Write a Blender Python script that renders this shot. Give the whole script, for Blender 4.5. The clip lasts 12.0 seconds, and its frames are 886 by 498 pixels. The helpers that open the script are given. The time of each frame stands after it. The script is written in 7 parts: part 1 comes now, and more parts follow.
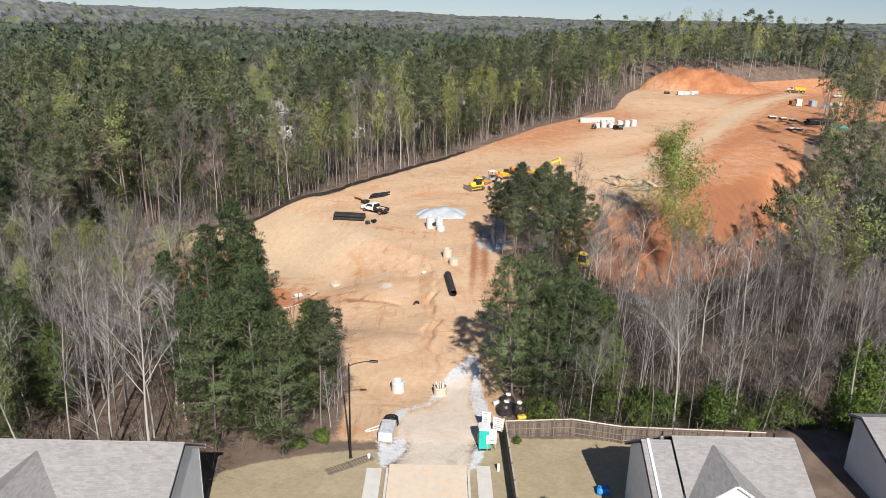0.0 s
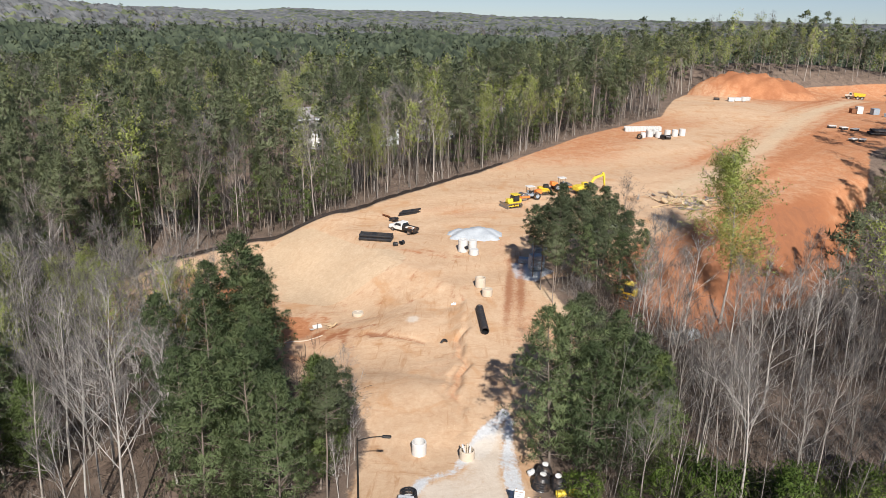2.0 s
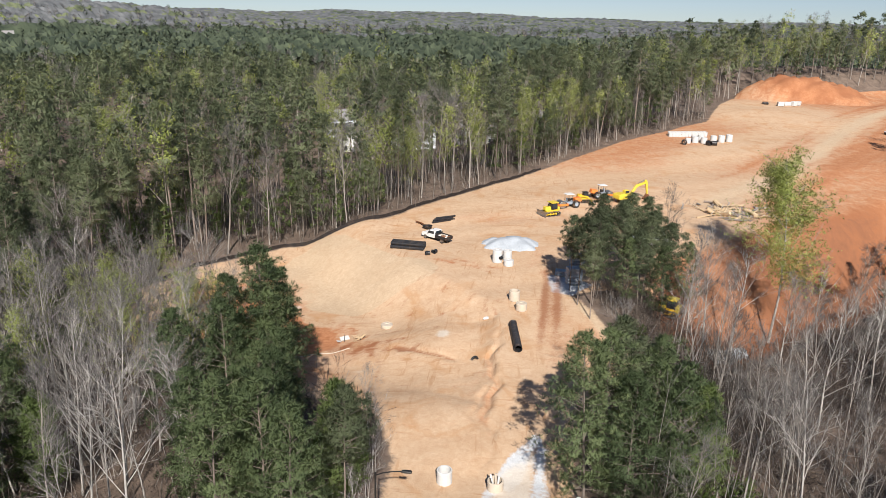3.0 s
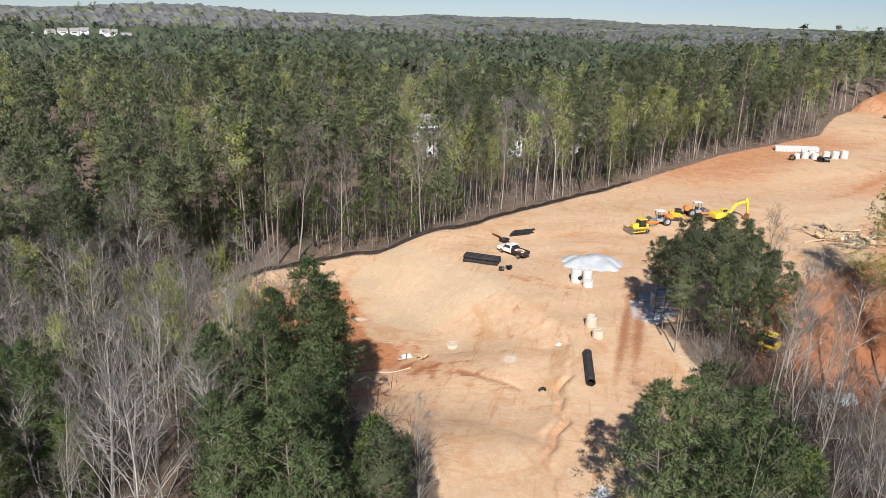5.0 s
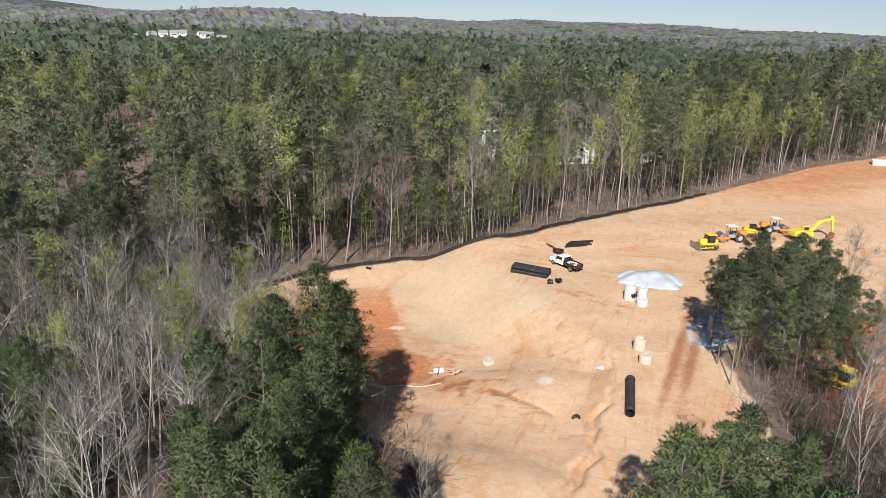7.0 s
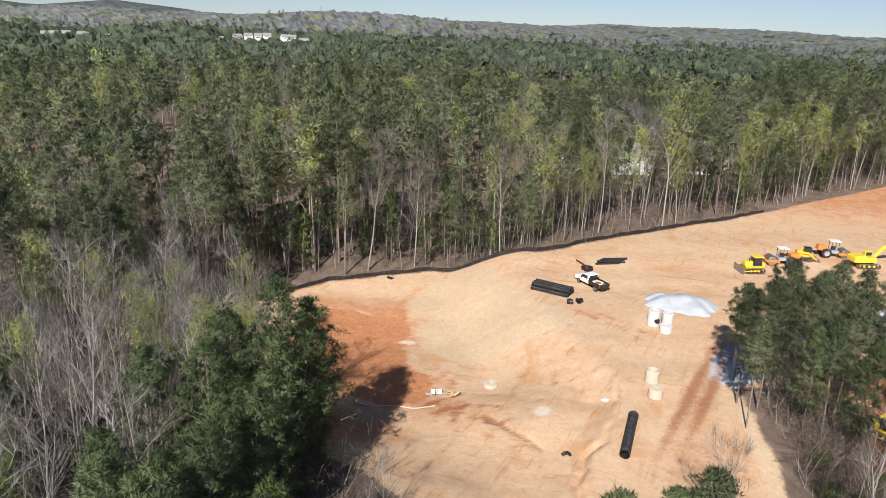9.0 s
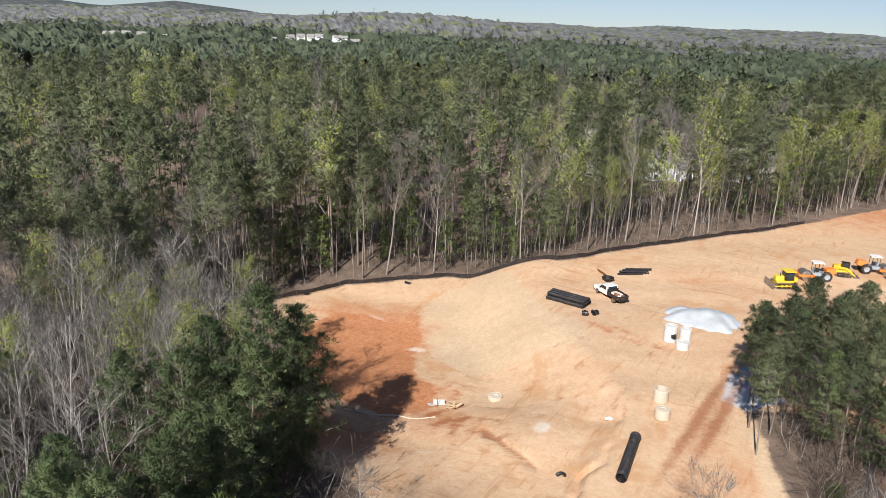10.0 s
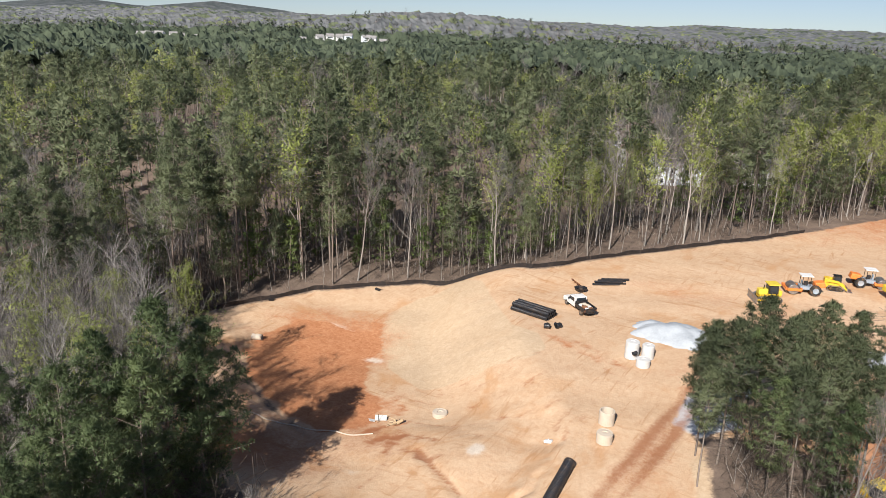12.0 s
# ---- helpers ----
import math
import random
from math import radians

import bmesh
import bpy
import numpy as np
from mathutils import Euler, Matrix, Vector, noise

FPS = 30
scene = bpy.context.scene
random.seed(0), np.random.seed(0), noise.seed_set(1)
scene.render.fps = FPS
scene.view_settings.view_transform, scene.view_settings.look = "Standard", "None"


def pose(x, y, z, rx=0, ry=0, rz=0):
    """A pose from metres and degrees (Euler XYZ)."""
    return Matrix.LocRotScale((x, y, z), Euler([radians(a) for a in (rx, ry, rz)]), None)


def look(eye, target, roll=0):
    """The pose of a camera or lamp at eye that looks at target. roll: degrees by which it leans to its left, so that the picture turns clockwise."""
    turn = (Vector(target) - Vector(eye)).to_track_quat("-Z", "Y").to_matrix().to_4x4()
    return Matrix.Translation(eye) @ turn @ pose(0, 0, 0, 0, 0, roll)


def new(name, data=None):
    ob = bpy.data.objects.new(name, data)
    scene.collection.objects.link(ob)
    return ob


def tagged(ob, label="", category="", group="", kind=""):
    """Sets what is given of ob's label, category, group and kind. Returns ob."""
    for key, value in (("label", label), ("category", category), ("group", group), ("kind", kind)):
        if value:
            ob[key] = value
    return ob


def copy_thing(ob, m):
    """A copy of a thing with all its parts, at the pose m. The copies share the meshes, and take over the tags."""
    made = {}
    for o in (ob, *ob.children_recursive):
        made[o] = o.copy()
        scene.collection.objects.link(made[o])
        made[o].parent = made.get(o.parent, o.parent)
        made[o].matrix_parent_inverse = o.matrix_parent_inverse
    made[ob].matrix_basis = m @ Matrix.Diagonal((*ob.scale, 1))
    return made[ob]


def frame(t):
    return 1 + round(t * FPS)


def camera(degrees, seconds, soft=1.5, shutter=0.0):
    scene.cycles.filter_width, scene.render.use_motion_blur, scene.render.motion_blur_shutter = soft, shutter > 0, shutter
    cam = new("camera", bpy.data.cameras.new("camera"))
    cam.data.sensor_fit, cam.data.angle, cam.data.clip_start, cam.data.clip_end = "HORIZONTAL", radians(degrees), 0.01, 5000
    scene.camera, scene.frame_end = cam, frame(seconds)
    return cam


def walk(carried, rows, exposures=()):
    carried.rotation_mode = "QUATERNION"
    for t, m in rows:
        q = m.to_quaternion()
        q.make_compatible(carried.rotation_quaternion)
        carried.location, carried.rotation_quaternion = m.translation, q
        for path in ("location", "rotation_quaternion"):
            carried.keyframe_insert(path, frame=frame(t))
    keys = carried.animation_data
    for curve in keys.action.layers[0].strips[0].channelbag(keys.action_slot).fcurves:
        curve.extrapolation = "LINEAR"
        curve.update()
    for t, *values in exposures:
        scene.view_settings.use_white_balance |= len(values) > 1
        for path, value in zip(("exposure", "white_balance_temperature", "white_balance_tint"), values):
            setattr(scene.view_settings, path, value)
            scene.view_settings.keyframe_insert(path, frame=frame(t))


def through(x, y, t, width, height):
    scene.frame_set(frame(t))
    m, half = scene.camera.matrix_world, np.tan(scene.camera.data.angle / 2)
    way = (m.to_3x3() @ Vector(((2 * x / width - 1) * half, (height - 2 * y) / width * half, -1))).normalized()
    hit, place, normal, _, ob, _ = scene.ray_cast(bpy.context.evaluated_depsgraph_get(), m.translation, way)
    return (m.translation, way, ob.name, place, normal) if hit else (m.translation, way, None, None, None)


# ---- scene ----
cam = camera(62.9, 12.0, soft=0.8)
METRES, EYE, TILT, LEAN, TURN = 56.0, 42.0, -18.2, -1.3, 0.0
ROWS = [
    (0.0, 0.0, 0.0, 0.0, 0.0, 0.0, -0.0),
    (0.5, 0.0019, 0.0442, 0.0184, 0.28, -0.08, -0.04),
    (1.0, 0.0043, 0.0913, 0.0384, 0.55, -0.09, -0.12),
    (1.5, 0.0079, 0.1366, 0.0571, 1.63, -0.03, -0.48),
    (2.0, 0.0118, 0.178, 0.0741, 2.94, 0.0, -0.88),
    (2.5, 0.0158, 0.2158, 0.0881, 4.29, 0.01, -1.31),
    (3.0, 0.0196, 0.2507, 0.0991, 5.94, 0.02, -1.84),
    (3.5, 0.0242, 0.2832, 0.1077, 8.08, 0.04, -2.56),
    (5.5, 0.0552, 0.3998, 0.1314, 14.59, 0.01, -5.01),
    (6.0, 0.0705, 0.4289, 0.1347, 16.37, -0.05, -5.62),
    (6.5, 0.0893, 0.4578, 0.1396, 17.86, -0.14, -6.16),
    (7.0, 0.1107, 0.488, 0.1459, 19.43, -0.22, -6.72),
    (9.0, 0.2228, 0.6215, 0.189, 25.6, -0.74, -8.81),
    (9.5, 0.2532, 0.6555, 0.2025, 27.45, -0.98, -9.4),
    (10.0, 0.2837, 0.6914, 0.2159, 29.57, -1.3, -10.1),
    (10.5, 0.3169, 0.7279, 0.2292, 31.4, -1.59, -10.63),
    (11.0, 0.348, 0.7646, 0.2415, 31.79, -1.67, -10.75),
    (11.5, 0.375, 0.8004, 0.2531, 31.93, -1.75, -10.74),
    (12.0, 0.3975, 0.8359, 0.265, 32.32, -1.82, -10.77),
]
walk(cam, [(t, pose(0, 0, EYE, TILT, LEAN, TURN) @ pose(METRES * x, METRES * y, METRES * z, 90 + pitch, roll, yaw)) for t, x, y, z, yaw, pitch, roll in ROWS], [(0.0, 0.71), (3.5, 0.73), (6.5, 0.75), (9.5, 0.79), (12.0, 0.8)])

# ---- world, sun and exposure ----
scene.view_settings.exposure = 0.71
SUN_ELEV, SUN_AZ = 37.0, 10.2          # degrees; azimuth of the shadows from +y towards -x
world = bpy.data.worlds.new("sky")
scene.world = world
world.use_nodes = True
wn, wl = world.node_tree.nodes, world.node_tree.links
sky = wn.new("ShaderNodeTexSky")
sky.sky_type, sky.sun_disc = "NISHITA", False
sky.sun_elevation, sky.sun_rotation = radians(SUN_ELEV), radians(180 - SUN_AZ)
sky.air_density, sky.dust_density, sky.ozone_density = 1.0, 0.35, 1.5
tint = wn.new("ShaderNodeMix")
tint.data_type, tint.blend_type = "RGBA", "MULTIPLY"
tint.inputs[0].default_value, tint.inputs[7].default_value = 1.0, (0.97, 0.962, 1.09, 1)
lift = wn.new("ShaderNodeVectorMath")
lift.inputs[1].default_value = (0, 0, 0.055)
wl.new(wn.new("ShaderNodeTexCoord").outputs["Generated"], lift.inputs[0])
wl.new(lift.outputs[0], sky.inputs[0])
wl.new(sky.outputs[0], tint.inputs[6])
wl.new(tint.outputs[2], wn["Background"].inputs[0])
wn["Background"].inputs[1].default_value = 0.049
sun = new("sun", bpy.data.lights.new("sun", "SUN"))
sun.data.energy, sun.data.angle, sun.data.color = 4.5, radians(0.53), (1.0, 0.95, 0.89)
SUN_WAY = Vector((-math.sin(radians(SUN_AZ)) * math.cos(radians(SUN_ELEV)), math.cos(radians(SUN_AZ)) * math.cos(radians(SUN_ELEV)), -math.sin(radians(SUN_ELEV))))
sun.matrix_world = look((0, -60, 120), tuple(Vector((0, -60, 120)) + SUN_WAY))


# ---- materials ----
class Nodes:
    """Short hand for building a material."""

    def __init__(self, name, rough=0.8, metal=0.0, spec=0.3):
        self.m = bpy.data.materials.new(name)
        self.m.use_nodes = True
        self.t = self.m.node_tree
        self.b = self.t.nodes["Principled BSDF"]
        self.b.inputs["Roughness"].default_value, self.b.inputs["Metallic"].default_value = rough, metal
        self.b.inputs["Specular IOR Level"].default_value = spec
        self.pos = self.n("ShaderNodeNewGeometry").outputs["Position"]
        self.obj = self.n("ShaderNodeTexCoord").outputs["Object"]

    def n(self, kind):
        return self.t.nodes.new(kind)

    def put(self, socket, value):
        if isinstance(value, bpy.types.NodeSocket):
            self.t.links.new(value, socket)
        elif value is not None:
            socket.default_value = value

    def noise(self, scale, detail=4.0, rough=0.55, at=None, warp=0.0, stretch=None):
        at = at or self.pos
        if stretch:
            mp = self.n("ShaderNodeMapping")
            self.put(mp.inputs["Vector"], at)
            mp.inputs["Scale"].default_value = stretch
            at = mp.outputs[0]
        node = self.n("ShaderNodeTexNoise")
        self.put(node.inputs["Vector"], at)
        for key, value in (("Scale", scale), ("Detail", detail), ("Roughness", rough), ("Distortion", warp)):
            node.inputs[key].default_value = value
        return node.outputs["Fac"]

    def ramp(self, fac, *stops):
        node = self.n("ShaderNodeValToRGB")
        self.put(node.inputs[0], fac)
        e = node.color_ramp.elements
        while len(e) < len(stops):
            e.new(0.5)
        for el, (p, c) in zip(e, stops):
            el.position = p
            el.color = (*c, 1) if isinstance(c, tuple) else (c, c, c, 1)
        return node.outputs[0]

    def mix(self, fac, a, b, blend="MIX"):
        node = self.n("ShaderNodeMix")
        node.data_type, node.blend_type = "RGBA", blend
        self.put(node.inputs[0], fac)
        for i, v in ((6, a), (7, b)):
            self.put(node.inputs[i], (*v, 1) if isinstance(v, tuple) else v)
        return node.outputs[2]

    def math(self, op, a, b=0.0, clamp=False):
        node = self.n("ShaderNodeMath")
        node.operation, node.use_clamp = op, clamp
        self.put(node.inputs[0], a)
        self.put(node.inputs[1], b)
        return node.outputs[0]

    def step(self, v, lo, hi):
        node = self.n("ShaderNodeMapRange")
        node.interpolation_type = "SMOOTHSTEP"
        self.put(node.inputs[0], v)
        node.inputs[1].default_value, node.inputs[2].default_value = lo, hi
        return node.outputs[0]

    def attr(self, name):
        node = self.n("ShaderNodeAttribute")
        node.attribute_name = name
        return node

    def bump(self, height, strength=0.4, distance=0.05):
        node = self.n("ShaderNodeBump")
        node.inputs["Strength"].default_value, node.inputs["Distance"].default_value = strength, distance
        self.put(node.inputs["Height"], height)
        self.put(self.b.inputs["Normal"], node.outputs[0])

    def color(self, value):
        self.put(self.b.inputs["Base Color"], (*value, 1) if isinstance(value, tuple) else value)
        return self


def plain(name, rgb, rough=0.6, metal=0.0, vary=0.15, scale=3.0, dirt=0.0, spec=0.4):
    """Paint, plastic or metal with slight mottling and dust that gathers in patches."""
    k = Nodes(name, rough, metal, spec)
    lo, hi = tuple(c * (1 - vary) for c in rgb), tuple(min(1, c * (1 + vary)) for c in rgb)
    c = k.ramp(k.noise(scale, 5, 0.6, k.obj), (0.3, lo), (0.7, hi))
    if dirt:
        c = k.mix(k.math("MULTIPLY", k.step(k.noise(1.7, 6, 0.65, k.obj), 0.45, 0.7), dirt), c, (0.42, 0.25, 0.13))
    k.color(c)
    k.bump(k.noise(scale * 14, 3, 0.5, k.obj), 0.12, 0.01)
    return k.m


def leaf_material(name, dark, light, through=0.14, rough=0.6):
    """Foliage: tone varies by tree and by tuft; part of the light passes."""
    k = Nodes(name, rough, 0, 0.25)
    tree = k.math("ADD", k.n("ShaderNodeObjectInfo").outputs["Random"], k.attr("tone").outputs["Fac"])
    tuft = k.attr("tuft").outputs["Fac"]
    f = k.math("ADD", k.math("MULTIPLY", k.math("FRACT", tree), 0.66), k.math("MULTIPLY", tuft, 0.34))
    grain = k.noise(5.5, 3, 0.7, k.pos)
    c = k.ramp(k.math("ADD", k.math("MULTIPLY", f, 0.78), k.math("MULTIPLY", k.step(grain, 0.25, 0.75), 0.24)), (0.0, tuple(v * 0.55 for v in dark)), (0.3, dark), (1.0, light))
    k.color(c)
    k.bump(grain, 0.12, 0.1)
    tr = k.n("ShaderNodeBsdfTranslucent")
    k.put(tr.inputs[0], c)
    mx = k.n("ShaderNodeMixShader")
    mx.inputs[0].default_value = through
    k.t.links.new(k.b.outputs[0], mx.inputs[1])
    k.t.links.new(tr.outputs[0], mx.inputs[2])
    k.t.links.new(mx.outputs[0], k.t.nodes["Material Output"].inputs[0])
    return k.m


def bark_material(name, dark, light, rough=0.9):
    k = Nodes(name, rough, 0, 0.15)
    tree = k.math("FRACT", k.math("ADD", k.n("ShaderNodeObjectInfo").outputs["Random"], k.attr("tone").outputs["Fac"]))
    f = k.math("ADD", k.math("MULTIPLY", tree, 0.45), k.math("MULTIPLY", k.noise(1.2, 5, 0.65, k.pos, stretch=(3, 3, 0.8)), 0.6))
    k.color(k.ramp(f, (0.15, dark), (0.85, light)))
    k.bump(k.noise(9, 4, 0.6, k.pos, stretch=(2, 2, 0.4)), 0.5, 0.05)
    return k.m


PINE = leaf_material("pine_needles", (0.112, 0.136, 0.074), (0.275, 0.308, 0.17), 0.45)
PINE_FRESH = leaf_material("young_pine_needles", (0.12, 0.165, 0.055), (0.26, 0.315, 0.12), 0.5)
PINE_NEAR = leaf_material("green_pine_needles", (0.10, 0.138, 0.064), (0.245, 0.298, 0.138), 0.45)
# far needles darker than PINE: the crowns' mutual shade is put into the colour
PINE_FAR = leaf_material("shaded_far_pine_needles", (0.056, 0.072, 0.047), (0.142, 0.167, 0.102), 0.2)
BUD = leaf_material("budding_leaves", (0.29, 0.335, 0.09), (0.47, 0.52, 0.165), 0.45)
SHRUB = leaf_material("shrub_leaves", (0.09, 0.145, 0.03), (0.24, 0.32, 0.07), 0.4)
TWIG = leaf_material("bare_twigs", (0.105, 0.096, 0.09), (0.235, 0.216, 0.202), 0.15, 0.9)
# brown brush, darkened: the thicket's deep shade is put into the colour
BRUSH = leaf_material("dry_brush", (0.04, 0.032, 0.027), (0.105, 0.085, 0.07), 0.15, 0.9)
BARK_PINE = bark_material("pine_bark", (0.10, 0.082, 0.07), (0.27, 0.222, 0.185))
BARK_GREY = bark_material("grey_bark", (0.15, 0.132, 0.118), (0.42, 0.38, 0.335))
BARK_PALE = bark_material("pale_bark", (0.22, 0.20, 0.18), (0.56, 0.525, 0.48))


# ---- the ground's shape ----
def bell(x, y, cx, cy, rx, ry, turn=0.0):
    c, s = math.cos(radians(turn)), math.sin(radians(turn))
    u, v = ((x - cx) * c + (y - cy) * s) / rx, (-(x - cx) * s + (y - cy) * c) / ry
    return np.exp(-(u * u + v * v))


def ease(v, lo, hi):
    t = np.clip((v - lo) / (hi - lo), 0, 1)
    return t * t * (3 - 2 * t)


def ripple(x, y, size, seed=0.0):
    """Smooth rolling waves of about that wavelength, from -1 to 1."""
    k = 2 * math.pi / size
    return (np.sin(k * (x + 0.37 * y) + seed) + np.sin(k * (0.81 * y - 0.43 * x) * 1.27 + 2.1 * seed + 1) + np.sin(k * (0.57 * x - 1.1 * y) * 0.71 + 3.3 * seed + 2)) / 3


def basin_distance(x, y):
    """Signed distance to the rim of the red clay basin; positive inside."""
    return polygon_distance(x, y, BASIN) + 0.35 * np.sin(1.3 * x + 0.6 * y) + 0.25 * np.sin(2.3 * y - 0.9 * x)


def path_distance(x, y, pts):
    """Distance to a line of points in the plan."""
    best = np.full(np.shape(x), 1e9)
    for (ax, ay), (bx, by) in zip(pts, pts[1:]):
        t = np.clip(((x - ax) * (bx - ax) + (y - ay) * (by - ay)) / ((bx - ax) ** 2 + (by - ay) ** 2), 0, 1)
        best = np.minimum(best, np.hypot(x - ax - t * (bx - ax), y - ay - t * (by - ay)))
    return best


def height(x, y):
    x, y = np.asarray(x, float), np.asarray(y, float)
    z = np.interp(y, [50, 62, 72, 80, 97, 110, 130, 150, 200, 225, 340, 480], [2.9, 2.8, 1.9, 2.5, 3.6, 4.25, 4.5, 4.9, 5.4, 6.8, 10.0, 10.0])
    # the fill pad drops in a sand slope to low ground round the basin
    out = -polygon_distance(x, y, PAD) + 0.22 * ripple(x, y, 9, 1) + 0.08 * ripple(x, y, 3.3, 6)
    low = -0.6 + 1.3 * ease(-x, 46, 62) + 2.4 * (1 - ease(y, 82, 97)) + 1.0 * ease(y, 124, 145) - 1.2 * bell(x, y, -33, 117, 9, 7) + 2.8 * bell(x, y, -7, 102, 9, 9)
    low = low + 3.2 * ease(out, 34, 90) * ease(y, 140, 170)
    fall = np.clip((out + 0.3) / (4.6 + 7.2 * ease(-x, 0.5, 8)), 0, 1)
    z = z + (0.65 * fall * fall * (3 - 2 * fall) + 0.35 * fall) * (low - z)
    z = z - 0.9 * bell(x, y, -40, 109.5, 11, 6.5, -17)
    # berm round the basin, with a ditch inside it
    rim = basin_distance(x, y)
    z = z + 0.45 * np.exp(-(((rim + 3.4) / 1.3) ** 2)) * ease(-x, 24, 34) * (1 - ease(y, 106, 113)) - 0.5 * np.exp(-(((rim + 0.8) / 1.0) ** 2)) * ease(-x, 26, 36) * (1 - ease(y, 106, 113))
    # the ridge of dumped sand that ends at the silt fence, and the terrace before the pad
    z = z + 0.9 * bell(x, y, -30.5, 134, 7.5, 3.2, -62)
    # the road's washed-out edge
    cut = x + 0.5 * np.sin(y * 0.55) + 0.25 * np.sin(y * 1.4) + 0.05 * np.sin(y * 4.1)
    z = z - 0.75 * bell(cut, y, -0.5, 90, 0.42, 11) - 0.35 * bell(cut, y, -1.5, 86, 0.36, 7)
    # the valley beside the site
    foot = y - 0.93 * x - 87
    z = z - (8.0 + 4.5 * ease(y, 98, 116)) * ease(x - 0.12 * (y - 80), 9, 30) * ease(y, 62, 78) * (1 - ease(foot, 0, 21))
    z = z - 4.0 * ease(x, 50, 85) * ease(y, 100, 135) * (1 - ease(y, 150, 215))
    # spoil heap at the far end
    q = np.hypot((x - 122 + 0.25 * (y - 347)) / 27, (y - 347) / 15) * (1 + 0.08 * np.sin(3 * np.arctan2(y - 347, x - 122) + 1))
    dome = np.clip(1 - q * q, 0, 1) ** 0.75
    z = z + dome * np.clip(10.6 - 0.13 * (x - 110), 5.5, 10.6) + 3.0 * bell(x, y, 146, 352, 14, 9) + 1.8 * bell(x, y, 90, 295, 16, 24, 30)
    z = z + np.sqrt(dome) * (1.1 * ripple(x, y, 13, 5) + 1.1 * ripple(x, y, 7.5, 8) + 0.9 * ripple(x, y, 5.2, 3))
    # the wooded rise behind it
    z = z + 21.0 * bell(x, y, 190, 452, 165, 75) * ease(y, 366, 400)
    z = z + (0.1 * ripple(x, y, 9, 1) + 0.3 * ripple(x, y, 31, 2)) * ease(y, 58, 70)
    # rolling land further out
    d = np.hypot(x, y - 60)
    far = ease(d, 185, 470) * (1 - bell(x, y, 120, 310, 170, 150))
    z = z + far * (-22 + 5 * ripple(x, y, 420, 3))
    z = z + ease(d, 900, 2600) * (20 + 12 * ripple(x, y, 1500, 5) + 8 * ripple(x, y, 610, 4))
    z = z + 66 * bell(x, y, -3340, 2732, 190, 220) + 42 * bell(x, y, -3110, 2990, 230, 230) + 66 * bell(x, y, -3690, 2225, 420, 420)
    z = z + 21 * bell(x, y, -752, 600, 130, 110) + 29 * bell(x, y, -597, 767, 120, 100)
    z = z + 40 * bell(x, y, -850, 1360, 300, 170, 35) + 26 * bell(x, y, -1500, 1150, 300, 200)
    return z


def ground_at(x, y):
    return float(height(x, y))


def polygon_distance(x, y, pts):
    """Signed distance to an outline, positive inside."""
    x, y = np.asarray(x, float), np.asarray(y, float)
    best, inside = np.full(x.shape, 1e9), np.zeros(x.shape, bool)
    for (ax, ay), (bx, by) in zip(pts, pts[1:] + pts[:1]):
        t = np.clip(((x - ax) * (bx - ax) + (y - ay) * (by - ay)) / ((bx - ax) ** 2 + (by - ay) ** 2), 0, 1)
        best = np.minimum(best, np.hypot(x - ax - t * (bx - ax), y - ay - t * (by - ay)))
        if ay != by:
            inside ^= ((ay > y) != (by > y)) & (x < (bx - ax) * (y - ay) / (by - ay) + ax)
    return np.where(inside, best, -best)


SITE = [(-9.5, 60), (-9.2, 74), (-13, 82), (-19, 85), (-30, 85), (-41, 91), (-52, 99), (-58.8, 110), (-56.5, 118), (-52.8, 127), (-46.8, 134.2), (-41, 139.6), (-32.5, 142.3),
        (-24.4, 145.4), (-20.9, 150.2), (-17.5, 157.5), (-10.7, 168.5), (-2.2, 181), (7, 195.6), (30, 232), (66, 278), (80, 318), (97, 354), (122, 374), (205, 392), (235, 300), (150, 262), (112, 222),
        (88, 172), (61, 139.5), (37, 126), (21, 119), (10, 114), (15, 102), (17.5, 95), (13, 88), (8.8, 80), (7.2, 70), (6.2, 60)]


PAD = [(-27, 143), (-22, 134), (-14, 122.5), (-7.5, 115.5), (-2.8, 110.5), (-0.6, 106), (-0.4, 97), (-0.3, 84), (-9.5, 77), (-12, 52), (-12, -80), (300, -80), (300, 420), (60, 420), (-4, 235), (-22, 178)]
APRON = [(-4.2, 54), (-5.6, 61), (-3.6, 66.5), (-0.6, 68.5), (1.8, 75), (4.4, 79), (5.4, 77), (4.4, 70), (5.6, 63), (3.6, 54)]


PALE_FAN = [(-34.6, 141.6), (-38.3, 134.7), (-39.2, 128.8), (-37.6, 124.4), (-35, 120.6), (-29.3, 116), (-24.9, 113.8), (-22, 112.7), (-15.6, 117), (-11.3, 119), (-10.5, 122.2), (-13, 125.2), (-17.3, 126), (-23.8, 133), (-29.7, 139.5)]
TERRACE = [(-20.5, 112.5), (-15.5, 116), (-9.1, 121.4), (-5.2, 121.6), (-1.5, 118), (-1.2, 115.5), (-2.3, 109.8), (-7.2, 107.2), (-14.5, 108.1)]
BASIN = [(-46.7, 107.6), (-48.7, 112.9), (-47.1, 119.5), (-41.9, 120.4), (-35.9, 121), (-32.7, 114.4), (-27.6, 109.3), (-24, 106), (-22.6, 102.5), (-25.1, 98.6), (-32.2, 100.1), (-40.6, 103.4)]
DITCH = [(-57.5, 113), (-52.9, 107.5), (-46.4, 104.4), (-38.2, 101.3), (-30.4, 98.3), (-25.5, 97.2)]
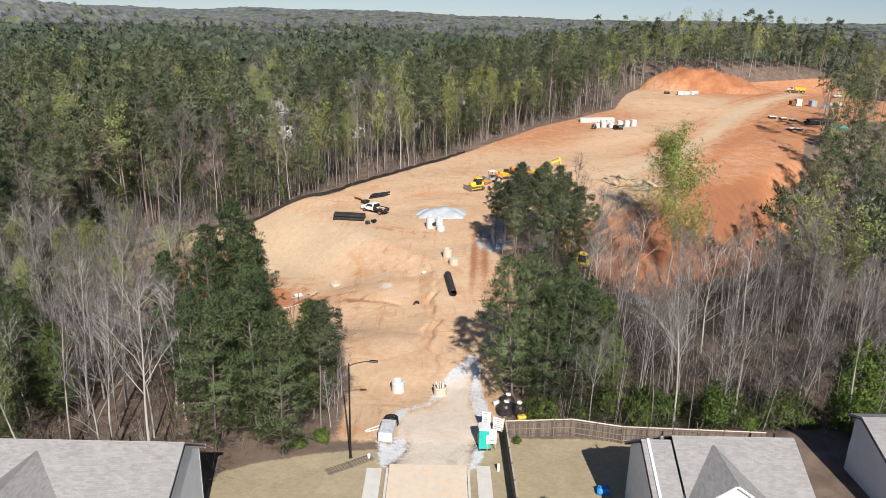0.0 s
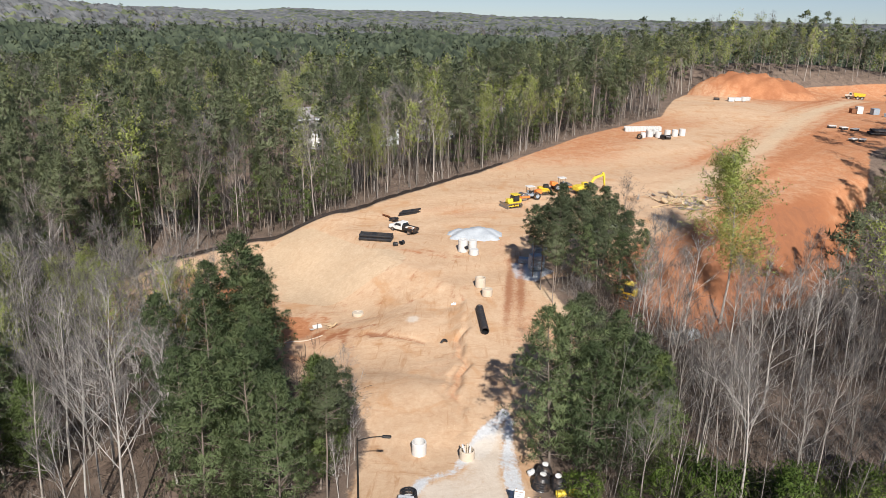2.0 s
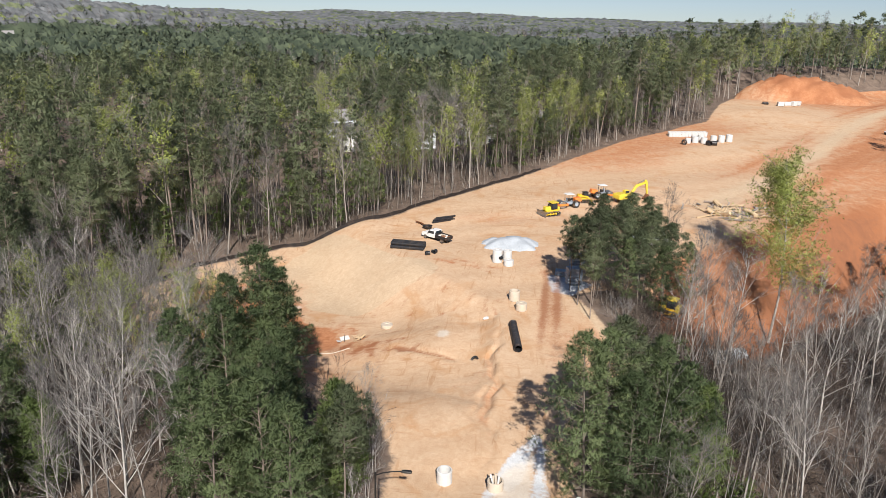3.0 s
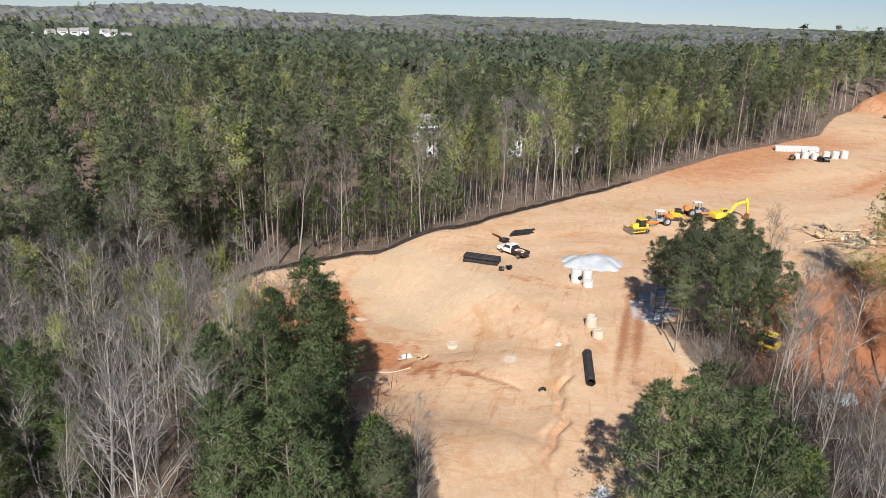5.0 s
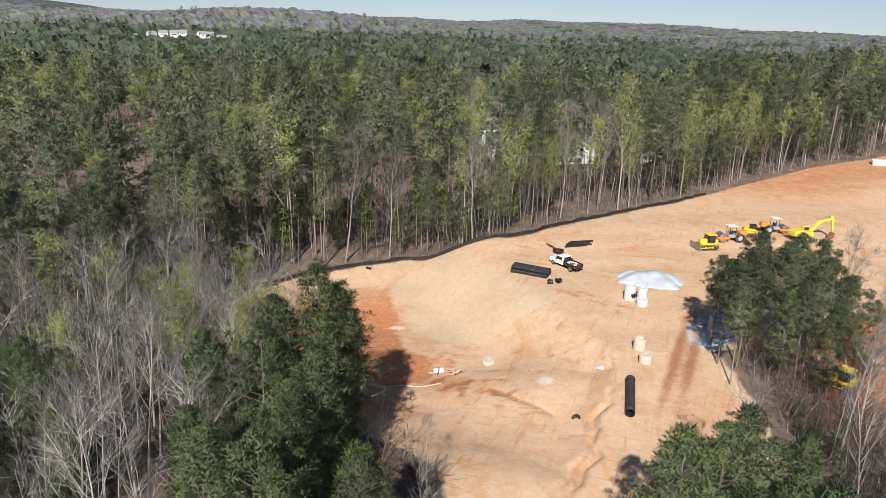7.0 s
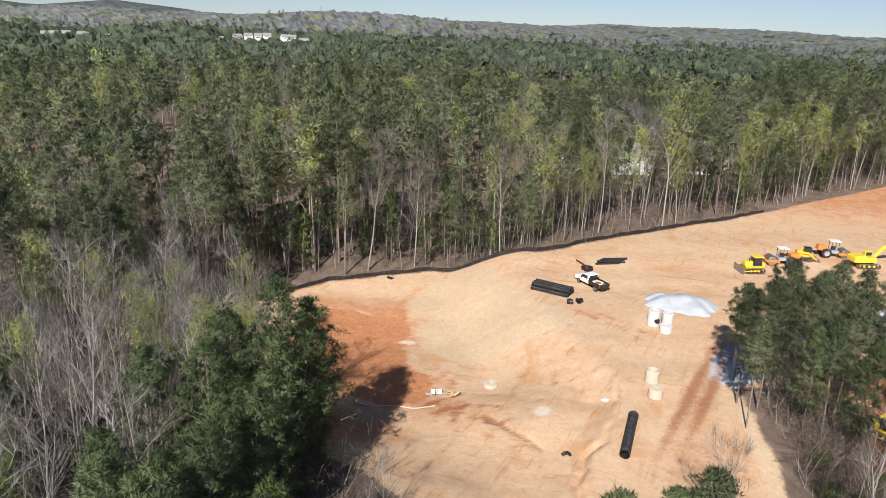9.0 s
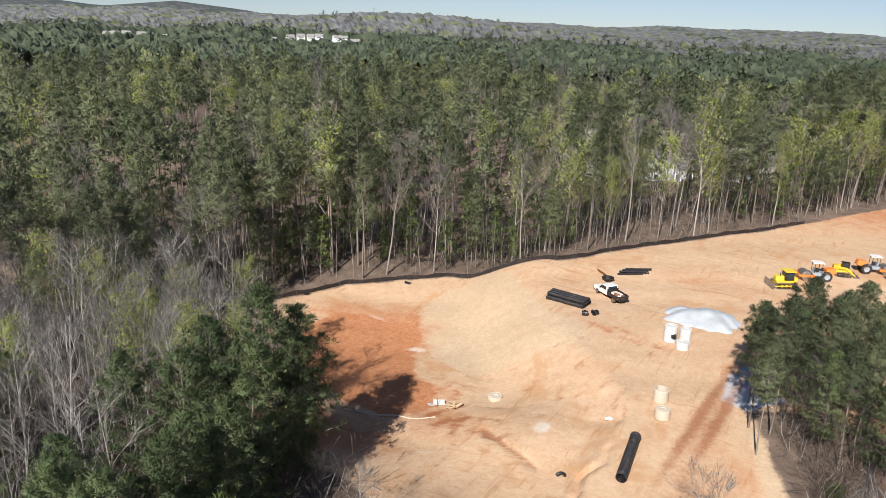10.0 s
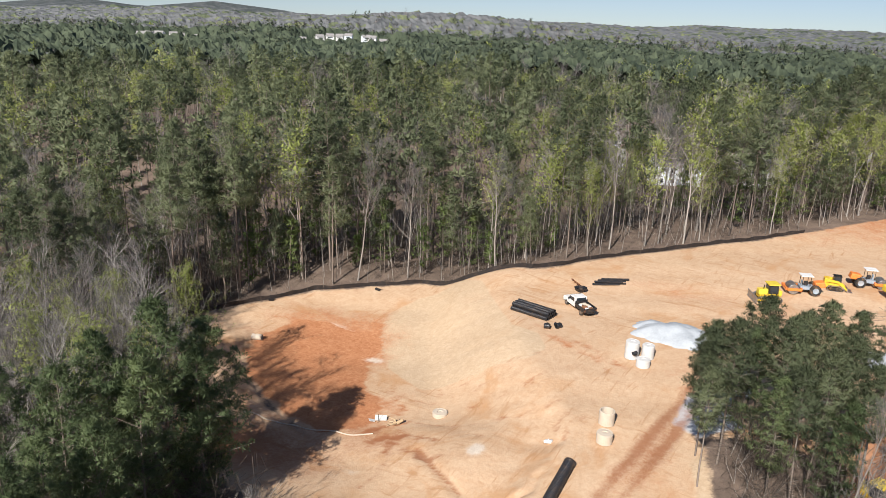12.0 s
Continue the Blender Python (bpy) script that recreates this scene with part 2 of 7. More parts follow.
MARKS = [[(-21, 101.5), (-18.5, 105.2), (-14, 105.8), (-10.5, 104), (-8, 103.6)], [(-19.6, 99.8), (-16, 102.6), (-12, 102.2)], [(-24.5, 110.8), (-21, 109.6), (-18.2, 110.4), (-14.6, 113.4), (-12.4, 117.2)], [(-10.5, 113.2), (-7.8, 116.4), (-6.6, 119.8)],
         [(-9.2, 124.4), (-5.5, 123.6), (-2.2, 121.4), (1.2, 119.8)], [(-8.6, 126.2), (-4.2, 125.4), (-1.2, 123.2)], [(-1.6, 111.6), (-2.6, 109.8), (-2.2, 107.6)], [(-0.6, 111), (-1.5, 108.4), (-0.9, 106.4)], [(-22, 112.6), (-18.8, 112.2), (-15.5, 116.2), (-11.4, 119.6), (-9.4, 123.4)], [(-15.5, 105.5), (-11.5, 106), (-7, 108.6), (-4, 112.2), (-3.2, 115.5)], [(-14.5, 109.5), (-10.5, 111.6), (-8.4, 114.6)],
         [(-20.5, 107.6), (-24, 109.6), (-28.5, 112)], [(-19.5, 106), (-23, 107.5), (-27, 108.6)], [(-18, 101.6), (-15.4, 97.5), (-14.6, 93)], [(-16.5, 100.4), (-12.5, 99), (-8, 99.8)], [(-12.5, 91), (-7, 88.4), (-3.5, 89.2)]]
HAUL = [(22, 152), (38, 168), (52, 183), (66, 200), (85, 228), (107, 266), (129, 299), (168, 345)]
BRANCH = [(72, 200), (100, 234), (128, 259), (160, 280)]
CRACK = [(-13.6, 100.2), (-11.2, 98.6), (-10.1, 97.9), (-7.4, 96.3), (-5.4, 95.2)]


def site_distance(x, y):
    return polygon_distance(x, y, SITE)


def outward(end, start, step):
    """Coordinates from start to end, ever wider apart, up to 130."""
    at, out, sign = start, [], 1 if end > start else -1
    while sign * (end - at) > 0:
        step = min(step * 1.11, 130)
        at += sign * step
        out.append(at)
    return np.array(out)


def link_mesh(name, v, f, mats, mat_index=None, smooth=False, tone=None, parent=None, normals=None, tuft=None):
    """A mesh object from arrays: v (n, 3), f a list of arrays of triangles or quads; tuft is a tone for each vertex."""
    me = bpy.data.meshes.new(name)
    v = np.asarray(v, np.float32)
    f = [a for a in f if len(a)]
    me.vertices.add(len(v))
    me.vertices.foreach_set("co", v.ravel())
    loops = np.concatenate([a.ravel() for a in f]).astype(np.int32)
    sizes = np.concatenate([np.full(len(a), a.shape[1]) for a in f]).astype(np.int32)
    me.loops.add(len(loops))
    me.loops.foreach_set("vertex_index", loops)
    me.polygons.add(len(sizes))
    me.polygons.foreach_set("loop_start", np.concatenate([[0], np.cumsum(sizes)[:-1]]).astype(np.int32))
    me.polygons.foreach_set("loop_total", sizes)
    if mat_index is not None:
        me.polygons.foreach_set("material_index", np.asarray(mat_index, np.int32))
    me.polygons.foreach_set("use_smooth", np.full(len(sizes), smooth))
    for m in mats:
        me.materials.append(m)
    if tone is not None:
        me.attributes.new("tone", "FLOAT", "POINT").data.foreach_set("value", np.asarray(tone, np.float32))
    if tuft is not None:
        me.attributes.new("tuft", "FLOAT", "POINT").data.foreach_set("value", np.asarray(tuft, np.float32))
    me.update(calc_edges=True)
    if normals is not None:
        me.normals_split_custom_set_from_vertices(np.asarray(normals, np.float32))
    ob = new(name, me)
    ob.parent = parent
    return ob


def ground_material():
    k = Nodes("ground", 0.95, 0, 0.1)
    za, zb = k.attr("zone_a"), k.attr("zone_b")
    sa, sb = k.n("ShaderNodeSeparateColor"), k.n("ShaderNodeSeparateColor")
    k.put(sa.inputs[0], za.outputs["Color"])
    k.put(sb.inputs[0], zb.outputs["Color"])
    big, mid, fine, grit = k.noise(0.045, 5, 0.6), k.noise(0.33, 6, 0.62, warp=0.6), k.noise(2.6, 6, 0.65), k.noise(16, 3, 0.6)
    edge = k.math("MULTIPLY", k.math("SUBTRACT", k.math("ADD", k.math("MULTIPLY", mid, 0.6), k.math("MULTIPLY", fine, 0.4)), 0.5), 0.9)
    # leaf litter under the trees
    litter = k.ramp(k.math("ADD", k.math("MULTIPLY", mid, 0.5), k.math("MULTIPLY", grit, 0.5)), (0.3, (0.07, 0.053, 0.043)), (0.5, (0.155, 0.115, 0.09)), (0.72, (0.27, 0.205, 0.162)))
    # sandy fill, with drag lines of the machines
    drag = k.noise(1.0, 5, 0.6, k.pos, 1.2, stretch=(1.2, 1.1, 0.8))
    sand = k.ramp(k.math("ADD", k.math("ADD", k.math("MULTIPLY", drag, 0.4), k.math("MULTIPLY", grit, 0.25)), k.math("MULTIPLY", mid, 0.35)), (0.30, (0.415, 0.255, 0.15)), (0.47, (0.51, 0.348, 0.222)), (0.7, (0.60, 0.445, 0.305)))
    sand = k.mix(k.step(fine, 0.62, 0.8), sand, (0.64, 0.485, 0.33))
    lines = []
    for scale, warp, thin in ((0.055, 0.8, 0.010), (0.09, 1.5, 0.013), (0.04, 0.5, 0.007)):
        off = k.math("ABSOLUTE", k.math("SUBTRACT", k.noise(scale, 2.5, 0.45, warp=warp), 0.5))
        off = k.math("ABSOLUTE", k.math("SUBTRACT", off, thin * 1.6))
        lines.append(k.math("SUBTRACT", 1.0, k.step(off, thin * 0.3, thin)))
    track = k.math("MULTIPLY", k.math("MAXIMUM", k.math("MAXIMUM", lines[0], lines[1]), lines[2]), k.math("MULTIPLY", k.step(k.noise(0.5, 5, 0.7), 0.4, 0.65), k.step(k.noise(0.06, 3, 0.5, warp=0.4), 0.46, 0.6)))
    blotch = k.step(k.noise(0.12, 6, 0.68, warp=1.0), 0.5, 0.68)
    sand = k.mix(k.math("MULTIPLY", blotch, 0.7), sand, (0.455, 0.25, 0.12))
    for across, mask in (((1.5, 0.17, 1), 0.10), ((0.2, 1.3, 1), 0.07)):
        streak = k.step(k.noise(1.0, 5, 0.6, warp=0.7, stretch=across), 0.55, 0.70)
        sand = k.mix(k.math("MULTIPLY", k.math("MULTIPLY", streak, k.step(k.noise(mask, 3, 0.5), 0.44, 0.58)), 0.75), sand, (0.40, 0.22, 0.11))
    crumb = k.step(k.noise(0.75, 8, 0.78, warp=0.3), 0.55, 0.7)
    sand = k.mix(k.math("MULTIPLY", crumb, 0.42), sand, (0.40, 0.215, 0.105))
    pale = k.ramp(k.math("ADD", k.math("MULTIPLY", drag, 0.5), k.math("MULTIPLY", fine, 0.5)), (0.3, (0.425, 0.31, 0.20)), (0.52, (0.505, 0.38, 0.255)), (0.72, (0.59, 0.46, 0.325)))
    sand = k.mix(k.math("MULTIPLY", k.step(k.math("ADD", za.outputs["Alpha"], k.math("MULTIPLY", edge, 0.7)), 0.35, 0.62), 0.85), sand, pale)
    sand = k.mix(k.math("MULTIPLY", track, 0.12), sand, (0.40, 0.205, 0.095))
    clay = k.ramp(k.math("ADD", k.math("MULTIPLY", drag, 0.5), k.math("MULTIPLY", fine, 0.5)), (0.3, (0.30, 0.115, 0.052)), (0.52, (0.42, 0.19, 0.093)), (0.75, (0.53, 0.285, 0.155)))
    soil = k.mix(k.step(k.math("ADD", sa.outputs[1], k.math("MULTIPLY", edge, 1.7)), 0.2, 0.8), sand, clay)
    stone = k.ramp(k.math("ADD", k.math("MULTIPLY", grit, 0.6), k.math("MULTIPLY", fine, 0.4)), (0.3, (0.38, 0.39, 0.40)), (0.7, (0.68, 0.69, 0.70)))
    lawn = k.ramp(k.math("ADD", k.math("MULTIPLY", fine, 0.5), k.math("MULTIPLY", mid, 0.5)), (0.3, (0.26, 0.21, 0.13)), (0.7, (0.40, 0.335, 0.225)))
    # far wooded land, its ramp cooled: distance haze is put into the colour
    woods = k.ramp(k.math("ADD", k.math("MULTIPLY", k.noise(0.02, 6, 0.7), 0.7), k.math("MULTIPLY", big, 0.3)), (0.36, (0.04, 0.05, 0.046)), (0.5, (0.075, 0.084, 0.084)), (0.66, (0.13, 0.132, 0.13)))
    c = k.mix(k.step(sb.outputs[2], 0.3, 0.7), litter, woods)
    c = k.mix(k.step(k.math("ADD", sa.outputs[0], edge), 0.38, 0.62), c, soil)
    c = k.mix(k.step(k.math("ADD", sb.outputs[0], k.math("MULTIPLY", edge, 0.6)), 0.4, 0.6), c, lawn)
    c = k.mix(k.step(k.math("ADD", sa.outputs[2], k.math("MULTIPLY", edge, 2.2)), 0.35, 0.75), c, stone)
    c = k.mix(k.math("MULTIPLY", k.step(k.math("ADD", zb.outputs["Alpha"], k.math("MULTIPLY", edge, 1.2)), 0.25, 0.75), 0.85), c, k.ramp(k.math("ADD", k.math("MULTIPLY", mid, 0.6), k.math("MULTIPLY", fine, 0.4)), (0.3, (0.53, 0.455, 0.37)), (0.7, (0.66, 0.595, 0.51))))
    c = k.mix(k.math("MULTIPLY", k.step(k.math("ADD", sb.outputs[1], k.math("MULTIPLY", edge, 1.5)), 0.22, 0.85), 0.8), c, (0.27, 0.108, 0.052))
    k.color(c)
    k.bump(k.math("SUBTRACT", k.math("ADD", k.math("ADD", k.math("MULTIPLY", fine, 0.6), k.math("MULTIPLY", grit, 0.2)), k.math("MULTIPLY", drag, 0.3)), k.math("MULTIPLY", track, 0.04)), 0.5, 0.16)
    return k.m


def spaced(values, least):
    """Leaves out coordinates that crowd the one before."""
    out = [values[0]]
    for v in values[1:]:
        if v - out[-1] >= least:
            out.append(v)
    return np.array(out)


def build_ground():
    xs = np.concatenate([np.arange(-60, 4, 0.62), np.arange(4, 58, 1.0), np.arange(58, 175, 2.0)])
    ys = np.concatenate([np.arange(52, 92, 0.9), np.arange(92, 143, 0.62), np.arange(143, 185, 1.0), np.arange(185, 300, 2.6), np.arange(300, 395, 1.9)])
    xs = np.unique(np.concatenate([outward(-4900, -60, 0.7), xs, outward(4200, 175, 2.6), np.arange(-3, 2.5, 0.3), np.arange(-14, -3, 0.36), np.arange(3.6, 8.8, 0.33)]))
    ys = np.unique(np.concatenate([outward(-900, 52, 0.8), ys, outward(4900, 395, 2.6)]))
    xs, ys = spaced(xs, 0.2), spaced(np.unique(np.concatenate([ys, np.arange(72, 106, 0.39)])), 0.3)
    gx, gy = np.meshgrid(xs, ys)
    z = height(gx, gy)
    s = site_distance(gx, gy)
    rng = np.random.default_rng(4)
    near = (s > -1) & (gx > -70) & (gx < 70) & (gy < 215)
    z = z + near * rng.normal(0, 0.006, z.shape)
    z = z + 0.1 * bell(gx, gy, -0.5, 56.6, 4.6, 1.5)
    # a crack washed into the sand, and the drag marks of the machines
    wob = 0.22 * np.sin(3.1 * gx) + 0.15 * np.sin(7.3 * gy)
    crack = np.exp(-(((path_distance(gx, gy, CRACK) + 0.1 * wob) / 0.34) ** 2))
    z = z - 0.22 * crack
    marks = sum(np.exp(-(((path_distance(gx, gy, m) + wob) / 0.3) ** 2)) for m in MARKS)
    z = z - 0.04 * marks
    # wheel ruts along the haul road
    for off in (-1.1, -0.35, 0.45, 1.2):
        mid = 6.0 + off + 0.035 * (gy - 105) + 0.6 * np.sin((gy - 95) * 0.06)
        z = z - 0.13 * np.exp(-(((gx - mid) / 0.28) ** 2)) * ease(gy, 92, 98) * (1 - ease(gy, 122, 132))
    v = np.stack([gx, gy, z], -1).reshape(-1, 3)
    ny, nx = gx.shape
    i = (np.arange(ny - 1)[:, None] * nx + np.arange(nx - 1)).ravel()
    ob = link_mesh("ground", v, [np.stack([i, i + 1, i + nx + 1, i + nx], -1)], [ground_material()], smooth=True)
    soft = lambda d, w: np.clip(0.5 + d / (2 * w), 0, 1)
    dirt = np.maximum(soft(s, 1.6), 0.85 * bell(gx, gy, 16.6, 77.5, 2.4, 3.5))
    # red clay: basin, spoil heap, the pad's margin, the far haul road and the slope beyond the pines
    pit = basin_distance(gx, gy)
    red = 1.2 * ease(pit, -0.9, 0.9) + 0.5 * bell(gx, gy, -24, 105.5, 5, 4) + 0.3 * bell(gx, gy, -20, 101.5, 6, 3) + 0.32 * ease(pit, -9, 0) * (gx < -30) + 0.6 * bell(gx, gy, -10.6, 125.2, 2.6, 1.0, -15) + 0.45 * bell(gx, gy, -13.2, 127.6, 2.5, 0.9)
    red = red + 0.25 * bell(gx, gy, -38, 126, 4, 9, 40) + 0.3 * bell(gx, gy, -5, 124.5, 5, 1.6, -20)
    margin = ease(pit, -11, -3) * ease(gy, 112, 120) * (polygon_distance(gx, gy, PALE_FAN) < 0.3)
    red = red + 0.28 * margin + 0.25 * bell(gx, gy, 14, 152, 16, 10) + 0.3 * bell(gx, gy, 5, 130, 4, 9, -20)
    litter = np.exp(-(((path_distance(gx, gy, DITCH) + 0.4 * wob) / 1.2) ** 2)) + 0.8 * bell(gx, gy, -51.3, 114, 1.6, 5.5, -10) + 0.5 * bell(gx, gy, -44, 125.5, 5, 1.3, 40)
    dirt = dirt * (1 - 0.5 * np.clip(litter, 0, 1))
    red = np.maximum(red, 0.68 * ease(gx - 0.1 * gy, 18, 40) * (1 - 0.75 * bell(gx, gy, 62, 235, 22, 70, -18)))
    spoil = bell(gx, gy, 124, 345, 30, 18)
    red = np.maximum(red, 1.3 * spoil)
    red = np.maximum(red, 0.62 * ease(gy, 170, 215)) - 0.75 * bell(gx, gy, 93, 300, 26, 30) - 0.6 * bell(gx, gy, 66, 235, 9, 42, -38)
    red = red + 0.4 * bell(gx + 0.5 * np.sin(gy * 0.55) + 0.25 * np.sin(gy * 1.4), gy, -0.6, 88, 0.8, 13) + 0.3 * bell(gx, gy, 14, 100, 5, 12)
    rim = polygon_distance(gx, gy, APRON)
    stone = 0.72 * np.exp(-(((rim - 0.35) / 0.75) ** 2)) * ease(gy, 54, 57) + 0.9 * bell(gx, gy, -3.3, 59.3, 1.0, 3.0) + 0.9 * bell(gx, gy, 2.6, 73.2, 0.8, 4.0, -14) + 0.8 * bell(gx, gy, 5.2, 68, 0.7, 4)
    stone = np.clip(stone, 0, 0.8)
    stone = np.maximum(stone, soft(polygon_distance(gx, gy, [(6.4, 121.5), (10, 123), (13, 118), (10, 113.5), (7, 115)]), 0.7))
    red = red + 0.6 * bell(gx, gy, 16.6, 77.5, 3, 4) + 0.22 * bell(gx, gy, 10, 96, 4, 15) + 0.25 * bell(gx, gy, 6.5, 106, 2.8, 22) + 0.3 * bell(gx, gy, -2.4, 86, 1.6, 9) + 0.36 * np.clip(marks, 0, 1) + 0.35 * bell(gx, gy, -4, 150, 9, 6)
    haul = path_distance(gx, gy, HAUL)
    ruts = sum(np.exp(-(((haul - off + 0.8 * ripple(gx, gy, 40, 2)) / 1.0) ** 2)) for off in (2.4, 5.5, 9.0)) + np.exp(-((path_distance(gx, gy, BRANCH) / 1.4) ** 2)) + np.exp(-(((path_distance(gx, gy, BRANCH) - 4.5) / 1.2) ** 2))
    road_band = np.exp(-((haul / 6.0) ** 2)) * ease(gx, 25, 45)
    red = red - 0.5 * road_band + 0.25 * np.clip(ruts, 0, 1) * ease(gx, 30, 50)
    drift = gx - 0.035 * (gy - 105) - 0.6 * np.sin((gy - 95) * 0.06)
    # red-brown tone on ruts, marks, crack, basin rim, spoil heap and low ground
    red_brown = 0.42 * bell(drift, gy, 6.0, 112, 2.3, 15) + 0.5 * (bell(drift, gy, 5.1, 112, 0.6, 17) + bell(drift, gy, 7.0, 112, 0.6, 17)) + 0.3 * bell(gx, gy, -11, 125.3, 2.2, 0.8) + 0.42 * np.clip(marks, 0, 1) + 0.75 * crack
    red_brown = red_brown + 0.3 * ease(pit, -8, -3) * (1 - ease(pit, -1.5, 0.5)) * ease(-gx, 31, 38) * (1 - ease(gy, 116, 122))
    red_brown = red_brown + spoil * (0.75 + 0.5 * ripple(gx, gy, 11, 4) + 0.25 * ripple(gx, gy, 5, 2))
    red_brown = red_brown + 0.85 * bell(gx, gy, -29, 91.5, 11, 6.5, 15) + 0.45 * bell(gx, gy, -20, 101, 8, 3)
    lawn = np.maximum(soft(polygon_distance(gx, gy, [(-45, -60), (-45, 40), (-19.3, 49), (-19.5, 55.6), (-16.3, 56.6), (-12.8, 57.2), (-8.7, 58.2), (-5.4, 58.6), (-4.0, 56), (-4.0, -60)]), 1.0),
                      soft(polygon_distance(gx, gy, [(3.0, -60), (3.0, 57.5), (6.2, 61), (18, 61), (29, 58), (29, -60)]), 0.8))
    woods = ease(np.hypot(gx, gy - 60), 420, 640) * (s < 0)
    haze = 0.75 * ease(rim, -0.4, 1.6) * (1 - 0.7 * stone) + 0.7 * bell(gx, gy, 2.2, 71.5, 1.6, 2.5) + 0.9 * bell(gx, gy, -7.5, 101.1, 1.1, 1.4) + 0.5 * bell(gx, gy, -17, 94.5, 1.5, 1.0) + 0.75 * bell(gx, gy, -32.6, 117, 1.8, 1.0, 20) + 0.5 * bell(gx, gy, -42, 121.3, 3.5, 0.6, 5)
    pale = soft(polygon_distance(gx, gy, PALE_FAN), 0.7) + 0.35 * soft(polygon_distance(gx, gy, TERRACE), 2.5)
    foot = gy - 0.93 * gx - 87
    slope = ease(foot, -6, 2) * (1 - ease(foot, 16, 26)) * ease(gx, 19, 26) * (1 - ease(gx, 75, 95))
    red, red_brown, dirt = red + 0.2 * slope, red_brown + 0.95 * slope, dirt * (1 - 0.52 * slope)
    bank = np.exp(-(((s - 0.2) / 1.6) ** 2)) * (gx > 5) * ease(gy, 77, 83) * 1.2 * (1 - ease(gy, 108, 114))
    pale, red = pale + 0.8 * bank, red - 0.5 * bank
    pale, red_brown = pale + 0.6 * road_band, red_brown + 0.32 * np.clip(ruts, 0, 1) * ease(gx, 30, 50)
    for name, (r, g, b, a) in (("zone_a", (dirt, red, stone, pale)), ("zone_b", (lawn, red_brown, woods, haze))):
        rgba = np.stack([r, g, b, np.clip(a, 0, 1)], -1).astype(np.float32)
        ob.data.color_attributes.new(name, "FLOAT_COLOR", "POINT").data.foreach_set("color", rgba.ravel())
    return tagged(ob, "bare sandy clay building site among leaf-littered woods", "ground", kind="structure")


build_ground()


# ---- trees ----
def tube(path, radii, sides=5):
    path, radii = np.asarray(path, float), np.asarray(radii, float)
    ang = np.arange(sides) * 2 * math.pi / sides
    d = np.gradient(path, axis=0)
    d /= np.linalg.norm(d, axis=1, keepdims=True) + 1e-9
    ref = np.where(np.abs(d[:, 2:3]) > 0.9, [[1.0, 0, 0]], [[0, 0, 1.0]])
    a = np.cross(d, ref)
    a /= np.linalg.norm(a, axis=1, keepdims=True) + 1e-9
    b = np.cross(d, a)
    ring = path[:, None] + radii[:, None, None] * (np.cos(ang)[None, :, None] * a[:, None] + np.sin(ang)[None, :, None] * b[:, None])
    n = len(path)
    i, j = np.arange(n - 1)[:, None] * sides, np.arange(sides)[None]
    k = (j + 1) % sides
    return ring.reshape(-1, 3), np.stack([i + j, i + k, i + sides + k, i + sides + j], -1).reshape(-1, 4)


def unit(v):
    return v / (np.linalg.norm(v, axis=-1, keepdims=True) + 1e-9)


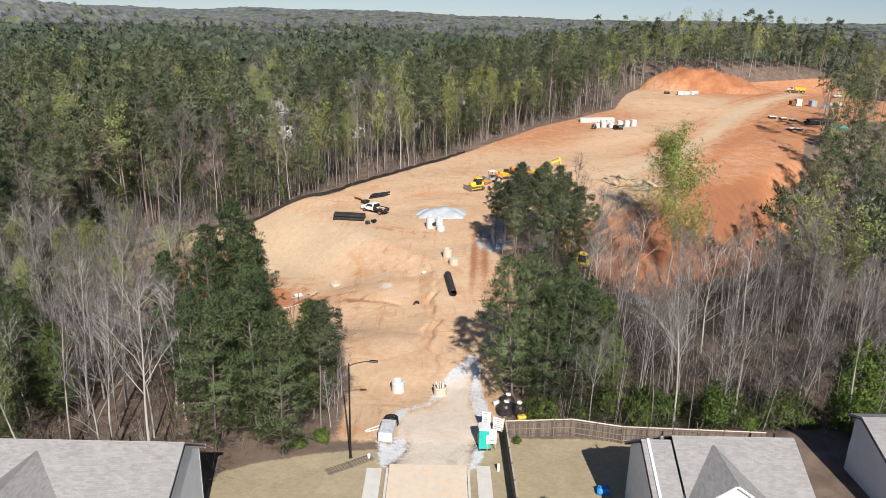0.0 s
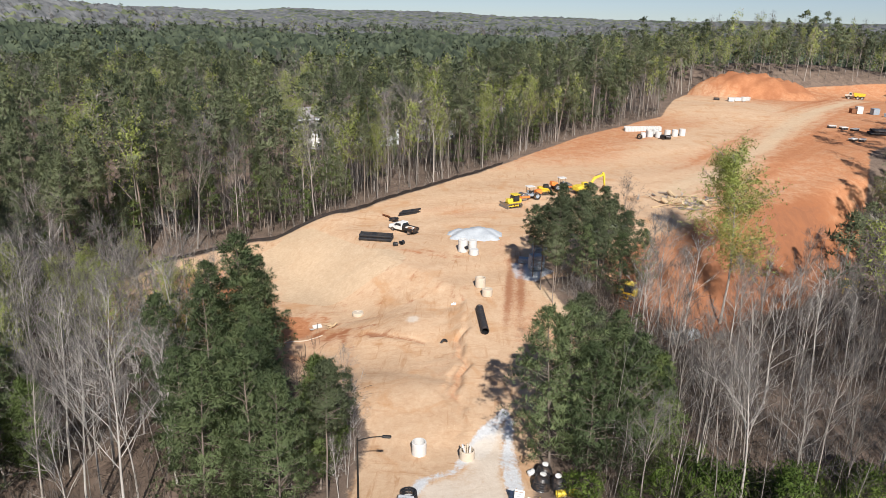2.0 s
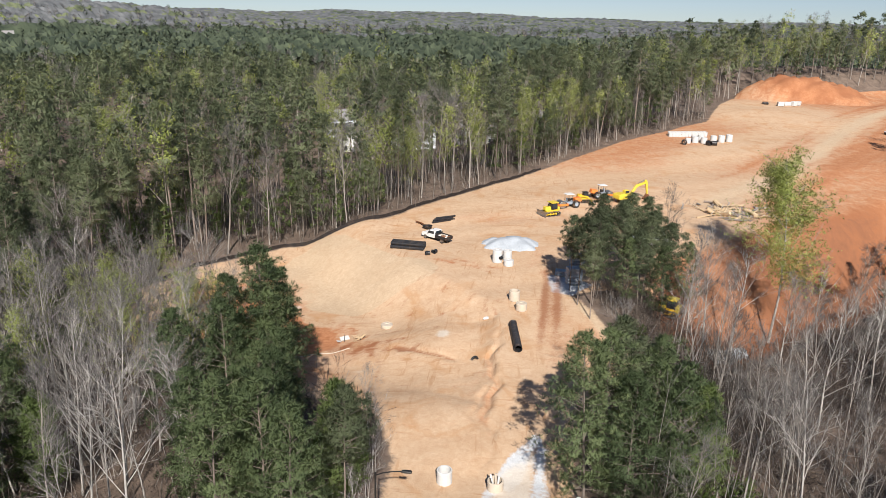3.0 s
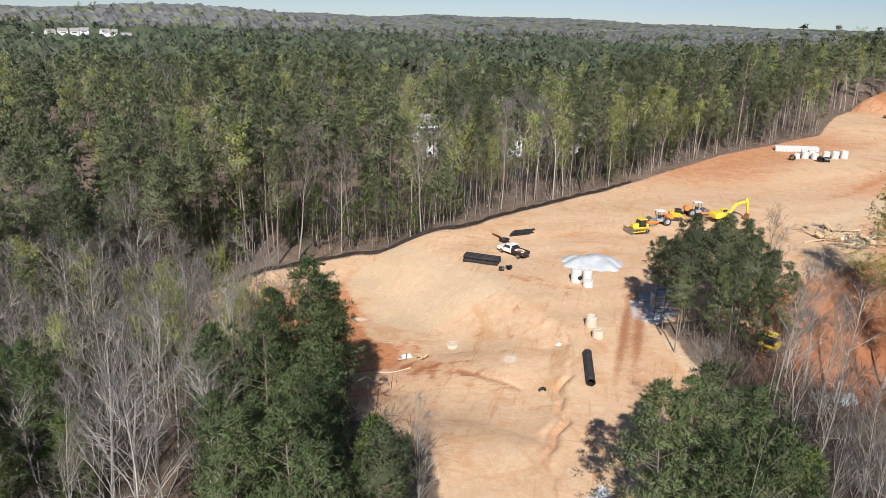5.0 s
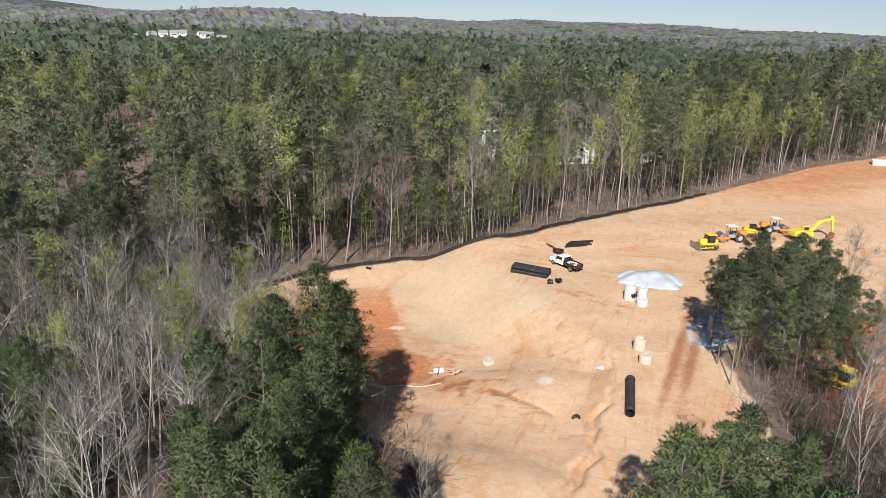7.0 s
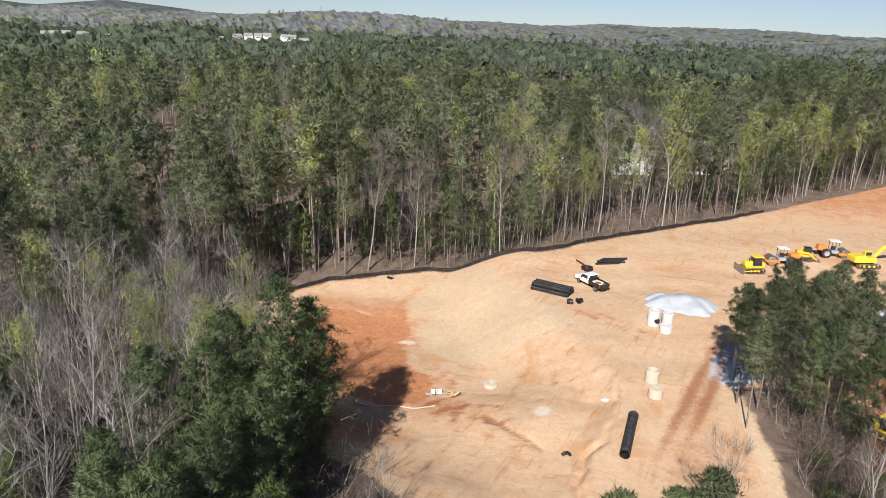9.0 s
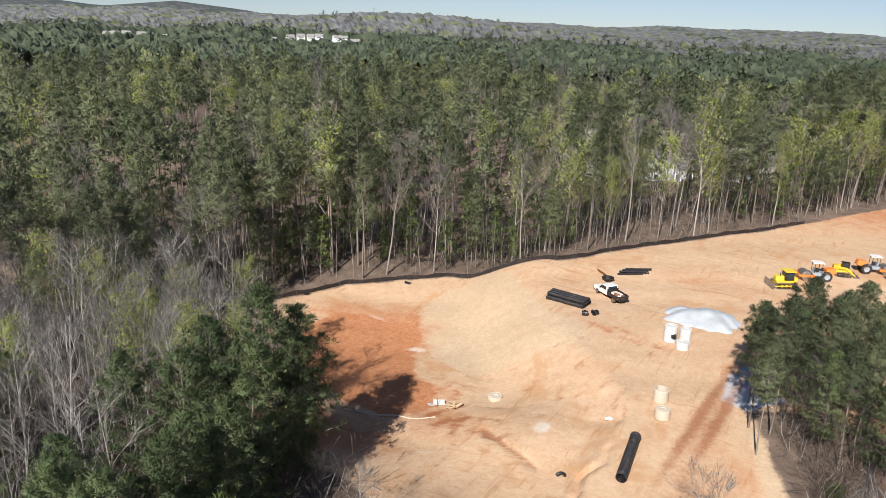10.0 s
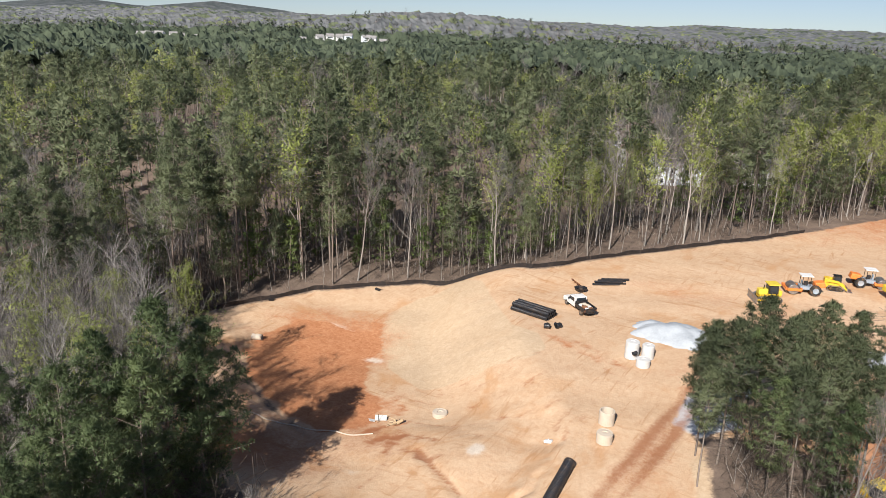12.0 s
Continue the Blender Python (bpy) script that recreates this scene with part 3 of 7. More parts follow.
class Geo:
    """Collects vertices, normals, tones and faces by material slot."""

    def __init__(self):
        self.v, self.nrm, self.tone, self.q, self.t, self.count = [], [], [], [[], []], [[], []], 0

    def add(self, v, normals, tone):
        self.v.append(v)
        self.nrm.append(normals)
        self.tone.append(tone)
        self.count += len(v)

    def tube(self, path, radii, sides=5, slot=0):
        v, q = tube(path, radii, sides)
        self.q[slot].append(q + self.count)
        self.add(v, unit(v - np.repeat(np.asarray(path, float), sides, 0)), np.full(len(v), 0.5))

    def tufts(self, centres, ways, length, width, blades, rng, slot=1, spread=0.9):
        """Sprays of narrow blades that share their foot: bare twigs and stems."""
        c, w = np.asarray(centres, float), np.asarray(ways, float)
        n = len(c)
        if not n:
            return
        d = unit(w[:, None] + rng.normal(0, spread, (n, blades, 3)))
        side = unit(np.cross(d, rng.normal(0, 1, (n, blades, 3))))
        ln = length * rng.uniform(0.65, 1.25, (n, blades, 1))
        tip = c[:, None] + d * ln
        v = np.concatenate([c[:, None], tip + side * width / 2, tip - side * width / 2 + d * ln * 0.12], 1)
        face = np.cross(side, d)
        base = self.count + np.arange(n)[:, None] * (1 + 2 * blades)
        j = np.arange(blades)[None]
        self.t[slot].append(np.stack([base + 0 * j, base + 1 + j, base + 1 + blades + j], -1).reshape(-1, 3))
        nrm = np.concatenate([unit(face.mean(1, keepdims=True)), face, face], 1)
        self.add(v.reshape(-1, 3), nrm.reshape(-1, 3), np.repeat(rng.uniform(0, 1, n), 1 + 2 * blades))

    def puffs(self, centres, radii, heart, count, length, width, rng, slot=1, flat=0.75, up=0.35, swirl=0.5):
        """Clusters of needles or small leaves: blades that stand out of a small body, lit as the rounded mass that they make up."""
        c, r = np.asarray(centres, float), np.asarray(radii, float)
        n = len(c)
        if not n:
            return
        d = unit(rng.normal(0, 1, (n, count, 3)) + (0, 0, up))
        at = c[:, None] + d * r[:, None, None] * rng.uniform(0.25, 0.9, (n, count, 1)) * (1, 1, flat)
        way = unit(d + rng.normal(0, swirl, (n, count, 3)) + (0, 0, 0.25))
        side = unit(np.cross(way, rng.normal(0, 1, (n, count, 3))))
        ln = length * rng.uniform(0.6, 1.3, (n, count, 1))
        wd = width * rng.uniform(0.7, 1.3, (n, count, 1)) / 2
        out = unit(c - np.asarray(heart, float))[:, None]
        nrm = unit(0.75 * d + 0.85 * out + rng.normal(0, 0.15, d.shape))
        face = np.cross(side, way)
        side = side * np.where((face * nrm).sum(-1, keepdims=True) < 0, -1, 1)
        v = np.stack([at - side * wd, at + side * wd, at + way * ln], 2)
        self.t[slot].append(np.arange(n * count * 3).reshape(-1, 3)[:, [0, 1, 2]] + self.count)
        tone = np.clip(np.repeat(rng.uniform(0, 1, n), count * 3) + rng.normal(0, 0.1, n * count).repeat(3), 0, 1)
        self.add(v.reshape(-1, 3), np.repeat(nrm, 3, 1).reshape(-1, 3), tone)

    def arrays(self):
        f, m = [], []
        for slot in (0, 1):
            for some in (self.q[slot], self.t[slot]):
                if some:
                    f.append(np.concatenate(some))
                    m.append(np.full(len(f[-1]), slot))
        return np.concatenate(self.v), f, np.concatenate(m), np.concatenate(self.nrm), np.concatenate(self.tone)

    def split(self, slot):
        """The faces of one slot with their own vertices, normals and tones."""
        v = np.concatenate(self.v)
        f = [np.concatenate(some) for some in (self.q[slot], self.t[slot]) if some]
        used = np.unique(np.concatenate([a.ravel() for a in f]))
        where = np.zeros(len(v), int)
        where[used] = np.arange(len(used))
        return v[used], [where[a] for a in f], np.concatenate(self.nrm)[used], np.concatenate(self.tone)[used]


def bent(rng, start, way, length, n, droop=0.0, wander=0.12):
    pts, p, d = [np.array(start, float)], np.array(start, float), np.array(way, float)
    for _ in range(n):
        d = d + rng.normal(0, wander, 3) + (0, 0, droop)
        d /= np.linalg.norm(d)
        p = p + d * length / n
        pts.append(p)
    return pts


def pine(rng, tall, bare, wide, limbs, clumps, count, length, width, pad, sides=5, twigs=True, dead=0, point=1.7, up=0.35):
    """A loblolly pine: straight trunk, clear up to bare x tall; limbs in rough whorls carry plates of tufted needles, and the top is rounded."""
    g = Geo()
    lean = rng.normal(0, 0.014, 2)
    top = np.array([lean[0] * tall, lean[1] * tall, tall])
    n = 5 if twigs else 3
    path = [top * s + np.array([*rng.normal(0, 0.07, 2), 0]) * (0 < s < 1) for s in np.linspace(0, 1, n + 1)]
    path[0] = np.array([0, 0, -0.4])
    g.tube(path, np.linspace(0.0068 * tall + 0.03, 0.03, n + 1), sides)
    at = lambda s: np.array([np.interp(s, np.linspace(0, 1, n + 1), [p[i] for p in path]) for i in range(3)])
    pc, pr = [], []
    lobe, turn = rng.uniform(0.1, 0.3), rng.uniform(0, 2 * math.pi)
    for w in range(limbs):
        s = (w + rng.uniform(0, 1)) / limbs
        a = w * 2.4 + rng.normal(0, 0.5)
        reach = wide * (0.5 + 0.5 * min(1, s / 0.22)) * max(1.04 - s ** point, 0.02) ** 0.75 * rng.uniform(0.62, 1.12) * (1 + lobe * math.cos(a - turn + 3 * s))
        d = unit(np.array([math.cos(a), math.sin(a), -0.12 + 0.95 * s + rng.normal(0, 0.14)]))
        limb = bent(rng, at(min(bare + (1 - bare) * s * 0.97, 0.99)), d, reach, 3, 0.09, 0.1)
        if twigs:
            g.tube(limb[::3], [0.05 * (1.1 - s) + 0.012, 0.012], 3)
        limb = np.array(limb)
        m = max(2, int(round(clumps * (0.45 + 0.75 * reach / wide))))
        u = 1 - rng.uniform(0, 1, m) ** 1.2 * 0.7
        k = np.minimum((u * 3).astype(int), 2)
        across = np.array([-math.sin(a), math.cos(a), 0.0])
        c = limb[k] + (limb[k + 1] - limb[k]) * (u * 3 - k)[:, None]
        c = c + across * (rng.normal(0, 0.3, m) * reach * (1.25 - 0.6 * u))[:, None] + rng.normal(0, 0.12, (m, 3)) + (0, 0, 0.1)
        pc.append(c)
        pr.append(pad * rng.uniform(0.6, 1.35, m) * (0.8 + 0.3 * (1 - s)))
    pc.append(top + rng.normal(0, 0.3 * pad, (4, 3)) - (0, 0, 0.3))
    pr.append(np.full(4, pad * 0.8))
    heart = (top[0] * 0.6, top[1] * 0.6, tall * (bare + (1 - bare) * 0.35))
    g.puffs(np.concatenate(pc), np.concatenate(pr), heart, count, length, width, rng, up=up)
    for _ in range(dead):
        a, s = rng.uniform(0, 2 * math.pi), rng.uniform(0.25 * bare, bare)
        g.tube(bent(rng, at(s), (math.cos(a), math.sin(a), 0.1), rng.uniform(0.8, 2.8), 2, 0, 0.2)[::2], [0.03, 0.01], 3)
    return g


def broadleaf(rng, tall, first, limbs, twigs, sprays, spray_length, spray_width, blades, sides=6, leaves=0, leaf=0.22, spread=0.45, light=False):
    """A bare or budding hardwood: forked trunk, rising limbs, branches and sprays of twigs."""
    g = Geo()
    trunk = bent(rng, (0, 0, -0.4), (rng.normal(0, 0.03), rng.normal(0, 0.03), 1), tall * 0.93, 7, 0.03, 0.035)
    r0 = 0.0068 * tall + 0.03
    rad = np.linspace(1, 0.12, 8) ** 1.15 * r0
    g.tube(trunk[::3] + trunk[7:] * light if light else trunk, (rad[[0, 3, 6, 7]]) if light else rad, sides)
    trunk = np.array(trunk)
    cs, ws, lc = [], [], []
    for i in range(limbs):
        s = first + (1 - first) * (i + rng.uniform(0, 1)) / limbs
        k = min(int(s * 7), 6)
        p = trunk[k] + (trunk[k + 1] - trunk[k]) * (s * 7 - k)
        a = rng.uniform(0, 2 * math.pi)
        out = spread * rng.uniform(0.6, 1.5)
        d = np.array([math.cos(a) * out, math.sin(a) * out, 1.0])
        ln = tall * (0.34 * (1.12 - s) + 0.07) * rng.uniform(0.7, 1.25)
        limb = bent(rng, p, d / np.linalg.norm(d), ln, 4, 0.03, 0.13)
        r = max(0.02, rad[k] * 0.5)
        if light:
            g.tube(limb[::2], [r, 0.06, 0.03], 3)
        else:
            g.tube(limb, np.linspace(r, 0.012, 5), 4 if sides > 5 else 3)
        limb = np.array(limb)
        for j in range(twigs):
            u = rng.uniform(0.2, 1.0)
            m = min(int(u * 4), 3)
            q = limb[m] + (limb[m + 1] - limb[m]) * (u * 4 - m)
            b = d + rng.normal(0, 0.55, 3)
            b /= np.linalg.norm(b)
            branch = bent(rng, q, b, ln * rng.uniform(0.22, 0.5), 2, 0.06, 0.15)
            if not light:
                g.tube(branch[::2], [0.02, 0.007], 3)
            branch = np.array(branch)
            for _ in range(sprays):
                w = rng.uniform(0.2, 1)
                cs.append(branch[0] + (branch[2] - branch[0]) * w + rng.normal(0, 0.06, 3))
                ws.append(b + (0, 0, 0.5))
        for _ in range(leaves):
            lc.append(limb[rng.integers(1, 5)] + rng.normal(0, 0.11 * ln + 0.25, 3))
    if leaves:
        g.puffs(lc, np.full(len(lc), leaf * 1.9), (0, 0, tall * 0.6), 4 if light else 6, leaf, leaf * 0.6, rng, 1, 0.8, 0.2, 1.0)
        g.tufts(cs, ws, spray_length, spray_width, 2, rng, 0, 0.5)
    else:
        g.tufts(cs, ws, spray_length, spray_width, blades, rng, 1, 0.5)
    return g


def dome(rng, tall, low, wide, clumps, pad, count, length, width, point=1.9):
    """A pine of the closed woods: bare trunk and a crown of tufted plates, lighter than pine() builds it."""
    g = Geo()
    lean = rng.normal(0, 0.4, 2)
    g.tube([(0, 0, -0.4), (lean[0] * 0.4, lean[1] * 0.4, tall * 0.5), (lean[0], lean[1], tall * 0.97)], [0.0065 * tall + 0.03, 0.13, 0.04], 3)
    whorls = max(6, clumps // 7)
    s = (rng.integers(0, whorls, clumps) + rng.uniform(-0.18, 0.18, clumps) + 0.5) / whorls
    a = rng.uniform(0, 2 * math.pi, clumps)
    a = a + 0.5 * np.sin(2 * a + 9 * np.floor(s * whorls))
    reach = wide * (0.55 + 0.45 * np.minimum(1, s / 0.22)) * np.maximum(1.03 - s ** point, 0.02) ** 0.75 * (1 + 0.25 * np.sin(3 * a + 7 * np.floor(s * whorls)))
    u = rng.uniform(0.12, 1, clumps) ** 0.6
    c = np.stack([np.cos(a) * reach * u + lean[0] * s, np.sin(a) * reach * u + lean[1] * s, low + (tall - low) * s + 0.25 * reach * u * (s - 0.25)], -1)
    c[-2:] = (lean[0], lean[1], tall - 0.2)
    g.puffs(c, pad * rng.uniform(0.65, 1.3, clumps), (lean[0], lean[1], low + 0.35 * (tall - low)), count, length, width, rng)
    return g


def bush(rng, wide, tall, tufts, blades, length, width, leafy=False):
    g = Geo()
    for _ in range(2):
        a = rng.uniform(0, 2 * math.pi)
        g.tube(bent(rng, (0, 0, -0.1), (math.cos(a) * 0.5, math.sin(a) * 0.5, 1), tall * 0.8, 2, 0, 0.2), [0.025, 0.018, 0.008], 3)
    d = unit(rng.normal(0, 1, (tufts, 3)))
    c = d * (wide / 2, wide / 2, tall / 2) * np.cbrt(rng.uniform(0.15, 1, tufts))[:, None] * (1 + 0.25 * np.sin(3 * np.arctan2(d[:, 1], d[:, 0]) + rng.uniform(0, 6)))[:, None] + (0, 0, tall * 0.5)
    if leafy:
        g.puffs(c, np.full(tufts, length), (0, 0, tall * 0.3), blades, length, width, rng, 1, 0.8, 0.3, 0.9)
    else:
        g.tufts(c, d + (0, 0, 0.5), length, width, blades, rng)
    return g


def tree_thing(g, name, label, category, group, bark, leaf, crown="crown"):
    """An Empty at the foot with the trunk and the crown as its parts."""
    root = tagged(new(name), label, category, group)
    for slot, part_name, m in ((0, "trunk", bark), (1, crown, leaf)):
        v, f, normals, tones = g.split(slot)
        link_mesh(part_name, v, f, [m], smooth=True, parent=root, normals=normals, tuft=tones)
    return root


def stand(proto, x, y, rng, scale=1.0, used=[]):
    """Puts the prototype itself at its first place and copies at the others."""
    m = pose(x, y, ground_at(x, y), rng.normal(0, 1.6), rng.normal(0, 1.6), rng.uniform(0, 360)) @ Matrix.Scale(scale, 4)
    if proto in used:
        ob = copy_thing(proto, Matrix.Identity(4))
    else:
        used.append(proto)
        ob = proto
    ob.matrix_basis = m
    return ob


def joined(name, label, category, protos, places, mats, rng):
    """Many trees as one mesh: protos are lists of Geo arrays; places rows of x, y, scale, proto, tone."""
    vs, ns, ks, fs, ms, tones, count = [], [], [], {3: [], 4: []}, {3: [], 4: []}, [], 0
    for x, y, s, p, tone in places:
        v, f, m, nrm, tuft = protos[int(p)]
        a = rng.uniform(0, 2 * math.pi)
        c, n = math.cos(a) * s, math.sin(a) * s
        w = np.empty_like(v, dtype=np.float32)
        w[:, 0], w[:, 1], w[:, 2] = v[:, 0] * c - v[:, 1] * n + x, v[:, 0] * n + v[:, 1] * c + y, v[:, 2] * s + ground_at(x, y)
        vs.append(w)
        ns.append(np.stack([(nrm[:, 0] * c - nrm[:, 1] * n) / s, (nrm[:, 0] * n + nrm[:, 1] * c) / s, nrm[:, 2]], -1))
        ks.append(tuft)
        tones.append(np.full(len(v), tone))
        at = 0
        for a in f:
            fs[a.shape[1]].append(a + count)
            ms[a.shape[1]].append(m[at:at + len(a)])
            at += len(a)
        count += len(v)
    faces = [np.concatenate(fs[n]) for n in (3, 4) if fs[n]]
    index = np.concatenate([np.concatenate(ms[n]) for n in (3, 4) if fs[n]])
    ob = link_mesh(name, np.concatenate(vs), faces, mats, index, True, np.concatenate(tones), None, np.concatenate(ns), np.concatenate(ks))
    return tagged(ob, label, category, kind="stuff")


rng = np.random.default_rng(11)



# ---- shared building helpers ----
def part(name, bm, material, parent=None, label="", smooth=False):
    """Links a bmesh as one mesh object under a thing or a part."""
    me = bpy.data.meshes.new(name)
    bm.to_mesh(me)
    bm.free()
    me.materials.append(material)
    if smooth:
        me.polygons.foreach_set("use_smooth", [True] * len(me.polygons))
    ob = new(name, me)
    ob.parent = parent
    return tagged(ob, label)


def box(size, at=(0, 0, 0), turn=(0, 0, 0), bevel=0.0, bm=None, taper=(1, 1)):
    """A box with its middle at a place, bevelled, its top narrowed by taper."""
    own = bmesh.new()
    bmesh.ops.create_cube(own, size=1)
    for v in own.verts:
        if v.co.z > 0:
            v.co.x, v.co.y = v.co.x * taper[0], v.co.y * taper[1]
    bmesh.ops.transform(own, matrix=Matrix.Diagonal((*size, 1)), verts=own.verts)
    if bevel:
        bmesh.ops.bevel(own, geom=own.edges[:], offset=bevel, segments=2, affect="EDGES", profile=0.6)
    bmesh.ops.transform(own, matrix=pose(*at, *turn), verts=own.verts)
    return merged(own, bm)


def merged(own, bm):
    if bm is None:
        return own
    me = bpy.data.meshes.new("joint")
    own.to_mesh(me)
    own.free()
    bm.from_mesh(me)
    bpy.data.meshes.remove(me)
    return bm


def rod(a, b, r, r2=None, sides=10, bm=None, bevel=0.0):
    """A round bar from a to b."""
    a, b = Vector(a), Vector(b)
    own = bmesh.new()
    bmesh.ops.create_cone(own, cap_ends=True, segments=sides, radius1=r, radius2=r if r2 is None else r2, depth=(b - a).length)
    if bevel:
        bmesh.ops.bevel(own, geom=[e for e in own.edges if len(e.link_faces) == 2 and e.calc_face_angle(0) > 0.9], offset=bevel, segments=2, affect="EDGES")
    bmesh.ops.transform(own, matrix=Matrix.Translation((a + b) / 2) @ (b - a).to_track_quat("Z", "Y").to_matrix().to_4x4(), verts=own.verts)
    return merged(own, bm)


def lathe(profile, sides=24, m=None, bm=None):
    """A body of revolution about z from (radius, height) pairs."""
    own = bmesh.new()
    rings = [[own.verts.new((r * math.cos(2 * math.pi * i / sides), r * math.sin(2 * math.pi * i / sides), z)) for i in range(sides)] for r, z in profile]
    for p, q in zip(rings, rings[1:]):
        for i in range(sides):
            own.faces.new((p[i], p[(i + 1) % sides], q[(i + 1) % sides], q[i]))
    bmesh.ops.recalc_face_normals(own, faces=own.faces)
    if m:
        bmesh.ops.transform(own, matrix=m, verts=own.verts)
    return merged(own, bm)


def prism(outline, depth, m=None, bm=None, bevel=0.0):
    """An outline in x and z, given thickness along y about 0."""
    own = bmesh.new()
    a, b = ([own.verts.new((x, s * depth / 2, z)) for x, z in outline] for s in (-1, 1))
    own.faces.new(a)
    own.faces.new(b[::-1])
    for i in range(len(a)):
        j = (i + 1) % len(a)
        own.faces.new((a[i], b[i], b[j], a[j]))
    bmesh.ops.recalc_face_normals(own, faces=own.faces)
    if bevel:
        bmesh.ops.bevel(own, geom=own.edges[:], offset=bevel, segments=1, affect="EDGES")
    if m:
        bmesh.ops.transform(own, matrix=m, verts=own.verts)
    return merged(own, bm)


def thing(name, label, category, x, y, z=None, turn=0.0, group="", tip=(0, 0)):
    root = tagged(new(name), label, category, group)
    root.matrix_basis = pose(x, y, ground_at(x, y) if z is None else z, tip[0], tip[1], turn)
    return root


# ---- street, lots and houses ----
def shingle_material():
    k = Nodes("roof_shingles", 0.92, 0, 0.15)
    br = k.n("ShaderNodeTexBrick")
    br.offset, br.squash = 0.5, 1.0
    k.put(br.inputs["Vector"], k.n("ShaderNodeTexCoord").outputs["UV"])
    for key, v in (("Scale", 1.0), ("Mortar Size", 0.006), ("Bias", 0.0), ("Brick Width", 0.42), ("Row Height", 0.145)):
        br.inputs[key].default_value = v
    br.inputs["Color1"].default_value, br.inputs["Color2"].default_value, br.inputs["Mortar"].default_value = (0.15, 0.144, 0.14, 1), (0.30, 0.288, 0.28, 1), (0.10, 0.095, 0.092, 1)
    c = k.mix(0.45, br.outputs[0], k.ramp(k.noise(0.9, 6, 0.7, k.pos), (0.3, (0.17, 0.162, 0.158)), (0.7, (0.30, 0.288, 0.28))))
    k.color(k.mix(k.step(k.noise(45, 2), 0.3, 0.9), c, (0.33, 0.32, 0.31)))
    k.bump(br.outputs["Fac"], -0.5, 0.012)
    return k.m


def siding_material():
    k = Nodes("lap_siding", 0.6, 0, 0.35)
    k.color(k.ramp(k.noise(0.7, 5, 0.6), (0.3, (0.60, 0.64, 0.68)), (0.7, (0.70, 0.74, 0.78))))
    w = k.n("ShaderNodeTexWave")
    w.wave_type, w.bands_direction, w.wave_profile = "BANDS", "Z", "SAW"
    k.put(w.inputs["Vector"], k.pos)
    w.inputs["Scale"].default_value = 1.9
    k.bump(w.outputs["Fac"], 0.8, 0.02)
    return k.m


def wood_material(name, dark, light, scale=1.0):
    k = Nodes(name, 0.85, 0, 0.2)
    rand = k.n("ShaderNodeObjectInfo").outputs["Random"]
    g = k.noise(6 * scale, 6, 0.65, k.obj, 0.4, stretch=(4, 4, 0.5))
    k.color(k.ramp(k.math("ADD", k.math("MULTIPLY", g, 0.65), k.math("MULTIPLY", rand, 0.35)), (0.2, dark), (0.8, light)))
    k.bump(g, 0.4, 0.01)
    return k.m


def concrete_material(name, dark, light, stain=(0.40, 0.27, 0.16), amount=0.5):
    k = Nodes(name, 0.85, 0, 0.25)
    c = k.ramp(k.math("ADD", k.math("MULTIPLY", k.noise(1.6, 6, 0.6, k.obj), 0.6), k.math("MULTIPLY", k.noise(22, 4, 0.6, k.obj), 0.4)), (0.3, dark), (0.7, light))
    k.color(k.mix(k.math("MULTIPLY", k.step(k.noise(0.8, 6, 0.7, k.obj), 0.48, 0.75), amount), c, stain))
    k.bump(k.noise(30, 4, 0.6, k.obj), 0.3, 0.01)
    return k.m


SHINGLE, SIDING = shingle_material(), siding_material()
FENCE_WOOD = wood_material("weathered_fence_wood", (0.06, 0.046, 0.038), (0.23, 0.185, 0.15))
CAP_WOOD = wood_material("bleached_wood", (0.36, 0.31, 0.26), (0.62, 0.56, 0.49))
RAW_WOOD = wood_material("pale_timber", (0.32, 0.22, 0.12), (0.58, 0.45, 0.30))
CONCRETE = concrete_material("concrete", (0.46, 0.44, 0.41), (0.64, 0.62, 0.58))
PRECAST = concrete_material("pale_precast_concrete", (0.44, 0.435, 0.42), (0.60, 0.595, 0.58), amount=0.22)
TAN_CONCRETE = concrete_material("dusty_tan_concrete", (0.44, 0.37, 0.29), (0.56, 0.49, 0.40), amount=0.35)
ROAD_DUST = concrete_material("dusty_road", (0.52, 0.43, 0.335), (0.66, 0.57, 0.46), (0.66, 0.47, 0.30), 0.8)
WHITE_PAINT = plain("white_paint", (0.66, 0.66, 0.645), 0.45, 0, 0.05, dirt=0.25)
WHITE_TRIM = plain("white_trim", (0.80, 0.81, 0.82), 0.5, 0, 0.05)
BLACK_PLASTIC = plain("black_plastic", (0.016, 0.017, 0.02), 0.42, 0, 0.3, dirt=0.12)
DARK_METAL = plain("dark_bronze_metal", (0.03, 0.028, 0.026), 0.45, 0.6, 0.2)
RUBBER = plain("rubber", (0.022, 0.021, 0.02), 0.85, 0, 0.3, dirt=0.4)
GLASS = plain("tinted_glass", (0.02, 0.028, 0.035), 0.08, 0, 0.2, spec=0.6)
STEEL = plain("worn_steel", (0.34, 0.33, 0.32), 0.45, 0.8, 0.25, dirt=0.5)
GREY_PAINT = plain("grey_blue_paint", (0.26, 0.31, 0.36), 0.6, 0, 0.2, dirt=0.3)
MACHINE_YELLOW = plain("machine_yellow_paint", (0.66, 0.42, 0.03), 0.4, 0, 0.12, dirt=0.25)
LIME_YELLOW = plain("bright_yellow_paint", (0.64, 0.49, 0.05), 0.4, 0, 0.12, dirt=0.2)
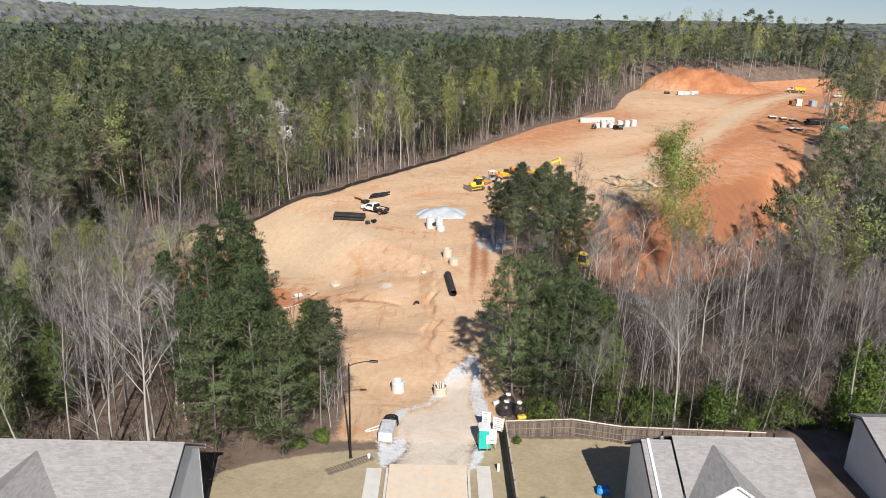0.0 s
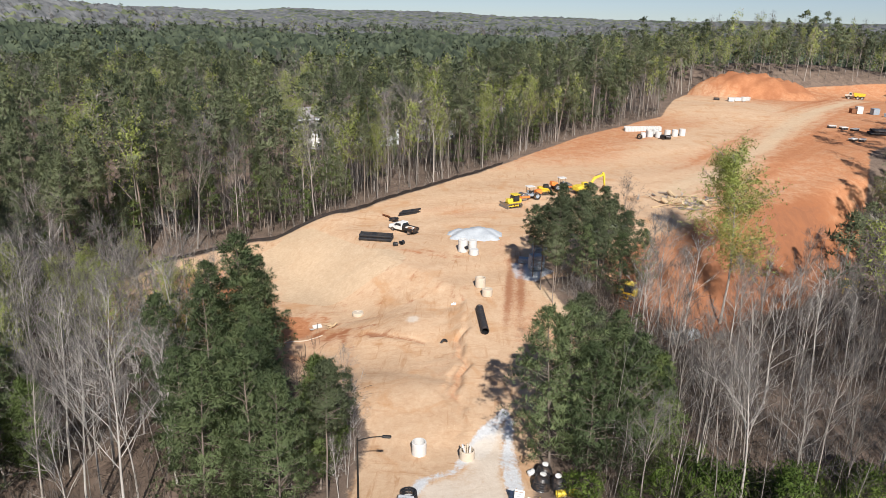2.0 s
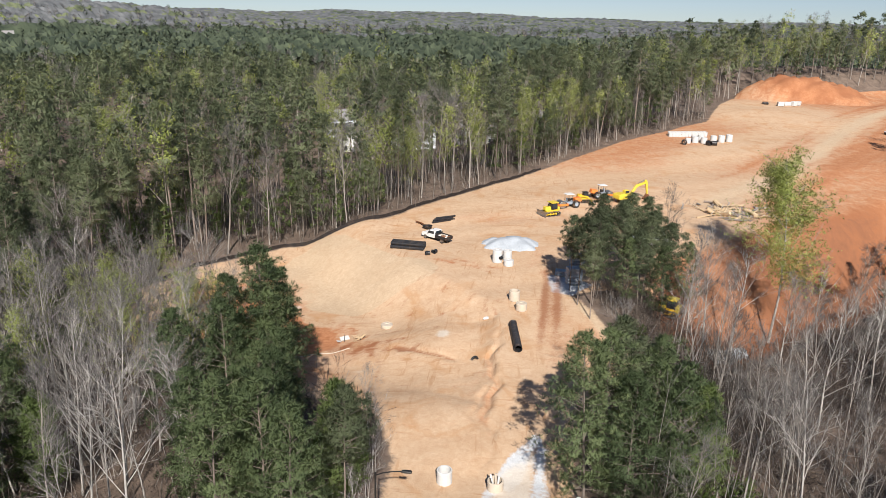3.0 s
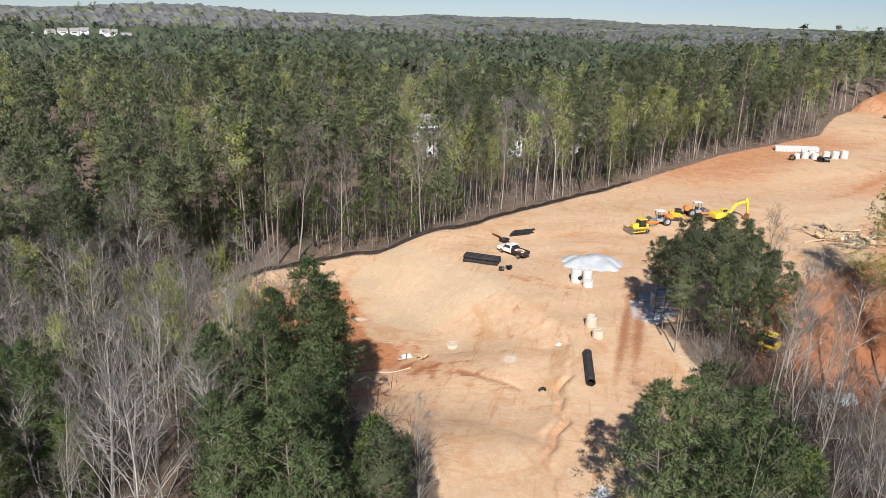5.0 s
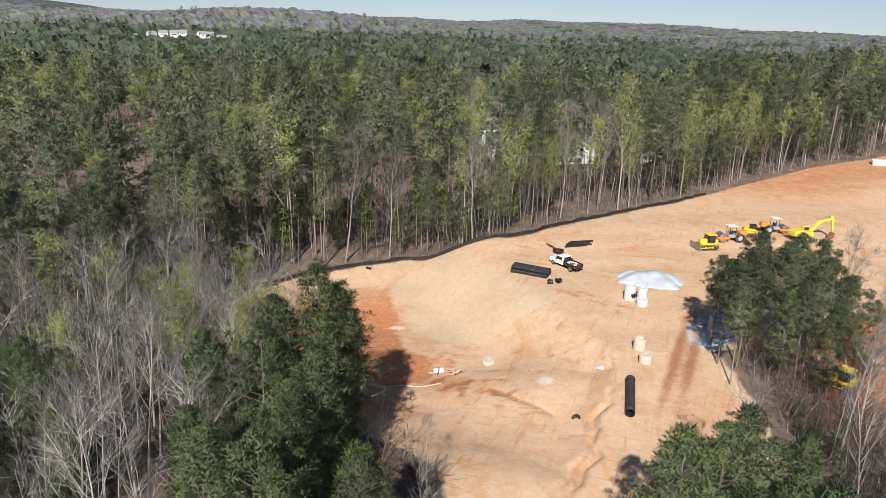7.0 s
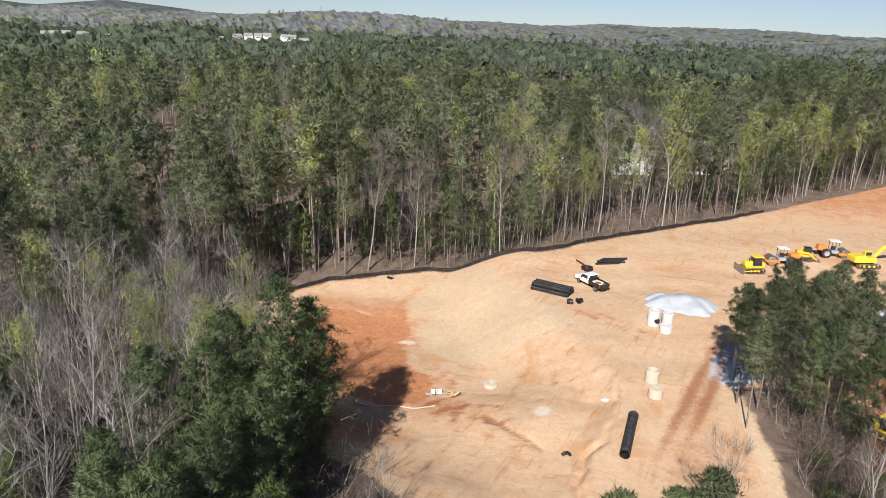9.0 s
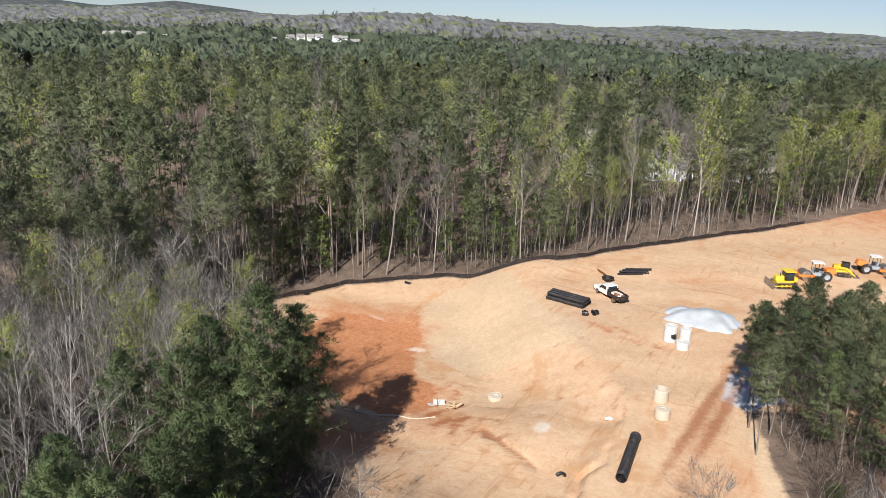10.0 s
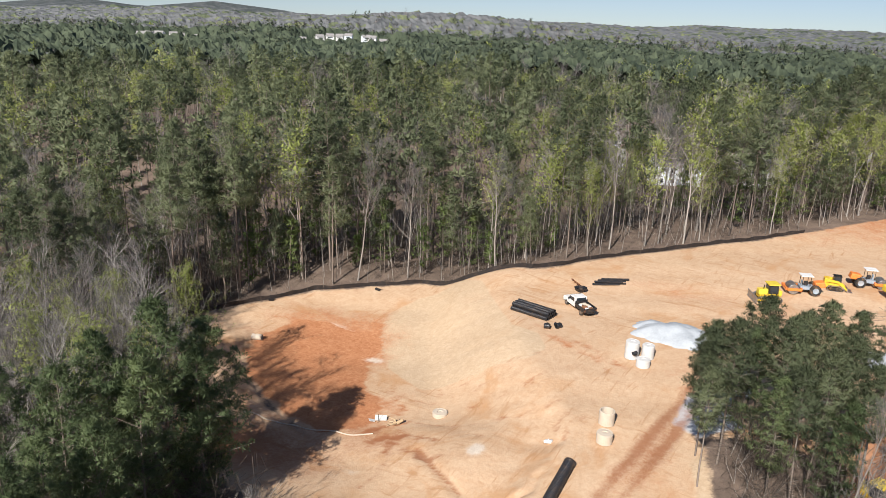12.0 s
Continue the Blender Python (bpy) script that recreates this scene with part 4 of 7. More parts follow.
MACHINE_ORANGE = plain("machine_orange_paint", (0.72, 0.20, 0.04), 0.45, 0, 0.12, dirt=0.3)
TEAL = plain("teal_plastic", (0.02, 0.40, 0.34), 0.5, 0, 0.12)
WRAP = plain("silver_wrap", (0.50, 0.515, 0.53), 0.35, 0.1, 0.2)
BLUE_TARP = plain("blue_tarp", (0.02, 0.20, 0.55), 0.5, 0, 0.2)
SILT_CLOTH = plain("black_silt_cloth", (0.018, 0.014, 0.013), 0.8, 0, 0.5, 1.2, dirt=0.06)
RUST = plain("rusty_steel", (0.22, 0.10, 0.05), 0.8, 0.3, 0.35)


def slab(name, x0, x1, y0, y1, material, label, thick=0.2, lift=0.03, joint=0.0):
    """Paving, in lengths between joints where they show."""
    n = max(1, round((y1 - y0) / joint)) if joint else 1
    root = tagged(new(name), label, "pavement", kind="structure")
    step = (y1 - y0) / n
    for i in range(n):
        y = y0 + (i + 0.5) * step
        part("paving_slab", box((x1 - x0, step - (0.015 if joint else 0), thick), ((x0 + x1) / 2, y, ground_at((x0 + x1) / 2, y) + lift - thick / 2), bevel=0.008), material, root)
    return root


slab("road", -3.95, 3.0, -60, 56.2, ROAD_DUST, "dusty tan residential road that ends at the site", 0.25, 0.04)
slab("pavement", -5.95, -4.6, 10, 55.6, CONCRETE, "pale grey concrete walkway beside the road", 0.15, 0.06, 1.5)
slab("pavement", 3.9, 5.15, 10, 56.2, CONCRETE, "pale grey concrete walkway beside the road", 0.15, 0.06, 1.5)
for x in (-4.1, 3.15):
    kerb = tagged(new("kerb"), "low concrete kerb along the road", "kerb", kind="structure")
    for i in range(9):
        part("kerb_stone", box((0.22, 2.95, 0.3), (x, 30 + i * 3.0, ground_at(x, 30 + i * 3.0) + 0.02), bevel=0.03), CONCRETE, kerb)


def roof_slope(a, b, c, d, thick=0.12):
    """A roof plane over four corners (eave left, eave right, ridge right, ridge left), with UVs in metres."""
    bm = bmesh.new()
    pts = [Vector(p) for p in (a, b, c, d)]
    vs = [bm.verts.new(p) for p in pts]
    face = bm.faces.new(vs)
    bm.normal_update()
    if face.normal.z < 0:
        face.normal_flip()
    u = (pts[1] - pts[0]).normalized()
    w = face.normal.cross(u)
    got = bmesh.ops.extrude_face_region(bm, geom=[face])
    bmesh.ops.translate(bm, vec=-face.normal * thick, verts=[v for v in got["geom"] if isinstance(v, bmesh.types.BMVert)])
    bmesh.ops.recalc_face_normals(bm, faces=bm.faces)
    layer = bm.loops.layers.uv.new("UVMap")
    for f in bm.faces:
        for lp in f.loops:
            lp[layer].uv = ((lp.vert.co - pts[0]).dot(u), (lp.vert.co - pts[0]).dot(w))
    return bm


def house(x0, x1, y_back, y_ridge, y_front, z_eave, z_ridge, label, gables=(), vents=(), step_x=None, z_back=None):
    """A low house whose ridge runs along x; gables: x, half width and reach of cross gables in front."""
    base = 2.85
    root = tagged(new("house"), label, "house")
    over = 0.4
    z_back = z_back or z_ridge - 0.41 * (y_back - y_ridge)
    slope, fall = (z_ridge - z_eave) / (y_ridge - y_front), (z_ridge - z_back) / (y_back - y_ridge)
    for x, s in ((x0 + 0.1, -1), (x1 - 0.1, 1)):
        out = [(y_front, base - 0.5), (y_back, base - 0.5), (y_back, z_back - 0.05), (y_ridge, z_ridge - 0.15), (y_front, z_eave - 0.05)]
        wall = part("wall", prism(out, 0.2, Matrix.Translation((x, 0, 0)) @ Matrix.Rotation(radians(90), 4, "Z")), SIDING, root, "pale blue-grey lap siding gable")
        for y in (y_back, y_front):
            part("corner_board", box((0.23, 0.12, z_eave - base), (x, y, (z_eave + base) / 2 - 0.1)), SIDING, wall)
    for y in (y_back - 0.1, y_front + 0.1):
        wall = part("wall", box((x1 - x0 - 0.4, 0.2, z_eave - base + 0.3), ((x0 + x1) / 2, y, (z_eave + base) / 2 - 0.2)), SIDING, root)
        for i in range(6):
            xx, zz = x0 + (x1 - x0) * (i // 2 + 0.7) / 3.4, base + 1.55 + 2.75 * (i % 2)
            if zz + 0.8 > z_eave:
                continue
            win = part("window", box((1.1, 0.26, 1.2), (xx, y, zz), bevel=0.02), WHITE_TRIM, root, "white framed window")
            part("pane", box((0.9, 0.3, 1.0), (xx, y, zz)), GLASS, win)
    eave_b, eave_f = y_back + over, y_front - over
    eaves = ((eave_b, z_back - over * fall), (eave_f, z_eave - over * slope))
    spans = [(x0 - over, x1 + over, 0.0)] if step_x is None else [(x0 - over, step_x, -0.38), (step_x, x1 + over, 0.0)]
    for a, b, dz in spans:
        for ye, zb in eaves:
            part("roof", roof_slope((a, ye, zb + dz), (b, ye, zb + dz), (b, y_ridge, z_ridge + dz), (a, y_ridge, z_ridge + dz)), SHINGLE, root, "grey asphalt shingle roof")
            part("fascia", box((b - a, 0.04, 0.2), ((a + b) / 2, ye + (0.03 if ye > y_ridge else -0.03), zb + dz - 0.12)), WHITE_TRIM, root)
            gut = rod((a, ye + (0.1 if ye > y_ridge else -0.1), zb + dz - 0.06), (b, ye + (0.1 if ye > y_ridge else -0.1), zb + dz - 0.06), 0.06, sides=8)
            part("gutter", gut, WHITE_TRIM, root)
        part("ridge_cap", prism([(-0.16, -0.07), (0, 0.03), (0.16, -0.07), (0, -0.03)], b - a, Matrix.Translation(((a + b) / 2, y_ridge, z_ridge + dz + 0.03)) @ Matrix.Rotation(radians(90), 4, "Z")), SHINGLE, root)
    for x in (x0 - over, x1 + over):
        dz = spans[0][2] if x < x0 else 0
        for ye, zb in eaves:
            # dark instead of white trim: the boards' shade is put into the colour
            part("rake_board", rod((x, ye, zb + dz - 0.1), (x, y_ridge, z_ridge + dz - 0.1), 0.055, sides=4), DARK_METAL, root)
    for gx, half, reach, top in gables:
        rise = (top - z_eave) / half
        zl = z_eave - 0.3 * rise
        for s in (-1, 1):
            part("roof", roof_slope((gx + s * (half + 0.3), y_front - reach, zl), (gx + s * (half + 0.3), y_front + 0.4, zl), (gx, y_ridge - (z_ridge - top) / slope + 0.05, top), (gx, y_front - reach, top)), SHINGLE, root, "grey shingle cross gable")
            part("rake_board", rod((gx + s * (half + 0.32), y_front - reach - 0.02, zl - 0.04), (gx, y_front - reach - 0.02, top - 0.04), 0.09, sides=4), WHITE_TRIM, root)
        out = [(-half, base - 0.3), (half, base - 0.3), (half, z_eave), (0, top - 0.15), (-half, z_eave)]
        part("wall", prism(out, 0.2, Matrix.Translation((gx, y_front - reach + 0.35, 0))), SIDING, root)
        part("ridge_cap", rod((gx, y_front - reach, top + 0.02), (gx, y_ridge - (z_ridge - top) / slope, top + 0.02), 0.09, sides=6), SHINGLE, root)
    for vx, vy in vents:
        z = z_ridge - abs(vy - y_ridge) * (fall if vy > y_ridge else slope)
        vent = part("vent_pipe", rod((vx, vy, z - 0.1), (vx, vy, z + 0.5), 0.07, sides=10), DARK_METAL, root, "dark roof vent pipe")
        part("flashing", lathe([(0.2, z - 0.08), (0.16, z + 0.08), (0.075, z + 0.16)], 12, Matrix.Translation((vx, vy, 0))), STEEL, vent)
    return root


house(-44, -18.6, 49.6, 45.9, 41.0, 8.9, 11.5, "two-storey house with grey shingle roof and pale siding", [(-28.6, 3.6, 1.0, 11.1)], [(-28.2, 46.3), (-25.8, 46.3), (-22.3, 46.2)], z_back=8.95)
house(16.3, 27.2, 51.7, 48.2, 43.4, 8.9, 11.4, "two-storey house with grey shingle roof behind a wooden fence", [(21.2, 3.1, 0.8, 11.1)], [(24.4, 48.6), (26.2, 48.5), (17.6, 48.6)], 18.2, 8.95)
house(37.8, 53, 57.0, 55.6, 47.0, 5.95, 8.95, "neighbouring house with weathered grey shingle roof", z_back=8.4)


def wooden_fence(points):
    root = tagged(new("wooden_fence"), "weathered grey-brown wooden privacy fence with pickets", "fence")
    tall, made = 1.85, None
    for (ax, ay), (bx, by) in zip(points, points[1:]):
        ln, turn = math.hypot(bx - ax, by - ay), math.degrees(math.atan2(by - ay, bx - ax))
        way = Vector(((bx - ax) / ln, (by - ay) / ln, 0))
        for zz in (0.35, 0.95, 1.6):
            a, b = Vector((ax, ay, ground_at(ax, ay) + zz)), Vector((bx, by, ground_at(bx, by) + zz))
            part("rail", rod(a, b, 0.05, sides=4), FENCE_WOOD, root)
        part("cap_rail", rod((ax, ay, ground_at(ax, ay) + tall + 0.02), (bx, by, ground_at(bx, by) + tall + 0.02), 0.07, sides=4), CAP_WOOD, root, "pale worn cap rail")
        for i in range(int(ln / 2.4) + 1):
            p = Vector((ax, ay, 0)) + way * min(i * 2.4, ln)
            part("post", box((0.1, 0.1, tall + 0.25), (p.x, p.y, ground_at(p.x, p.y) + tall / 2), (0, 0, turn), 0.01), FENCE_WOOD, root)
        n = int(ln / 0.165)
        for i in range(n):
            p = Vector((ax, ay, 0)) + way * ((i + 0.5) * ln / n)
            if made is None:
                made = part("picket", box((0.15, 0.02, tall), (0, 0, 0), bevel=0.004), FENCE_WOOD, root)
                ob = made
            else:
                ob = new("picket", made.data)
                ob.parent = root
            ob.matrix_basis = pose(p.x, p.y, ground_at(p.x, p.y) + tall / 2 + random.uniform(-0.03, 0.03), random.uniform(-1.2, 1.2), random.uniform(-0.8, 0.8), turn) @ Matrix.Translation((0, 0.06, 0))
    return root


wooden_fence([(6.85, 42), (6.85, 61.0), (13.4, 61.6), (18.0, 60.4), (31.5, 59.8)])


def silt_fence(points, name_label, cloth=SILT_CLOTH):
    """Black cloth between stakes, sagging a little."""
    root = tagged(new("silt_fence"), name_label, "silt fence")
    dense = []
    for (ax, ay), (bx, by) in zip(points, points[1:]):
        n = max(2, int(math.hypot(bx - ax, by - ay) / 1.2))
        dense += [(ax + (bx - ax) * i / n, ay + (by - ay) * i / n) for i in range(n)]
    dense.append(points[-1])
    vs, faces, th = [], [], 0.02
    for i, (x, y) in enumerate(dense):
        z, top = ground_at(x, y), 0.64 + 0.09 * math.sin(i * 1.7) + random.uniform(-0.06, 0.05)
        lean = 0.12 * math.sin(i * 0.9)
        vs += [(x + 0.03, y - th, z - 0.2), (x - 0.03, y + th, z - 0.2), (x + lean + 0.03, y - th, z + top), (x + lean - 0.03, y + th, z + top)]
        if i:
            a, b = 4 * i - 4, 4 * i
            faces += [(a, b, b + 2, a + 2), (a + 1, a + 3, b + 3, b + 1), (a + 2, b + 2, b + 3, a + 3)]
    bm = bmesh.new()
    bv = [bm.verts.new(v) for v in vs]
    for f in faces:
        bm.faces.new([bv[i] for i in f])
    part("cloth", bm, cloth, root)
    for x, y in dense[::2]:
        part("stake", box((0.06, 0.06, 1.3), (x, y + 0.05, ground_at(x, y) + 0.3), (random.uniform(-4, 4), random.uniform(-4, 4), 0)), FENCE_WOOD, root)
    return root


silt_fence([(-61.5, 104), (-59.2, 110), (-56.9, 118), (-53.1, 127.3), (-47, 134.6), (-41.2, 140), (-32.6, 142.7), (-24.6, 145.9), (-21.2, 150.5), (-17.9, 157.8), (-11, 168.9), (-2.5, 181.4), (6.8, 196)], "sagging black silt fence on wooden stakes along the woods")

# tall woods behind the silt fence and all round
def scatter(n, x0, x1, y0, y1, gap, keep, rng):
    """Random places that stay apart by about gap, where keep(x, y) allows."""
    cell, out = {}, []
    xs, ys = rng.uniform(x0, x1, n), rng.uniform(y0, y1, n)
    ok = keep(xs, ys)
    for x, y in zip(xs[ok], ys[ok]):
        i, j = int(x // gap), int(y // gap)
        if all((x - a) ** 2 + (y - b) ** 2 > gap * gap for di in (-1, 0, 1) for dj in (-1, 0, 1) for a, b in cell.get((i + di, j + dj), ())):
            cell.setdefault((i, j), []).append((x, y))
            out.append((x, y))
    return out


HOUSE_LOTS = [(-50, 237, 6.5), (-33, 247, 6.5), (-14, 262, 6.5), (8, 280, 7), (-58, 252, 6.5)]
FAR_LOTS = [(-752, 600, 95), (-597, 767, 90), (-690, 555, 60), (-540, 705, 60)]


def wooded(x, y, margin=1.5):
    x, y = np.asarray(x, float), np.asarray(y, float)
    ok = site_distance(x, y) < -margin
    ok &= ~((y < np.where(x < -20, 53.5, np.where(x < -8, 58.0, 62.5))) & (x > -46) & (x < 62))
    for hx, hy, r in HOUSE_LOTS + FAR_LOTS:
        ok &= np.hypot(x - hx, y - hy) > r
    return ok


def in_view(x, y, lo=-34, hi=76):
    """Directions from the walk's beginning that the shot can take in, with a margin for shadows."""
    a = np.degrees(np.arctan2(-np.asarray(x, float), np.asarray(y, float) - 0))
    return (a > lo - 8) & (a < hi)


PINES_NEAR = [tree_thing(pine(rng, h, b, w, 68, 5, 39, 0.36, 0.08, 0.55, 5, True, 5, 2.5, 0.7), "pine_tree", "green loblolly pine with full tufted crown at the clearing's edge", "tree", "pines at the clearing", BARK_PINE, m)
              for h, b, w, m in ((17, 0.12, 4.3, PINE_NEAR), (18, 0.24, 3.9, PINE_NEAR), (15, 0.08, 3.9, PINE_NEAR), (18.5, 0.53, 3.3, PINE), (12, 0.16, 2.6, PINE_FRESH))]
PINES_MID = [tree_thing(pine(rng, h, b, w, 42, 3.5, 26, 0.56, 0.125, 0.72, 4, True, 6), "forest_pine", "tall loblolly pine with bare lower trunk in dense woods", "tree", "pines behind the silt fence", BARK_PINE, PINE)
             for h, b, w in ((27, 0.58, 4.2), (25, 0.62, 3.9), (28, 0.5, 4.4), (20, 0.3, 3.6), (26, 0.4, 4.1))]
BARE_NEAR = [tree_thing(broadleaf(rng, h, f, 15, 7, 4, 0.8, 0.018, 3, 5, spread=0.6), "bare_tree", "leafless hardwood with pale grey bark and fine twigs", "tree", "leafless trees near the clearing", BARK_PALE, TWIG)
             for h, f in ((17, 0.32), (19, 0.4), (15, 0.28), (20, 0.45))]
BARE_MID = [tree_thing(broadleaf(rng, h, f, 13, 5, 5, 1.1, 0.032, 3, 4, spread=0.55), "bare_tree", "leafless hardwood with grey trunk at the edge of the woods", "tree", "leafless trees behind the silt fence", BARK_GREY, TWIG)
            for h, f in ((22, 0.42), (19, 0.36), (24, 0.5))]
BUDDING = [tree_thing(broadleaf(rng, h, f, 15, 5, 3, 0.9, 0.025, 3, 5, 46, 0.21, spread=0.6), "budding_tree", "slender hardwood with sparse fresh yellow-green leaves", "tree", "budding trees", BARK_GREY, BUD)
           for h, f in ((20, 0.3), (24, 0.4))]

# pines that frame the clearing, placed one by one
for x, y, p, s in ((-20.5, 58.8, 0, 0.92), (-13.8, 57.4, 0, 0.86), (-16.8, 60.5, 2, 1.0), (-11.0, 61.6, 3, 0.72), (-12.2, 64.2, 4, 1.05), (-17.5, 64.5, 1, 0.85), (-23.2, 61.8, 1, 0.85),
                   (-20.2, 68.0, 0, 0.85), (-24.2, 71.6, 0, 0.95), (-23.4, 79.6, 0, 1.13), (-25.4, 75.2, 1, 0.97), (-22.3, 81.6, 0, 0.85), (-24.0, 83.5, 2, 1.05), (-21.8, 75.5, 2, 1.05), (-19.5, 71.5, 2, 0.95), (-27.5, 69.5, 1, 0.9),
                   (8.3, 68.8, 0, 0.98), (9.8, 71.5, 1, 0.9), (11.8, 69.0, 2, 0.9), (13.5, 71.8, 2, 0.95), (16.0, 70.5, 2, 1.0), (10.5, 74.5, 3, 0.85), (14.5, 75.5, 1, 0.85), (18.5, 72.5, 4, 1.15),
                   (12.4, 110.2, 3, 0.76), (13.8, 117.0, 3, 0.76), (10.4, 110.6, 3, 0.68), (15.5, 114.0, 3, 0.76), (17.5, 117.5, 3, 0.72), (9.6, 115.6, 3, 0.6), (16.8, 109.6, 1, 0.62), (19.5, 113.0, 3, 0.76), (11.8, 106.2, 3, 0.6), (20.4, 117.6, 3, 0.72), (22.8, 115.0, 3, 0.8), (18.2, 121.0, 3, 0.72), (27.5, 121.5, 1, 0.66), (13.2, 113.6, 1, 0.68), (18.6, 110.6, 3, 0.7), (20.6, 122.4, 3, 0.7), (21.5, 112, 1, 0.68),
                   (-44, 61, 0, 0.8), (-40, 58, 2, 0.8), (-41.5, 65, 2, 0.85), (-46.5, 67.5, 0, 0.75), (-47, 64.5, 2, 0.9), (-37.5, 63.5, 4, 0.9), (-42.5, 66.5, 1, 0.8)):
    stand(PINES_NEAR[p], x, y, rng, s)

# leafless woods on both sides of the clearing
left_woods = scatter(1000, -75, -24, 54, 118, 3.3, lambda x, y: wooded(x, y, 1.0) & (np.hypot(x + 20, y - 70) > 7), rng)
right_woods = scatter(900, 12, 80, 64, 140, 3.9, lambda x, y: wooded(x, y, 1.0) & (np.hypot(x - 12, y - 71) > 6) & (np.hypot(x - 15, y - 113) > 6) & ~((x < 22) & (y > 84) & (y < 116)) & ((y < 102) | (x > 48) | (ripple(x, y, 9, 4) > 0.15)), rng)
for n, (x, y) in enumerate(left_woods[:135] + right_woods[:105]):
    u = rng.uniform()
    if x < -24 and (x < -54 or y > 101) and u < 0.68:
        stand(PINES_MID[rng.integers(5)], x, y, rng, rng.uniform(0.55, 0.95))
    elif x < -24 and u < 0.12:
        stand(BUDDING[rng.integers(2)], x, y, rng, rng.uniform(0.5, 0.75))
    elif x < -24 and u < 0.9 or x > 0 and u < 0.28:
        stand(BARE_NEAR[rng.integers(4)], x, y, rng, rng.uniform(0.7, 1.05))
    else:
        stand(BARE_MID[rng.integers(3)], x, y, rng, rng.uniform(0.6, 0.85))
stand(tree_thing(broadleaf(rng, 31, 0.34, 28, 5, 3, 0.9, 0.03, 3, 6, 150, 0.27, spread=1.5), "budding_tree", "tall broad hardwood with fresh yellow-green leaves", "tree", "budding trees", BARK_PALE, BUD), 43.5, 128.6, rng, 1.0)
for x, y, s in ((-10.2, 62.5, 0.42), (-9.9, 64.6, 0.36), (-10.4, 66.8, 0.45), (-10.0, 69.2, 0.4), (-10.8, 71.5, 0.48), (-11.6, 74.5, 0.45), (-12.6, 78.0, 0.5)):
    stand(BARE_NEAR[2], x, y, rng, s)
for i, (x, y) in enumerate(((-37.3, 73.8), (-44.4, 73.2), (-41.5, 75.7), (-37.9, 79.8), (-34.1, 81.0), (-48.7, 74.7), (-51.3, 73.3), (-46.0, 77.9), (-40.1, 87.2), (-43.1, 84.2), (-37.9, 90.9), (-33.5, 75.5), (-31, 78.5))):
    stand(BARE_NEAR[i % 4] if i % 3 else BARE_MID[i % 2], x, y, rng, 0.78 + 0.05 * (i % 4))
for x, y, s in ((-30, 83, 0.75), (-42, 96, 0.8), (-33.5, 86.5, 0.7), (-36, 76.3, 0.86), (-31.4, 78.2, 0.84), (-50.5, 84, 0.8), (-56, 80, 0.85)):
    stand(BUDDING[0], x, y, rng, s)

for x, y, s in ((88, 147, 0.85), (92, 153, 0.95), (97, 160, 0.9), (90, 165, 1.0), (101, 170, 1.0), (96, 178, 0.95), (107, 180, 1.0), (112, 190, 1.0), (104, 192, 0.9), (95, 147, 0.8), (117, 203, 1.0), (122, 214, 0.95), (84, 139, 0.75)):
    stand(PINES_MID[rng.integers(2, 5)], x, y, rng, s)

# the front of the tall woods, single trees; then the rest joined
def forest_kind(x, y, rng, edge):
    """0 pine, 1 bare, 2 budding: stands of pine with hardwoods between them, more pine along the fence and far off."""
    patch = 0.16 * float(ripple(x, y, 62, 7)) + 0.12 * float(ripple(x, y, 25, 9))
    if edge < 26:
        share = 0.74 - 0.52 * float(bell(x, y, -16, 176, 15, 22)) + 0.12 * float(ease(x, 0, 12))
        buds = 0.3
    elif edge < 90:
        share, buds = 0.45 + 0.3 * float(ease(-x, 55, 95)), 0.64
    else:
        share, buds = 0.54 + 0.2 * float(ease(np.hypot(x, y), 330, 420)), 0.4
    if rng.uniform() < share + patch * 1.5:
        return 0
    return 2 if rng.uniform() < buds + 0.4 * float(ripple(x, y, 48, 4)) else 1


front = scatter(5200, -120, 75, 85, 290, 3.9, lambda x, y: wooded(x, y, 1.6) & in_view(x, y) & (site_distance(x, y) > -24) & (x < 0.3 * y + 8) & (y > 100 + 0.3 * (x + 60)), rng)
front.sort(key=lambda p: -float(site_distance(*p)))
seen = []
stand(tree_thing(bush(rng, 5.4, 10.5, 800, 9, 0.42, 0.16, True), "evergreen_tree", "dense dark green broad evergreen behind the neighbouring house", "tree", "", BARK_GREY, SHRUB), 44.5, 67.5, rng)
stand(BARE_NEAR[3], 29.8, 116.6, rng, 1.05)
stand(BARE_NEAR[3], 34.9, 120.5, rng, 1.0)
for x, y in front[:400]:
    kind = forest_kind(x, y, rng, -float(site_distance(x, y)))
    if kind == 0:
        stand(PINES_MID[rng.integers(2, 5) if float(site_distance(x, y)) > -9 else rng.integers(5)], x, y, rng, rng.choice([rng.uniform(0.5, 0.8), rng.uniform(0.8, 1.06)], p=[0.45, 0.55]))
    elif kind == 1:
        stand(BARE_MID[rng.integers(3)], x, y, rng, rng.uniform(0.65, 1.05))
    else:
        stand(BUDDING[rng.integers(2)], x, y, rng, rng.uniform(0.75, 1.1))
    seen.append((x, y))
taken = {(int(x // 3), int(y // 3)) for x, y in seen + left_woods + right_woods}


def free(x, y):
    return np.array([(int(a // 3), int(b // 3)) not in taken for a, b in zip(np.atleast_1d(x), np.atleast_1d(y))])


